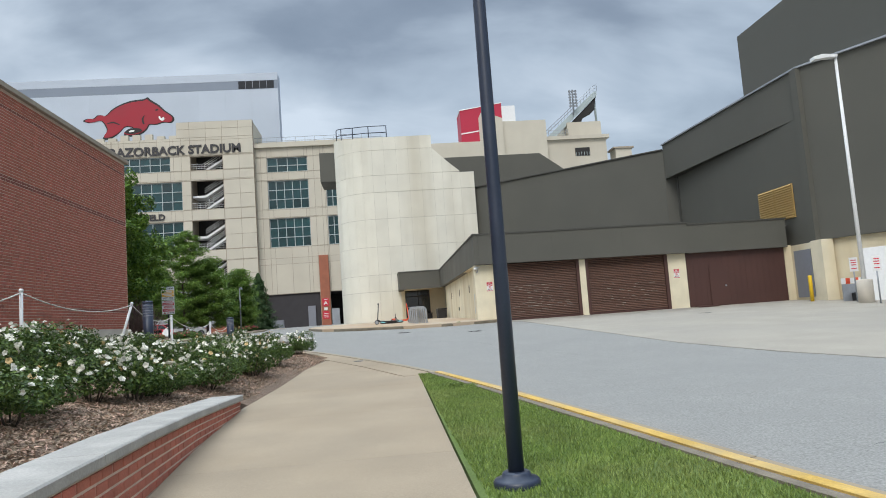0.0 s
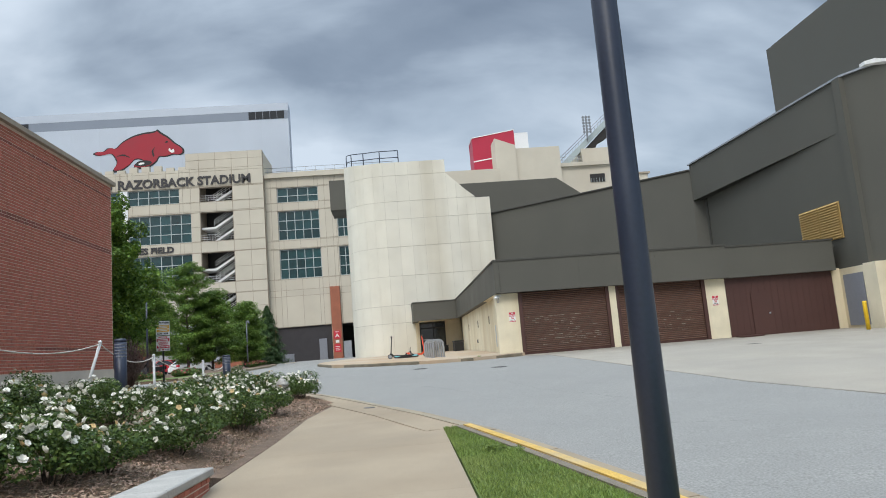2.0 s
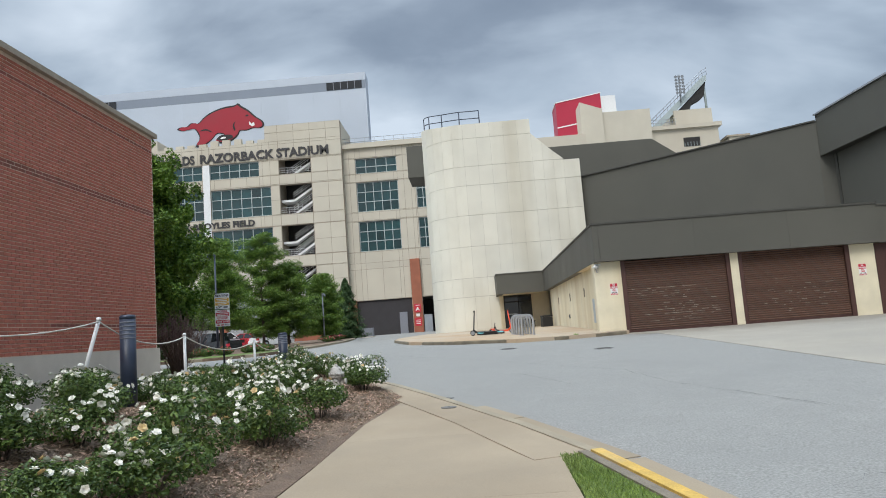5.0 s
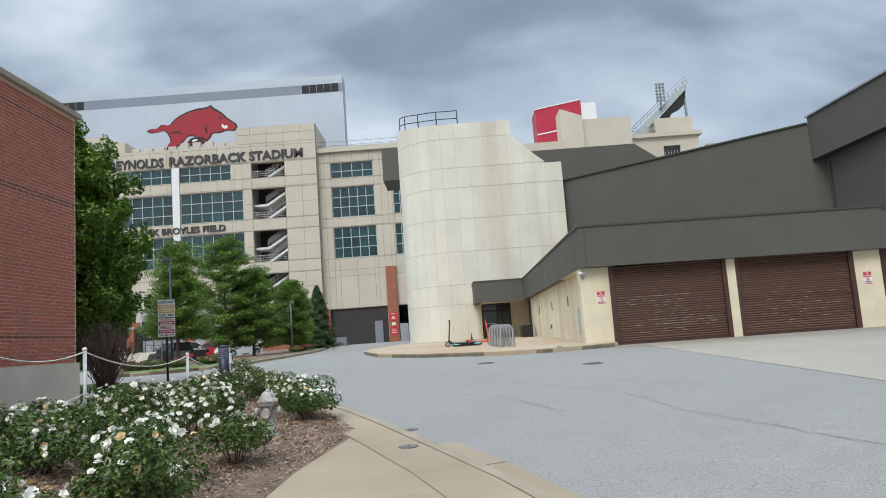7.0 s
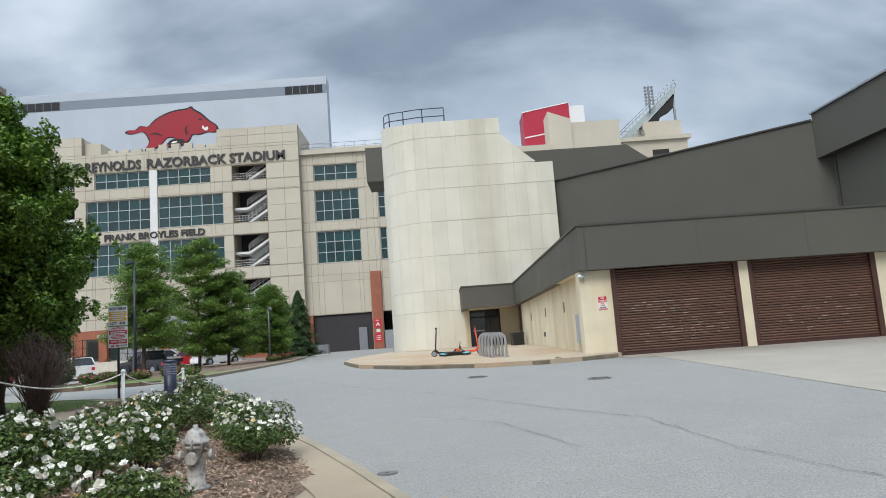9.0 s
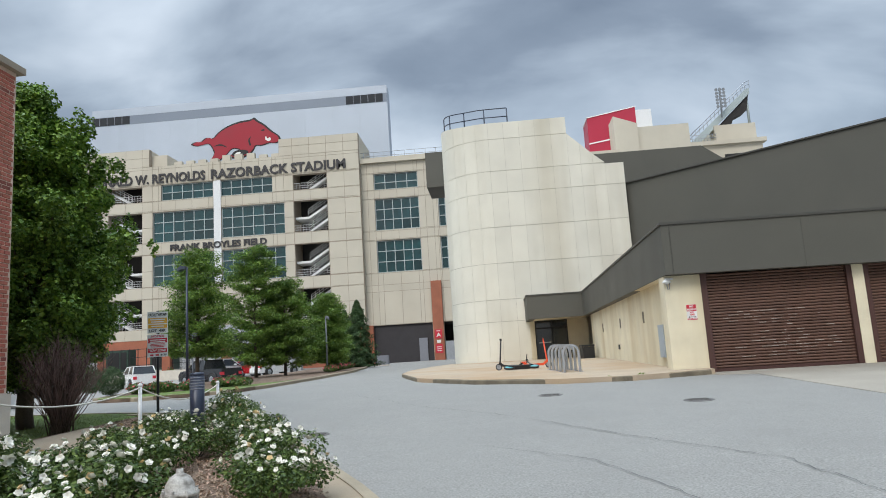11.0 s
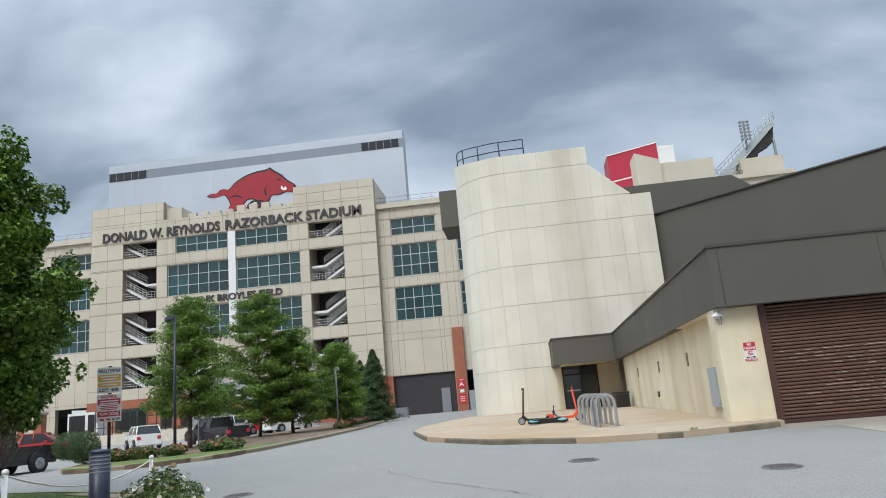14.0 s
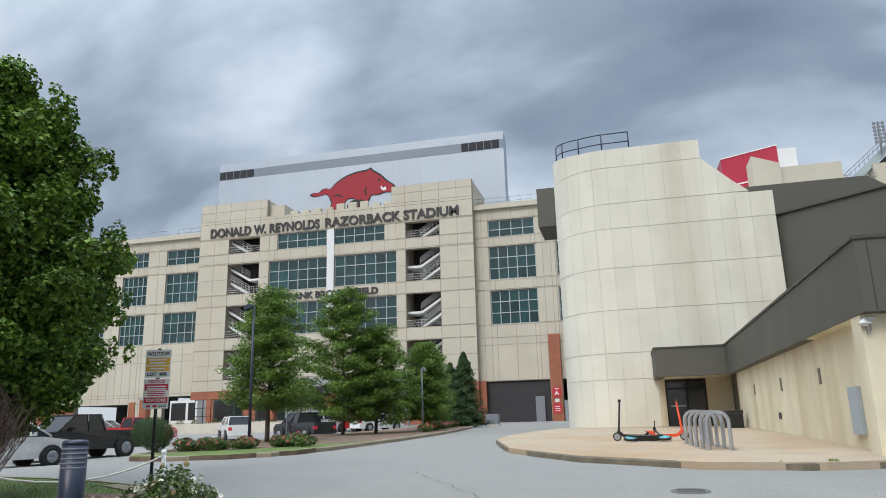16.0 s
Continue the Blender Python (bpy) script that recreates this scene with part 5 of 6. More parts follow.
def scooter(m, body_mat, label, lying=False):
    p = thing("electric_scooter", label, "scooter", m, group="electric scooters by the rack")
    wr = 0.20 if lying else 0.125
    for x, n in ((0.0, "front_wheel"), (0.92, "rear_wheel")):
        w = part(n, bmesh.new(), M_BLACK, p)
        bm = bmesh.new()
        bm_tube(bm, [(x, -0.03, 0.125), (x, 0.03, 0.125)], wr, 20)
        part("tyre", bm, M_BLACK, w, bevel=0.01)
        bm = bmesh.new()
        bm_tube(bm, [(x, -0.034, 0.125), (x, 0.034, 0.125)], wr * 0.74, 20)
        bm_tube(bm, [(x, -0.036, 0.125), (x, 0.036, 0.125)], wr * 0.1, 8)
        part("rim", bm, M_GALV if not lying else M_TEAL, w)
    tube("stem", body_mat, p, [(0.0, 0, 0.16), (0.06, 0, 0.32), (0.14, 0, 1.10)], [0.035, 0.03, 0.028], 10)
    tube("handlebar", M_BLACK, p, [(0.13, -0.26, 1.12), (0.145, -0.1, 1.14), (0.145, 0.1, 1.14), (0.13, 0.26, 1.12)], 0.018, 8)
    box("display", M_BLACK, p, 0.10, 0.18, -0.06, 0.06, 1.12, 1.20, bevel=0.02)
    bm = bmesh.new()
    bm_prism(bm, [(0.02, 0.22), (0.08, 0.30), (0.20, 0.19), (0.78, 0.17), (0.90, 0.27), (1.0, 0.25), (0.86, 0.10), (0.20, 0.10)], "y", -0.075, 0.075)
    part("deck", bm, body_mat, p, bevel=0.012)
    box("mudguard", body_mat, p, 0.82, 1.04, -0.045, 0.045, 0.25, 0.275, bevel=0.01)


M_TEAL = mat("teal_rim", (0.10, 0.38, 0.40), 0.5, vary=0.08, bump=0)
PZ = ground_z(40.6) + 0.145
scooter(pose(-0.26, 40.9, PZ, 0, 0, -4), M_BLACK, "black electric scooter standing on the plaza")
scooter(pose(1.62, 40.6, PZ, 0, 0, 172), M_ORANGE, "orange-red electric scooter standing beside the bike rack")
scooter(pose(1.05, 40.1, PZ + 0.06, 78, 0, 184), M_BLACK, "black electric scooter with teal rims lying on its side", True)


def hoop(x, y):
    p = thing("bike_rack_hoop", "grey powder-coated steel bike rack hoop", "bike rack", pose(x, y, ground_z(y) + 0.14, 0, 0, -12), group="bike rack hoops")
    bm = bmesh.new()
    path = [(-0.27, 0.0), (-0.27, 0.55)] + [(-0.27 * math.cos(a), 0.60 + 0.27 * math.sin(a)) for a in [math.pi * i / 12 for i in range(1, 12)]] + [(0.27, 0.55), (0.27, 0.0)]
    outer = [bm.verts.new((u, d, v)) for u, v in path for d in (-0.13, 0.13)]
    inner = [bm.verts.new((u * 0.77, d, v if v < 0.56 else 0.56 + (v - 0.56) * 0.81)) for i, (u, v) in enumerate(path) for d in (-0.13, 0.13)]
    n = len(path)
    for i in range(n - 1):
        a, b = 2 * i, 2 * i + 2
        bm.faces.new((outer[a], outer[a + 1], outer[b + 1], outer[b]))
        bm.faces.new((inner[a], inner[b], inner[b + 1], inner[a + 1]))
        bm.faces.new((outer[a], outer[b], inner[b], inner[a]))
        bm.faces.new((outer[a + 1], inner[a + 1], inner[b + 1], outer[b + 1]))
    for i in (0, n - 1):
        bm.faces.new((outer[2 * i], inner[2 * i], inner[2 * i + 1], outer[2 * i + 1]))
    part("bent_bar", bm, M_GALV, p, bevel=0.008)
    for d in (-0.27, 0.27):
        box("foot_plate", M_GALV, p, d - 0.06, d + 0.06, -0.11, 0.11, 0.0, 0.012)


for i in range(5):
    hoop(2.05 - 0.07 * i, 36.1 + 0.66 * i)


def bin_box(x, y, w, h, label):
    p = thing("trash_bin", label, "bin", pose(x, y, ground_z(y) + 0.14, 0, 0, 8))
    box("body", M_BLACK, p, -w / 2, w / 2, -w / 2, w / 2, 0, h * 0.85, bevel=0.03)
    box("lid", M_BLACK, p, -w / 2 - 0.02, w / 2 + 0.02, -w / 2 - 0.02, w / 2 + 0.02, h * 0.86, h, bevel=0.03)


bin_box(4.35, 51.0, 0.62, 0.70, "black plastic waste bin by the side wall")
bin_box(3.75, 55.3, 0.42, 0.45, "small black bin beside the glass door")


def manhole(x, y, r, square=False):
    p = thing("manhole_cover", "round cast iron manhole cover in the asphalt", "manhole", pose(x, y, ground_z(y) + 0.004, math.degrees(math.atan(0.04)), 0, 0), group="manhole covers")
    lathe("frame_ring", M_IRON, p, [(r, -0.02), (r, 0.004), (r * 0.93, 0.006), (r * 0.92, -0.004)], 28)
    lathe("lid", M_IRON, p, [(r * 0.9, -0.01), (r * 0.9, 0.003), (r * 0.86, 0.005)], 28)
    for i in range(-3, 4):
        box("lid_rib", M_IRON, p, -r * 0.7, r * 0.7, i * r * 0.2 - 0.01, i * r * 0.2 + 0.01, 0.005, 0.010)


for x, y, r in ((0.92, 30.3, 0.29), (3.62, 27.8, 0.29), (-5.3, 29.2, 0.27), (-3.5, 25.9, 0.25), (13.4, 28.6, 0.34)):
    manhole(x, y, r)


for x, y, up_by, where in ((-0.72, 19.55, 0.004, "asphalt beside the kerb"), (-0.62, 17.6, 0.131, "kerb concrete")):
    p = thing("valve_cover", "small rusty iron valve cover in the " + where, "valve cover", pose(x, y, ground_z(y) + up_by), group="valve covers")
    lathe("lid", M_IRON, p, [(0.12, -0.03), (0.12, 0.004), (0.10, 0.006)], 20)
    lathe("knob", M_IRON, p, [(0.02, 0.006), (0.02, 0.012)], 8)


def crack(pts, width, seed):
    rng = random.Random(seed)
    line = resample(pts, 0.18)
    verts, faces = [], []
    for i, (x, y) in enumerate(line):
        jx, jy = rng.gauss(0, 0.03), rng.gauss(0, 0.03)
        w = width * 0.6 * rng.uniform(0.2, 1.3)
        verts += [(x + jx - w, y + jy - w, ground_z(y) + 0.016), (x + jx + w, y + jy + w, ground_z(y) + 0.016)]
        if i:
            faces.append((2 * i - 2, 2 * i - 1, 2 * i + 1, 2 * i))
    tagged(part("asphalt_crack", raw_mesh("crack", verts, faces, M_TAR), M_TAR), "dark jagged crack across the asphalt", "crack", "asphalt cracks", "structure")


crack([(-4.2, 33.0), (-2.0, 29.4), (-0.4, 27.4), (0.46, 26.0), (1.9, 23.5), (2.97, 22.0), (3.3, 19.4), (4.6, 16.0)], 0.011, 1)
crack([(3.9, 5.9), (5.2, 6.4), (6.6, 6.6), (8.5, 6.2)], 0.012, 2)
crack([(2.6, 12.5), (3.8, 13.2), (4.9, 12.6)], 0.008, 3)
crack([(6.9, 25.0), (7.2, 18.2), (8.2, 13.0), (9.4, 6.4)], 0.006, 4)
crack([(8.0, 31.9), (13, 29.8), (20, 27.5)], 0.010, 5)
crack([(-0.5, 23.8), (0.9, 22.4), (1.6, 20.2)], 0.007, 6)


def lot_light(x, y, base, top, arm, col, label, concrete=False, r=0.07):
    p = thing("parking_lamp", label, "lamp post", pose(x, y, base))
    h = top - base
    tube("pole", col, p, [(0, 0, 0), (0, 0, h)], [r * 1.25, r * 0.8], 12)
    if concrete:
        lathe("concrete_base", M_PLINTH, p, [(0.30, -1.0), (0.30, 0.0), (0.28, 0.03)], 18)
    bm = bmesh.new()
    bm_prism(bm, [(arm, h - 0.16), (arm, h - 0.02), (arm * 0.6, h + 0.08), (0.0, h + 0.04), (0.0, h - 0.06), (arm * 0.5, h - 0.08)], "y", -0.16, 0.16)
    part("lamp_head", bm, col, p, bevel=0.02)


lot_light(19.8, 27.5, 1.66, 11.17, -1.05, M_WHITE, "white steel lamp pole on a round concrete base", True)
lot_light(-13.54, 43.0, ground_z(43) + 0.1, 6.45, -0.35, M_NAVY, "slim dark steel parking lot lamp pole", r=0.05)
lot_light(-11.15, 58.0, ground_z(58) + 0.1, 4.9, 0.2, M_GREY, "slim grey lamp pole on the island", r=0.045)
lot_light(-23.5, 66.0, lot_z(-23.5, 66), 5.6, -0.3, M_GREY, "slim grey lamp pole in the parking lot", r=0.045)

# small things by the far corner of the hall
yb = thing("yellow_bollard", "yellow painted steel guard post", "bollard", pose(19.9, 31.3, ground_z(31.3)))
lathe("post", M_YPLAST, yb, [(0.085, 0), (0.085, 1.18), (0.07, 1.21), (0.02, 1.22)], 14)
for x, y in ((20.2, 28.6), (19.6, 26.4)):
    p = thing("reserved_sign", "small white parking notice on a slim post", "sign", pose(x, y, ground_z(y)), group="reserved parking signs")
    tube("post", M_GALV, p, [(0, 0.03, 0), (0, 0.03, 1.9)], 0.03, 8)
    box("plate", M_SIGNW, p, -0.19, 0.19, -0.01, 0.0, 1.3, 1.9, bevel=0.004)
    for z in (1.78, 1.68, 1.58, 1.42):
        box("text_bar", M_SIGNR, p, -0.12, 0.12, -0.014, -0.0105, z - 0.02, z + 0.02)
lb = thing("leaning_board", "white framed board leaning against the cream wall", "board", pose(21.75, 28.9, ground_z(28.9), 0, 0, -61))
bm = bmesh.new()
bm_prism(bm, [(-0.55, 0.0), (-0.50, 0.0), (-0.18, 2.3), (-0.23, 2.3)], "x", -0.7, 0.7)
part("sheet", bm, M_SIGNW, lb)
for x in (-0.74, 0.70):
    bm = bmesh.new()
    bm_prism(bm, [(-0.57, 0.0), (-0.49, 0.0), (-0.16, 2.35), (-0.24, 2.35)], "x", x, x + 0.04)
    part("frame_side", bm, M_BLACK, lb, "black edge strip")
bar = thing("barricade", "orange and white striped barricade by the wall", "barricade", pose(20.6, 29.4, ground_z(29.4) + 0.02))
for i in range(5):
    box("stripe_panel", M_ORANGE if i % 2 else M_SIGNW, bar, -0.5 + 0.2 * i, -0.3 + 0.2 * i, -0.02, 0.02, 0.75, 1.0)
box("leg_frame", M_GALV, bar, -0.48, 0.48, -0.03, 0.03, 0.0, 0.74)
box("sandbag", M_BLACK, bar, -0.1, 0.6, -0.35, 0.0, 0.0, 0.35, bevel=0.08)
mat_t = thing("rubber_mat", "dark red rubber door mat on the apron", "mat", pose(15.75, 33.3, ground_z(33.3) + 0.02, 2, 0, 5))
box("sheet", M_BROWN, mat_t, -0.5, 0.5, -0.3, 0.3, 0, 0.05, bevel=0.015)


# ---- plants ----
def leaf_mesh(name, centres, normals, size, rng, material, slim=0.55, fold=0.25):
    """Many small folded leaves, each four corners."""
    n = len(centres)
    c, nn = np.asarray(centres, float), np.asarray(normals, float)
    nn = nn + rng.normal(0, 0.55, (n, 3))
    nn /= np.linalg.norm(nn, axis=1)[:, None] + 1e-9
    t = rng.normal(0, 1, (n, 3))
    t -= (t * nn).sum(1)[:, None] * nn
    t /= np.linalg.norm(t, axis=1)[:, None] + 1e-9
    b = np.cross(nn, t)
    s = (size * rng.uniform(0.6, 1.35, n))[:, None]
    v = np.empty((n, 4, 3))
    v[:, 0] = c - t * s * 0.5
    v[:, 1] = c + b * s * slim * 0.5 + nn * s * fold * 0.5
    v[:, 2] = c + t * s * 0.5
    v[:, 3] = c - b * s * slim * 0.5 + nn * s * fold * 0.5
    me = bpy.data.meshes.new(name)
    me.from_pydata(v.reshape(-1, 3).tolist(), [], (np.arange(n * 4).reshape(n, 4)).tolist())
    me.materials.append(material)
    return me


def in_ball(rng, n, surface=0.5):
    d = rng.normal(0, 1, (n, 3))
    d /= np.linalg.norm(d, axis=1)[:, None]
    r = rng.uniform(0, 1, n) ** (1 / 3) * (1 - surface) + surface * rng.uniform(0.75, 1.05, n)
    return d * r[:, None], d


def rose_bush(seed, w, h):
    rng = np.random.default_rng(seed)
    p = thing("rose_bush", "leafy rose bush with white blooms in the mulch", "rose bush", pose(0, 0, -50), group="white rose bushes")
    lobes = []
    for i in range(8):
        a = i * 0.785 + rng.uniform(-0.3, 0.3)
        r = w * rng.uniform(0.18, 0.42)
        top = (r * math.cos(a), r * math.sin(a), h * rng.uniform(0.34, 0.80))
        lobes.append(top)
        stems = bmesh.new()
        bm_tube(stems, [(0.04 * math.cos(a), 0.04 * math.sin(a), -0.05), (top[0] * 0.5, top[1] * 0.5, top[2] * 0.45), top], [0.011, 0.008, 0.004], 5)
        part("stem", stems, M_BARK, p)
    lobes.append((0, 0, h * 0.72))
    cs, ns = [], []
    for x, y, z in lobes:
        b, d = in_ball(rng, 330, 0.4)
        cs.append(b * [w * 0.27, w * 0.27, h * 0.25] + [x, y, z])
        ns.append(d * 0.7 + [0, 0, 0.7])
    cs, ns = np.concatenate(cs), np.concatenate(ns)
    keep = cs[:, 2] > 0.08
    part("foliage", leaf_mesh("foliage", cs[keep], ns[keep], 0.043, rng, M_RLEAF, 0.62, 0.3), M_RLEAF, p)
    for k in range(int(rng.integers(34, 44))):
        x, y, z = lobes[int(rng.integers(0, len(lobes)))]
        if k % 3 or k == 0:
            d = rng.normal(0, 1, 3)
            d[2] = abs(d[2]) + 0.45
            d /= np.linalg.norm(d)
            at_lobe = (x, y, z)
        else:
            x, y, z = at_lobe
        c = np.array([x, y, z]) + d * [w * 0.26, w * 0.26, h * 0.27]
        verts, faces = [], []
        old = rng.uniform() < 0.14
        for q in range(1):
            cc = c + rng.normal(0, 0.035, 3)
            ax = d + rng.normal(0, 0.3, 3)
            ax /= np.linalg.norm(ax)
            u = np.cross(ax, [0.3, 0.8, 0.1])
            u /= np.linalg.norm(u)
            v = np.cross(ax, u)
            R = rng.uniform(0.026, 0.043)
            for ring, (rad, up_) in enumerate(((1.1, 0.25), (0.75, 0.6))):
                for j in range(5):
                    a0 = j * math.pi * 0.4 + ring * 0.6
                    k0 = len(verts)
                    spin = lambda a, r, hh: (cc + (u * math.cos(a) + v * math.sin(a)) * r + ax * hh).tolist()
                    verts += [cc.tolist(), spin(a0 - 0.6, R * rad * 0.8, R * up_), spin(a0, R * rad, R * (up_ + 0.1)), spin(a0 + 0.6, R * rad * 0.8, R * up_)]
                    faces.append((k0, k0 + 1, k0 + 2, k0 + 3))
        mt = M_FADED if old else M_PETAL
        part("bloom", raw_mesh("bloom", verts, faces, mt), mt, p, "faded yellowish rose" if old else "open white rose")
    return p


ROSES = [rose_bush(20 + i, (0.88, 0.78, 0.95, 0.72, 0.86)[i], (0.60, 0.54, 0.66, 0.48, 0.57)[i]) for i in range(5)]


def bed_right(y):
    return float(np.interp(y, [3, 5, 6.1, 10.7, 16.6, 19.2, 21.7, 23.6, 26.1, 28.0], [-2.75, -2.75, -2.75, -2.75, -2.0, -1.6, -2.5, -3.35, -4.6, -5.6]))


rr_ = random.Random(11)
first = [True] * 5
spots = []
y = 4.6
while y < 27.2:
    x = bed_right(y) - (0.42 if y < 14 else 0.46) - rr_.uniform(0, 0.25)
    left_end = -6.3 if y < 22 else (-6.6 if y < 23.6 else -5.9)
    while x > left_end:
        px, py = x + rr_.uniform(-0.2, 0.2), y + rr_.uniform(-0.28, 0.28)
        if math.hypot(px + 2.49, py - 18.4) > 0.55 and math.hypot(px + 5.35, py - 17.05) > 0.5 and math.hypot(px + 5.07, py - 24.6) > 0.6 and rr_.uniform(0, 1) > 0.06:
            spots.append((px, py))
        x -= rr_.uniform(0.92, 1.22)
    y += 1.0
for px, py in spots:
    k = rr_.randrange(5)
    s = rr_.uniform(0.86, 1.18)
    m = pose(px, py, bed_z(px, py) - 0.02, rr_.uniform(-5, 5), rr_.uniform(-5, 5), rr_.uniform(0, 360)) @ Matrix.Diagonal((s, s, s * rr_.uniform(0.85, 1.1), 1))
    if first[k]:
        first[k] = False
        ROSES[k].matrix_basis = m
    else:
        c = copy_thing(ROSES[k], m)
        c.matrix_basis = m

# mulch chips
rng = np.random.default_rng(3)
N_ = 130000
cx_ = rng.uniform(-8.2, -1.2, N_ * 2)
cy_ = 3.5 + (28.2 - 3.5) * rng.uniform(0, 1, N_ * 2) ** 1.4
ok = cx_ < np.array([bed_right(v) + (0.17 if 13 < v < 22 else 0.3 if v <= 13 else 0.1) for v in cy_])
cx_, cy_ = cx_[ok][:N_], cy_[ok][:N_]
cz_ = np.array([bed_z(a, b) for a, b in zip(cx_, cy_)]) + 0.012
me = leaf_mesh("mulch", np.stack([cx_, cy_, cz_], 1), np.tile([0, 0, 1.3], (len(cx_), 1)), 0.06, rng, M_CHIP, 0.3, 0.15)
tagged(part("mulch_chips", me, M_CHIP), "shredded brown bark mulch", "mulch", kind="stuff")


def grass(name, poly_test, x0, x1, y0, y1, n, height, base, label, seed):
    rng = np.random.default_rng(seed)
    x, y = rng.uniform(x0, x1, n), y0 + (y1 - y0) * rng.uniform(0, 1, n)
    keep = np.array([poly_test(a, b) for a, b in zip(x, y)])
    x, y = x[keep], y[keep]
    m = len(x)
    z = np.interp(y, [a for a, _ in RISE], [b for _, b in RISE]) + base
    a = rng.uniform(0, 2 * math.pi, m)
    h = height * rng.uniform(0.5, 1.3, m)
    w = 0.0035 + 0.002 * rng.uniform(0, 1, m)
    lean = h * rng.uniform(0.2, 0.9, m)
    b = rng.uniform(0, 2 * math.pi, m)
    v = np.empty((m, 3, 3))
    v[:, 0] = np.stack([x - np.cos(a) * w, y - np.sin(a) * w, z], 1)
    v[:, 1] = np.stack([x + np.cos(a) * w, y + np.sin(a) * w, z], 1)
    v[:, 2] = np.stack([x + np.cos(b) * lean, y + np.sin(b) * lean, z + h], 1)
    me = bpy.data.meshes.new(name)
    me.from_pydata(v.reshape(-1, 3).tolist(), [], np.arange(m * 3).reshape(m, 3).tolist())
    me.materials.append(M_BLADE)
    tagged(part(name, me, M_BLADE), label, "grass", kind="stuff")


LK = offset(KERB, 0.30)


def on_lawn(x, y):
    return x > 0.63 and x < float(np.interp(y, [p[1] for p in LK], [p[0] for p in LK]))


grass("grass_blades", on_lawn, 0.6, 3.6, 3.0, 13.9, 150000, 0.035, 0.125, "short mown grass blades", 4)
grass("verge_grass", lambda x, y: x < -6.6 and y < float(np.interp(-x, [6, 9, 12.5, 24], [28.6, 30.4, 31.5, 33])), -14, -6.4, 25.5, 32.5, 22000, 0.05, 0.11, "mown grass on the verge", 5)


def weed(x, y, s, n, seed):
    rng = np.random.default_rng(seed)
    c, d = in_ball(rng, n, 0.3)
    c[:, 2] = np.abs(c[:, 2])
    p = thing("weed_tuft", "ragged green weed tuft", "weed", pose(x, y, ground_z(y) + 0.12), group="weed tufts")
    part("leaves", leaf_mesh("weed", c * [s, s, s * 0.6], d + [0, 0, 0.5], s * 0.5, rng, M_BLADE, 0.2, 0.2), M_BLADE, p)


weed(1.05, 11.4, 0.16, 160, 1)
weed(1.3, 11.2, 0.13, 120, 2)
weed(3.55, 32.9, 0.12, 60, 3)
weed(2.7, 32.95, 0.07, 40, 4)


def limb(bm, a, b, r0, r1, rng, wob=0.12, n=5):
    a, b = np.array(a, float), np.array(b, float)
    pts = [a + (b - a) * i / n + (rng.normal(0, wob, 3) if 0 < i < n else 0) for i in range(n + 1)]
    bm_tube(bm, [tuple(p) for p in pts], [r0 + (r1 - r0) * i / n for i in range(n + 1)], 7)


def maple(x, y, base):
    rng = np.random.default_rng(8)
    t = thing("maple_tree", "dense green maple tree with a broad crown", "tree", pose(x, y, base))
    bm = bmesh.new()
    limb(bm, (0, 0, -0.2), (0.1, 0, 2.6), 0.19, 0.14, rng, 0.03)
    cs, ns = [], []
    lobes = []
    for lvl, (z, R, n) in enumerate(((1.75, 1.9, 10), (2.5, 2.35, 12), (3.35, 2.45, 12), (4.2, 2.3, 11), (5.05, 1.95, 10), (5.85, 1.5, 8), (6.6, 0.95, 6), (7.25, 0.3, 3))):
        for i in range(n):
            a = 2 * math.pi * i / n + lvl * 0.7 + rng.uniform(-0.25, 0.25)
            r = R * rng.uniform(0.62, 1.12)
            lobes.append((r * math.cos(a), r * math.sin(a), z + rng.uniform(-0.3, 0.35)))
    # each bough carries clumps that shrink towards an upturned tip
    for lx, ly, lz in lobes:
        r = math.hypot(lx, ly)
        s0 = np.array([lx * 0.2, ly * 0.2, lz - 0.32 * r])
        e0 = np.array([lx, ly, lz])
        limb(bm, (lx * 0.03, ly * 0.03, max(1.6, lz - 0.5 * r)), (lx * 0.92, ly * 0.92, lz - 0.05), 0.05, 0.012, rng, 0.06)
        for q in range(7):
            f = 0.3 + 0.7 * q / 6
            c = s0 + (e0 - s0) * f + rng.normal(0, 0.13, 3)
            size = 0.58 - 0.28 * f + rng.uniform(-0.05, 0.09)
            b, d = in_ball(rng, int(1250 * size * size) + 30, 0.45)
            cs.append(b * [size, size, size * 0.68] + c)
            ns.append(d * 0.55 + [0, 0, 0.7])
        for _ in range(4):
            c = e0 + rng.normal(0, 0.22, 3) * [1, 1, 0.4] + [0, 0, 0.2]
            b, d = in_ball(rng, 42, 0.2)
            cs.append(b * [0.12, 0.12, 0.22] + c)
            ns.append(d * 0.55 + [0, 0, 0.7])
    b, d = in_ball(rng, 12000, 0.2)
    cs.append(b * [1.8, 1.8, 2.2] + [0, 0, 3.7])
    ns.append(d * 0.3 + [0, 0, 0.8])
    limb(bm, (0.1, 0, 2.6), (0.05, 0.1, 6.6), 0.14, 0.03, rng, 0.1)
    part("trunk", bm, M_BARK, t)
    part("crown", leaf_mesh("crown", np.concatenate(cs), np.concatenate(ns), 0.098, rng, M_LEAF, 0.8, 0.25), M_LEAF, t)


maple(-10.65, 28.5, ground_z(28.5) + 0.1)


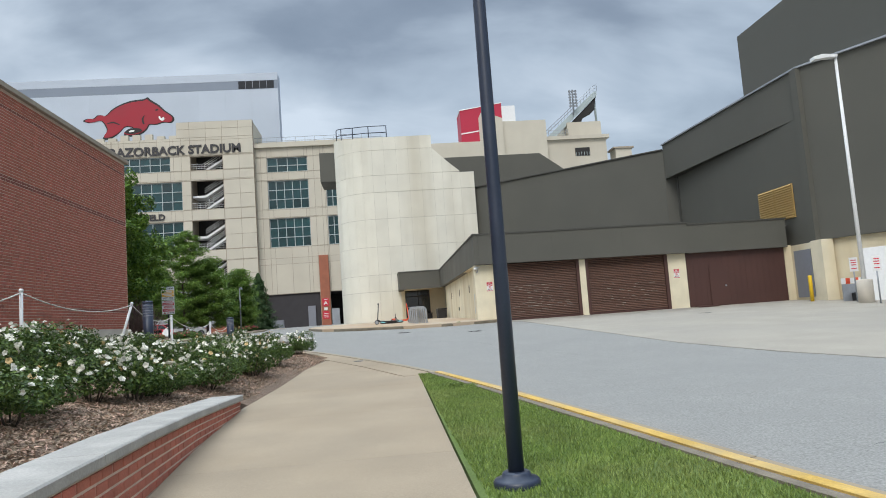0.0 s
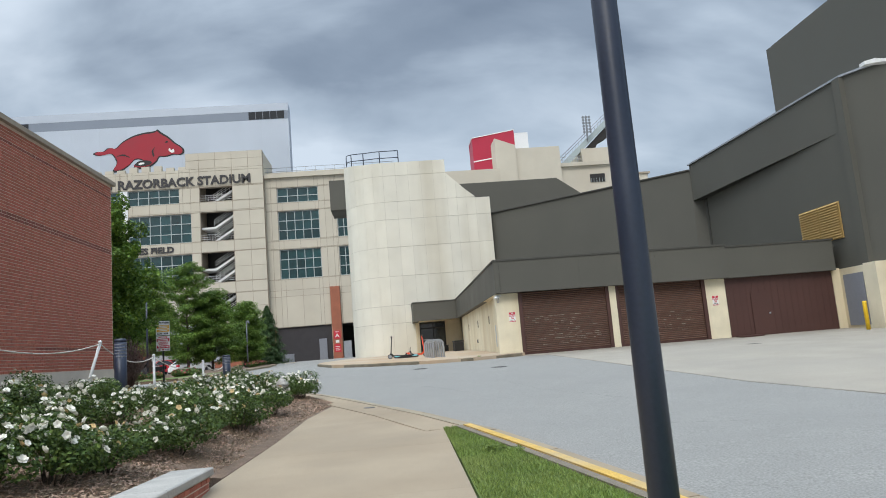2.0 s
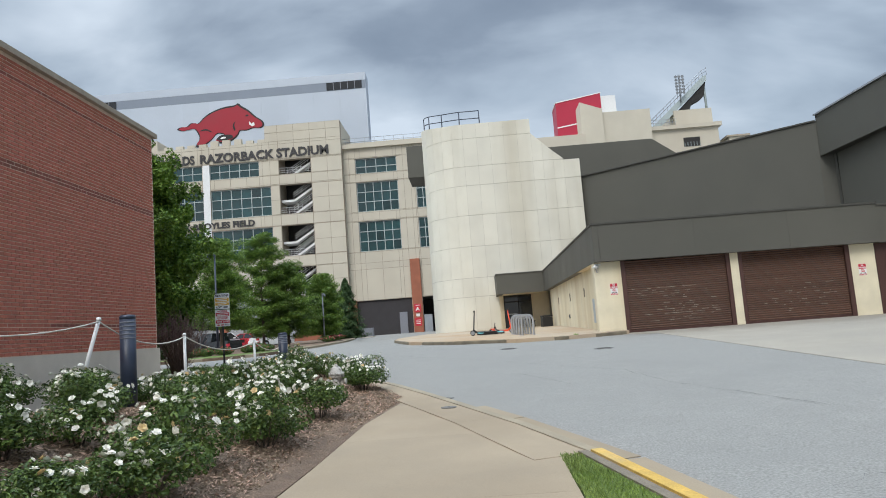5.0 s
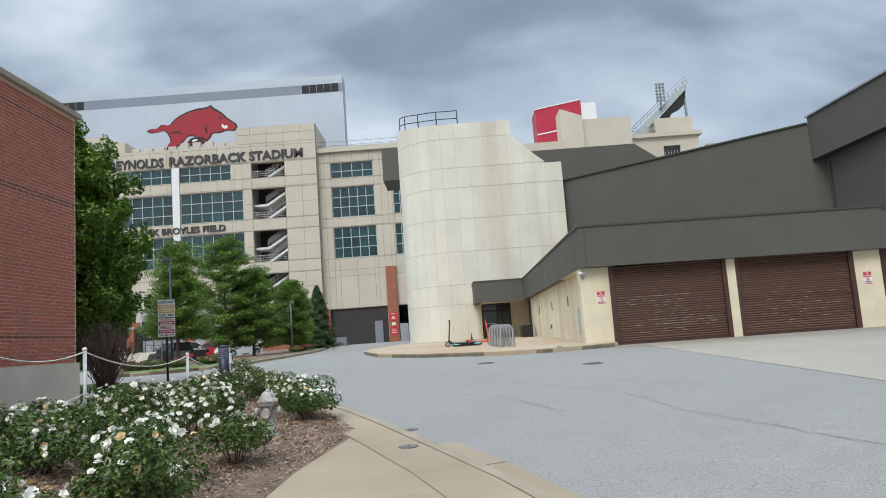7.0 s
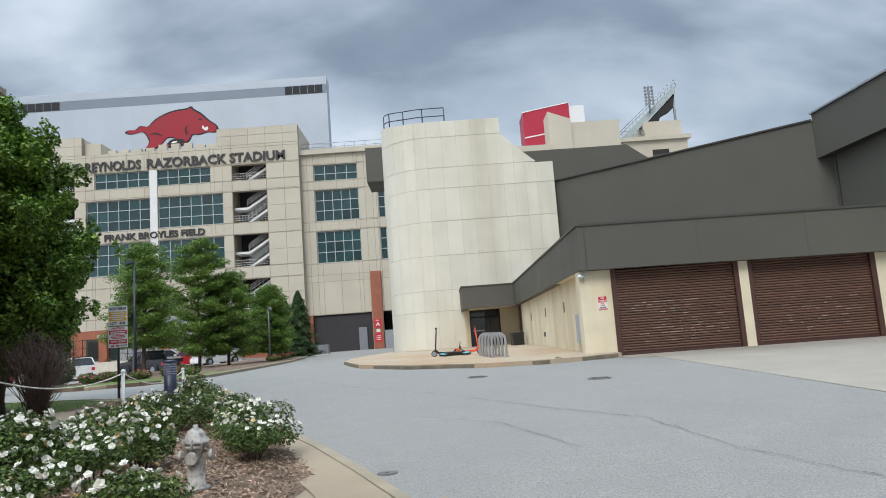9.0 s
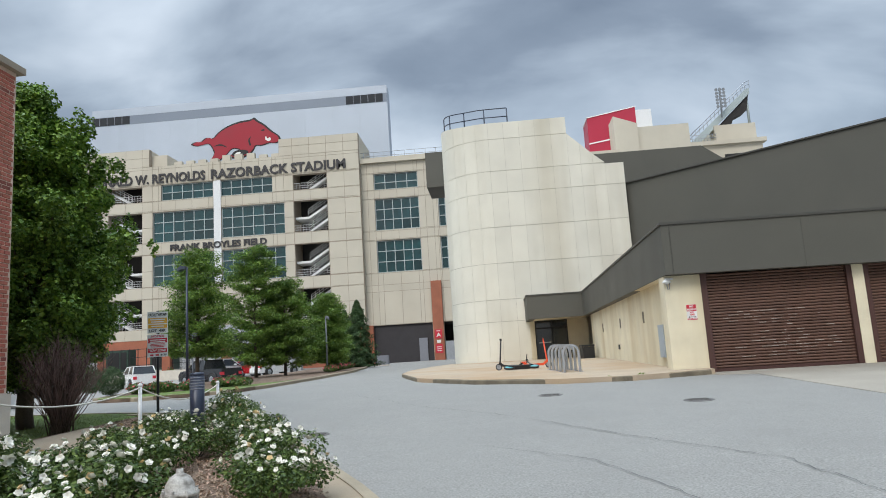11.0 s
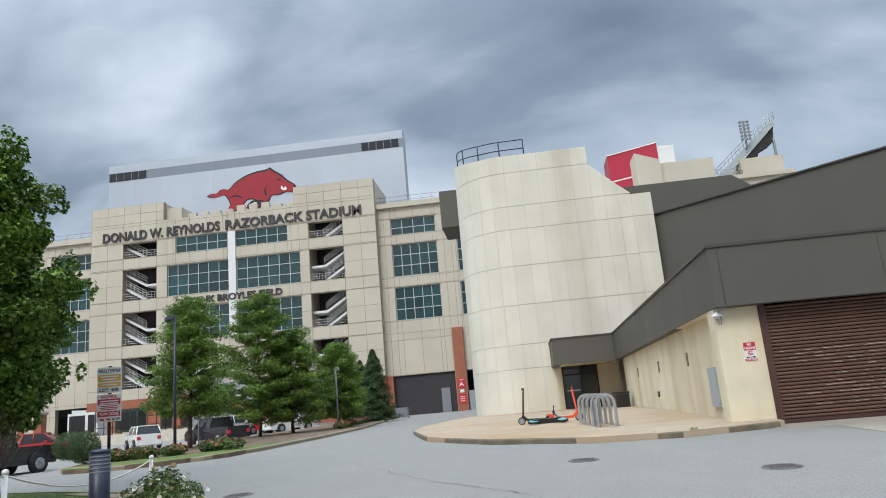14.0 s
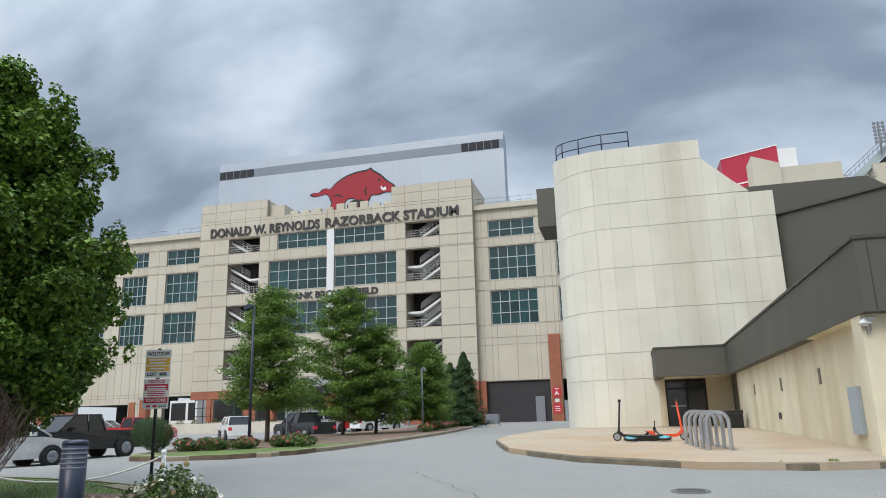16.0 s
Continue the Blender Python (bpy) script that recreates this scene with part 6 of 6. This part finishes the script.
def pin_oak(x, y, base, top, clear, R, seed, leaf=0.17, dens=1.0, label="young oak with tiered airy branches", material=None):
    rng = np.random.default_rng(seed)
    material = material or M_LEAF2
    H = top - base
    t = thing("oak_tree", label, "tree", pose(x, y, base), group="island trees")
    bm = bmesh.new()
    limb(bm, (0, 0, -0.2), (0.05, 0, H * 0.96), 0.11, 0.015, rng, 0.03, 8)
    cs, ns = [], []
    nb = 46
    for i in range(nb):
        f = i / nb
        z = clear + (H - clear) * f * 0.97
        a = i * 2.4 + rng.uniform(-0.3, 0.3)
        r = R * (1 - f) ** 0.55 * rng.uniform(0.62, 1.10) * (0.68 + 0.32 * min(1, f * 3.5)) + 0.12
        e = np.array([r * math.cos(a), r * math.sin(a), z + r * (0.28 * f + 0.02)])
        bs = np.array([0, 0, z - 0.15 * r])
        bm_tube(bm, [tuple(bs), tuple(bs * 0.5 + e * 0.5 + [0, 0, 0.08]), tuple(e)], [0.03, 0.02, 0.006], 5)
        for _ in range(int(5 + 5 * r)):
            q = bs + (e - bs) * rng.uniform(0.25, 1.03) + rng.normal(0, 0.12, 3) * [1.6, 1.6, 0.7]
            k = int(58 * dens)
            b, d = in_ball(rng, k, 0.2)
            cs.append(b * [0.40, 0.40, 0.20] + q)
            ns.append(d * 0.35 + [0, 0, 1])
    part("trunk", bm, M_BARK, t)
    part("crown", leaf_mesh("crown", np.concatenate(cs), np.concatenate(ns), leaf, rng, material, 0.5, 0.2), material, t)


pin_oak(-14.4, 46.0, ground_z(46) + 0.1, 7.75, 1.5, 2.15, 31, 0.115, 1.35, "young oak with light green airy tiers")
pin_oak(-14.75, 55.0, ground_z(55) + 0.1, 9.4, 0.9, 3.3, 32, 0.13, 1.35)
pin_oak(-13.4, 56.5, ground_z(56) + 0.1, 7.4, 0.9, 2.7, 33, 0.13, 1.3)
pin_oak(-11.75, 60.5, ground_z(60) + 0.1, 6.7, 0.8, 2.2, 34, 0.125, 1.3, "small dark green oak beside a lamp pole")
pin_oak(-13.4, 68.0, ground_z(68) + 0.1, 6.6, 0.8, 2.1, 35, 0.13, 1.1, "small dark green oak beside a lamp pole")


def conifer(x, y, base, top, R, seed):
    rng = np.random.default_rng(seed)
    H = top - base
    t = thing("conifer_tree", "narrow dark green pointed conifer", "tree", pose(x, y, base), group="conifers by the gateway")
    bm = bmesh.new()
    limb(bm, (0, 0, -0.2), (0, 0, H * 0.95), 0.09, 0.01, rng, 0.02)
    part("trunk", bm, M_BARK, t)
    n = 12000
    f = rng.uniform(0, 1, n) ** 1.35
    a = rng.uniform(0, 2 * math.pi, n)
    rim = R * (1 - f) ** 0.78 * (0.76 + 0.20 * np.sin(a * 5 + f * 30) + 0.16 * np.sin(a * 3 - f * 47 + seed)) * rng.uniform(0.5, 1.12, n) + 0.05
    c = np.stack([rim * np.cos(a), rim * np.sin(a), 0.15 + f * H * 0.98], 1)
    d = np.stack([np.cos(a), np.sin(a), np.full(n, 0.9)], 1)
    part("crown", leaf_mesh("crown", c, d, 0.26, rng, M_LEAF3, 0.3, 0.2), M_LEAF3, t)


conifer(-12.5, 75, ground_z(75), 7.3, 1.95, 41)
conifer(-13.75, 75.5, ground_z(75), 6.5, 1.7, 42)


def bare_bush(x, y, base):
    rng = np.random.default_rng(51)
    t = thing("bare_bush", "leafless reddish-brown twiggy bush beside the brick corner", "bush", pose(x, y, base))
    for k in range(9):
        bm = bmesh.new()
        for i in range(26):
            a, sp = rng.uniform(0, 2 * math.pi), rng.uniform(0.15, 1.0)
            top = np.array([math.cos(a) * sp * 0.95, math.sin(a) * sp * 0.8, rng.uniform(1.25, 1.95) * (1.05 - 0.25 * sp)])
            mid_ = top * [0.42, 0.42, 0.5] + rng.normal(0, 0.05, 3)
            bm_tube(bm, [(rng.normal(0, 0.08), rng.normal(0, 0.08), -0.05), tuple(mid_), tuple(top)], [0.011, 0.007, 0.003], 4)
            for _ in range(4):
                g_ = rng.uniform(0.3, 0.95)
                s = mid_ + (top - mid_) * g_
                e = s + np.array([rng.normal(0, 0.13), rng.normal(0, 0.13), rng.uniform(0.12, 0.38)])
                bm_tube(bm, [tuple(s), tuple(e)], [0.005, 0.002], 3)
        part("branch", bm, M_TWIG, t)


bare_bush(-8.75, 26.75, ground_z(26.7) + 0.1)


def shrub(x, y, w, h, material, label, seed, blooms=0, name="shrub", group="", round_=False):
    rng = np.random.default_rng(seed)
    t = thing(name, label, "shrub", pose(x, y, ground_z(y) + 0.12), group=group)
    b, d = in_ball(rng, 5200 if round_ else 420, 0.6)
    b[:, 2] = b[:, 2] * 0.5 + 0.5
    part("foliage", leaf_mesh("foliage", b * [w, w, h], d + [0, 0, 0.4], 0.055 if round_ else 0.10, rng, material, 0.6, 0.25), material, t)
    if blooms:
        b, d = in_ball(rng, blooms, 1.0)
        b[:, 2] = np.abs(b[:, 2]) * 0.55 + 0.5
        part("blossoms", leaf_mesh("blossom", b * [w, w, h], d + [0, 0, 1], 0.09, rng, M_REDFL, 0.9, 0.3), M_REDFL, t, "red blossoms")


shrub(-15.05, 39.64, 0.55, 1.12, M_LEAF3, "clipped round green shrub", 61, name="round_shrub", group="clipped shrubs", round_=True)
shrub(-17.6, 42.6, 0.6, 1.15, M_LEAF3, "clipped round green shrub behind a pickup truck", 62, name="round_shrub", group="clipped shrubs", round_=True)
rs = random.Random(6)
for i in range(13):
    f = i / 12
    shrub(-14.0 + 3.4 * f + rs.uniform(-0.35, 0.35), 39.0 + 2.6 * f + rs.uniform(-0.5, 1.1), rs.uniform(0.28, 0.5), rs.uniform(0.28, 0.48), M_RLEAF, "low flowering shrub with red blossoms", 70 + i, 26, "flowering_shrub", "red flowering shrubs")
for i in range(5):
    shrub(-10.7 - 0.4 * i, 57.0 + 3.2 * i, 0.5, 0.45, M_RLEAF, "low flowering shrub with red blossoms", 90 + i, 60, "flowering_shrub", "red flowering shrubs")


# ---- vehicles and the far parking lot ----
def wheel(parent, x, y, r):
    s = 1 if y > 0 else -1
    w = part("wheel", bmesh.new(), M_BLACK, parent)
    bm = bmesh.new()
    bm_tube(bm, [(x, y - 0.10 * s, r), (x, y - 0.09 * s, r), (x, y + 0.09 * s, r), (x, y + 0.10 * s, r)], [r * 0.9, r, r, r * 0.93], 22)
    part("tyre", bm, M_BLACK, w)
    bm = bmesh.new()
    bm_lathe(bm, [(r * 0.62, 0.0), (r * 0.62, 0.012), (r * 0.50, 0.004), (r * 0.15, 0.012)], 18)
    for k in range(5):
        a = k * 2 * math.pi / 5
        bm_tube(bm, [(0.1 * r * math.cos(a), 0.1 * r * math.sin(a), 0.012), (0.58 * r * math.cos(a), 0.58 * r * math.sin(a), 0.016)], 0.03, 5)
    bmesh.ops.transform(bm, matrix=pose(x, y + 0.101 * s, r, -90 * s, 0, 0), verts=bm.verts[:])
    part("rim", bm, M_GALV, w)


def car(m, paint, label, style, category="car"):
    """style: length, lower-body side outline, cabin outline (bottom then top), wheel places, wheel radius. x is forward."""
    L_, low, cab, axles, r, width = style
    c = thing("parked_car" if category == "car" else "pickup_truck", label, category, m, group="parked vehicles")
    bm = bmesh.new()
    hw = width / 2
    n = len(low)
    sides = []
    for sgn in (-1, 1):
        sides.append([bm.verts.new((x, sgn * hw * (0.93 if z > 0.85 or z < 0.35 else 1.0) * (0.9 if abs(x) > L_ * 0.46 else 1.0), z)) for x, z in low])
    bm.faces.new(sides[0])
    bm.faces.new(sides[1][::-1])
    for i in range(n):
        bm.faces.new((sides[0][i], sides[1][i], sides[1][(i + 1) % n], sides[0][(i + 1) % n]))
    part("body", bm, paint, c, bevel=0.05)
    bm = bmesh.new()
    nb = len(cab)
    sides = []
    for sgn in (-1, 1):
        sides.append([bm.verts.new((x, sgn * hw * (0.92 if z < cab[0][1] + 0.1 else 0.74), z)) for x, z in cab])
    bm.faces.new(sides[0])
    bm.faces.new(sides[1][::-1])
    for i in range(nb):
        bm.faces.new((sides[0][i], sides[1][i], sides[1][(i + 1) % nb], sides[0][(i + 1) % nb]))
    part("window", bm, M_DGLASS, c, "dark tinted windows", bevel=0.03)
    # roof skin and pillars over the glass
    tops = [p for p in cab if p[1] > cab[0][1] + 0.3]
    xa, xb, zt = min(p[0] for p in tops), max(p[0] for p in tops), max(p[1] for p in tops)
    box("roof", paint, c, xa - 0.05, xb + 0.05, -hw * 0.75, hw * 0.75, zt - 0.03, zt + 0.035, bevel=0.025)
    bots = [p for p in cab if p[1] < cab[0][1] + 0.1]
    for sgn in (-1, 1):
        xm = (xa + xb) / 2
        for xt_, xb_ in ((xm, xm), (xa, min(p[0] for p in bots)), (xb, max(p[0] for p in bots))):
            tube("pillar", paint, c, [(xb_, sgn * hw * 0.92, cab[0][1]), (xt_, sgn * hw * 0.755, zt)], 0.045, 5)
        box("mirror", paint, c, xb + 0.1, xb + 0.28, sgn * hw * 1.0 - 0.09, sgn * hw * 1.0 + 0.09, cab[0][1] + 0.02, cab[0][1] + 0.17, bevel=0.03)
        box("headlight", M_SIGNW, c, L_ / 2 - 0.28, L_ / 2 - 0.02, sgn * hw * 0.72 - 0.16, sgn * hw * 0.72 + 0.12, 0.66, 0.80, bevel=0.03)
        box("tail_light", M_SIGNR, c, -L_ / 2 - 0.005, -L_ / 2 + 0.2, sgn * hw * 0.74 - 0.12, sgn * hw * 0.74 + 0.14, 0.72, 0.95, bevel=0.03)
    for x in axles:
        for y in (-hw + 0.06, hw - 0.06):
            wheel(c, x, y, r)
            s = 1 if y > 0 else -1
            bm = bmesh.new()
            bm_tube(bm, [(x, y - 0.1 * s, r + 0.02), (x, y + 0.066 * s, r + 0.02)], r * 1.16, 20)
            part("wheel_arch", bm, M_BLACK, c)
    return c


SEDAN = (4.6, [(-2.3, 0.32), (-2.28, 0.95), (-1.5, 1.02), (1.0, 0.98), (2.05, 0.78), (2.3, 0.55), (2.26, 0.28), (-2.2, 0.24)], [(-1.85, 0.98), (-1.0, 1.42), (0.1, 1.45), (1.15, 0.96)], (-1.38, 1.40), 0.32, 1.80)
SUV = (4.8, [(-2.4, 0.36), (-2.38, 1.12), (-1.6, 1.16), (1.15, 1.10), (2.15, 0.96), (2.4, 0.70), (2.36, 0.32), (-2.3, 0.28)], [(-2.25, 1.12), (-1.85, 1.70), (0.45, 1.72), (1.4, 1.10)], (-1.45, 1.45), 0.36, 1.9)
PICK = (5.8, [(-2.9, 0.50), (-2.88, 1.20), (1.2, 1.22), (2.7, 1.14), (2.9, 0.85), (2.86, 0.40), (-2.85, 0.40)], [(-0.75, 1.2), (-0.6, 1.86), (0.75, 1.88), (1.55, 1.2)], (-1.85, 1.80), 0.42, 2.0)
P_WHITE = mat("white_car_paint", (0.78, 0.78, 0.77), 0.25, vary=0.02, bump=0, spec=0.6)
P_BLACK = mat("black_car_paint", (0.014, 0.015, 0.018), 0.2, vary=0.05, bump=0, spec=0.6)
P_RED = mat("red_car_paint", (0.42, 0.02, 0.025), 0.25, vary=0.05, bump=0, spec=0.6)
P_SILVER = mat("silver_car_paint", (0.42, 0.44, 0.46), 0.3, metal=0.4, vary=0.04, bump=0)
for x, y, a, paint, label, style, cat in (
        (-22.6, 40.9, 75, P_WHITE, "white sport utility car parked by the kerb", SUV, "car"),
        (-23.9, 46.2, 258, P_BLACK, "black crew-cab pickup truck parked beside a round shrub", PICK, "truck"),
        (-22.4, 66.5, 145, P_BLACK, "black pickup truck parked under an oak", PICK, "truck"),
        (-25.2, 76.0, 70, P_WHITE, "white sport utility car in the parking lot", SUV, "car"),
        (-23.6, 78.0, 160, P_RED, "red sedan in the parking lot", SEDAN, "car"),
        (-20.6, 77.0, 55, P_WHITE, "white sedan in the parking lot", SEDAN, "car"),
        (-29.4, 69.0, 130, P_WHITE, "white car behind the flower island", SUV, "car"),
        (-36.0, 66.0, 20, P_RED, "red pickup truck across the parking lot", PICK, "truck"),
        (-40.5, 68.0, 15, P_SILVER, "silver car across the parking lot", SUV, "car")):
    car(pose(x, y, lot_z(x, y), 0, 0, a), paint, label, style, cat)

# low retaining wall, planters, generators and fence at the stadium foot
lotwall = thing("lot_wall", "low grey concrete wall at the back of the parking lot", "wall", kind="structure")
box("wall_run", M_PLINTH, lotwall, -48, -27, 79.0, 79.35, 1.0, 2.3, bevel=0.02)
box("planting_fill", M_SOIL, lotwall, -48, -27, 79.35, 90, 1.0, 2.2)
for i in range(9):
    shrub(-46 + 2.0 * i, 79.8 + (i % 3) * 0.3, 0.4, 1.15, M_RLEAF, "low shrub above the lot wall", 120 + i, 30, "planter_shrub", "shrubs above the lot wall")
for x, w, kind in ((-41.0, 3.2, 0), (-36.7, 2.4, 1), (-32.3, 2.4, 1)):
    g_ = thing("generator_unit", "pale framed mechanical unit with dark louvres" if kind == 0 else "dark green electrical transformer cabinet", "utility cabinet", pose(x * 1.08, 85.0, 2.2), group="utility cabinets")
    box("pad", M_PLINTH, g_, -w / 2 - 0.2, w / 2 + 0.2, -1.0, 1.0, -0.1, 0.25)
    col = M_WHITE if kind == 0 else mat("transformer_green", (0.03, 0.06, 0.045), 0.5, vary=0.1)
    box("cabinet", col, g_, -w / 2, w / 2, -0.8, 0.8, 0.25, 2.5, bevel=0.04)
    for i in range(2):
        box("louvre_panel", M_BLACK, g_, -w / 2 + 0.2 + i * w * 0.62, -w / 2 + 0.2 + i * w * 0.62 + (w * 0.52 if i == 0 else w * 0.22), -0.84, -0.8, 0.5, 2.25)
fence = thing("pipe_fence", "dark metal rail fence by the utility yard", "fence")
for i in range(16):
    box("post", M_BLACK, fence, -42.2 + i * 0.9, -42.14 + i * 0.9, 83.0, 83.06, 2.1, 4.7)
for z in (2.2, 3.0, 3.8):
    box("rail", M_BLACK, fence, -42.2, -28.6, 82.98, 83.02, z + 0.8, z + 0.85)
for i, x in enumerate((-43.6, -30.6, -25.0)):
    pp = thing("brick_pier", "red brick gate pier with stone cap", "pier", pose(x * 1.1, 83.0, 2.1), group="brick gate piers")
    box("shaft", M_BRICKF, pp, -0.4, 0.4, -0.4, 0.4, 0, 2.7)
    box("cap", M_CAP, pp, -0.5, 0.5, -0.5, 0.5, 2.7, 2.95, bevel=0.03)
tr = thing("silver_trailer", "long silver-grey trailer with dark window band", "trailer", pose(-27.5, 92, 1.55))
box("body", P_SILVER, tr, -8.5, 7.0, -1.6, 1.6, 0.8, 5.4, bevel=0.15)
box("dark_band", M_DGLASS, tr, -8.3, 6.8, -1.66, -1.6, 2.2, 3.1)
box("dark_band", M_DGLASS, tr, -8.3, 6.8, -1.66, -1.6, 3.6, 4.4)
for i in range(7):
    box("support", M_GREY, tr, -7.8 + 2.2 * i, -7.6 + 2.2 * i, -1.5, -1.3, 0, 0.82)
ub = thing("utility_box", "squat grey-green utility box by the gateway", "utility cabinet", pose(-11.6, 82, 1.46))
box("box", M_GREY, ub, -0.6, 0.6, -0.4, 0.4, 0.1, 1.0, bevel=0.04)
box("pad", M_PLINTH, ub, -0.7, 0.7, -0.5, 0.5, 0, 0.1)

# bricks of the building beside the bed, the nearest as parts
bricks_on(bb, lambda u, z, o: (-8.43 + 0.0045 + o, u, z), 7.0, 24.74, 1.735, 7.34, pick=lambda u, z: 17.0 < u < 20.2 and z < 3.15, bands=((2.25, 2.33), (5.16, 5.30), (6.85, 6.95)))
bricks_on(bb, lambda u, z, o: (-8.44 - u, 24.77 + 0.0045 + o, z), 0.0, 3.0, 1.735, 7.34)
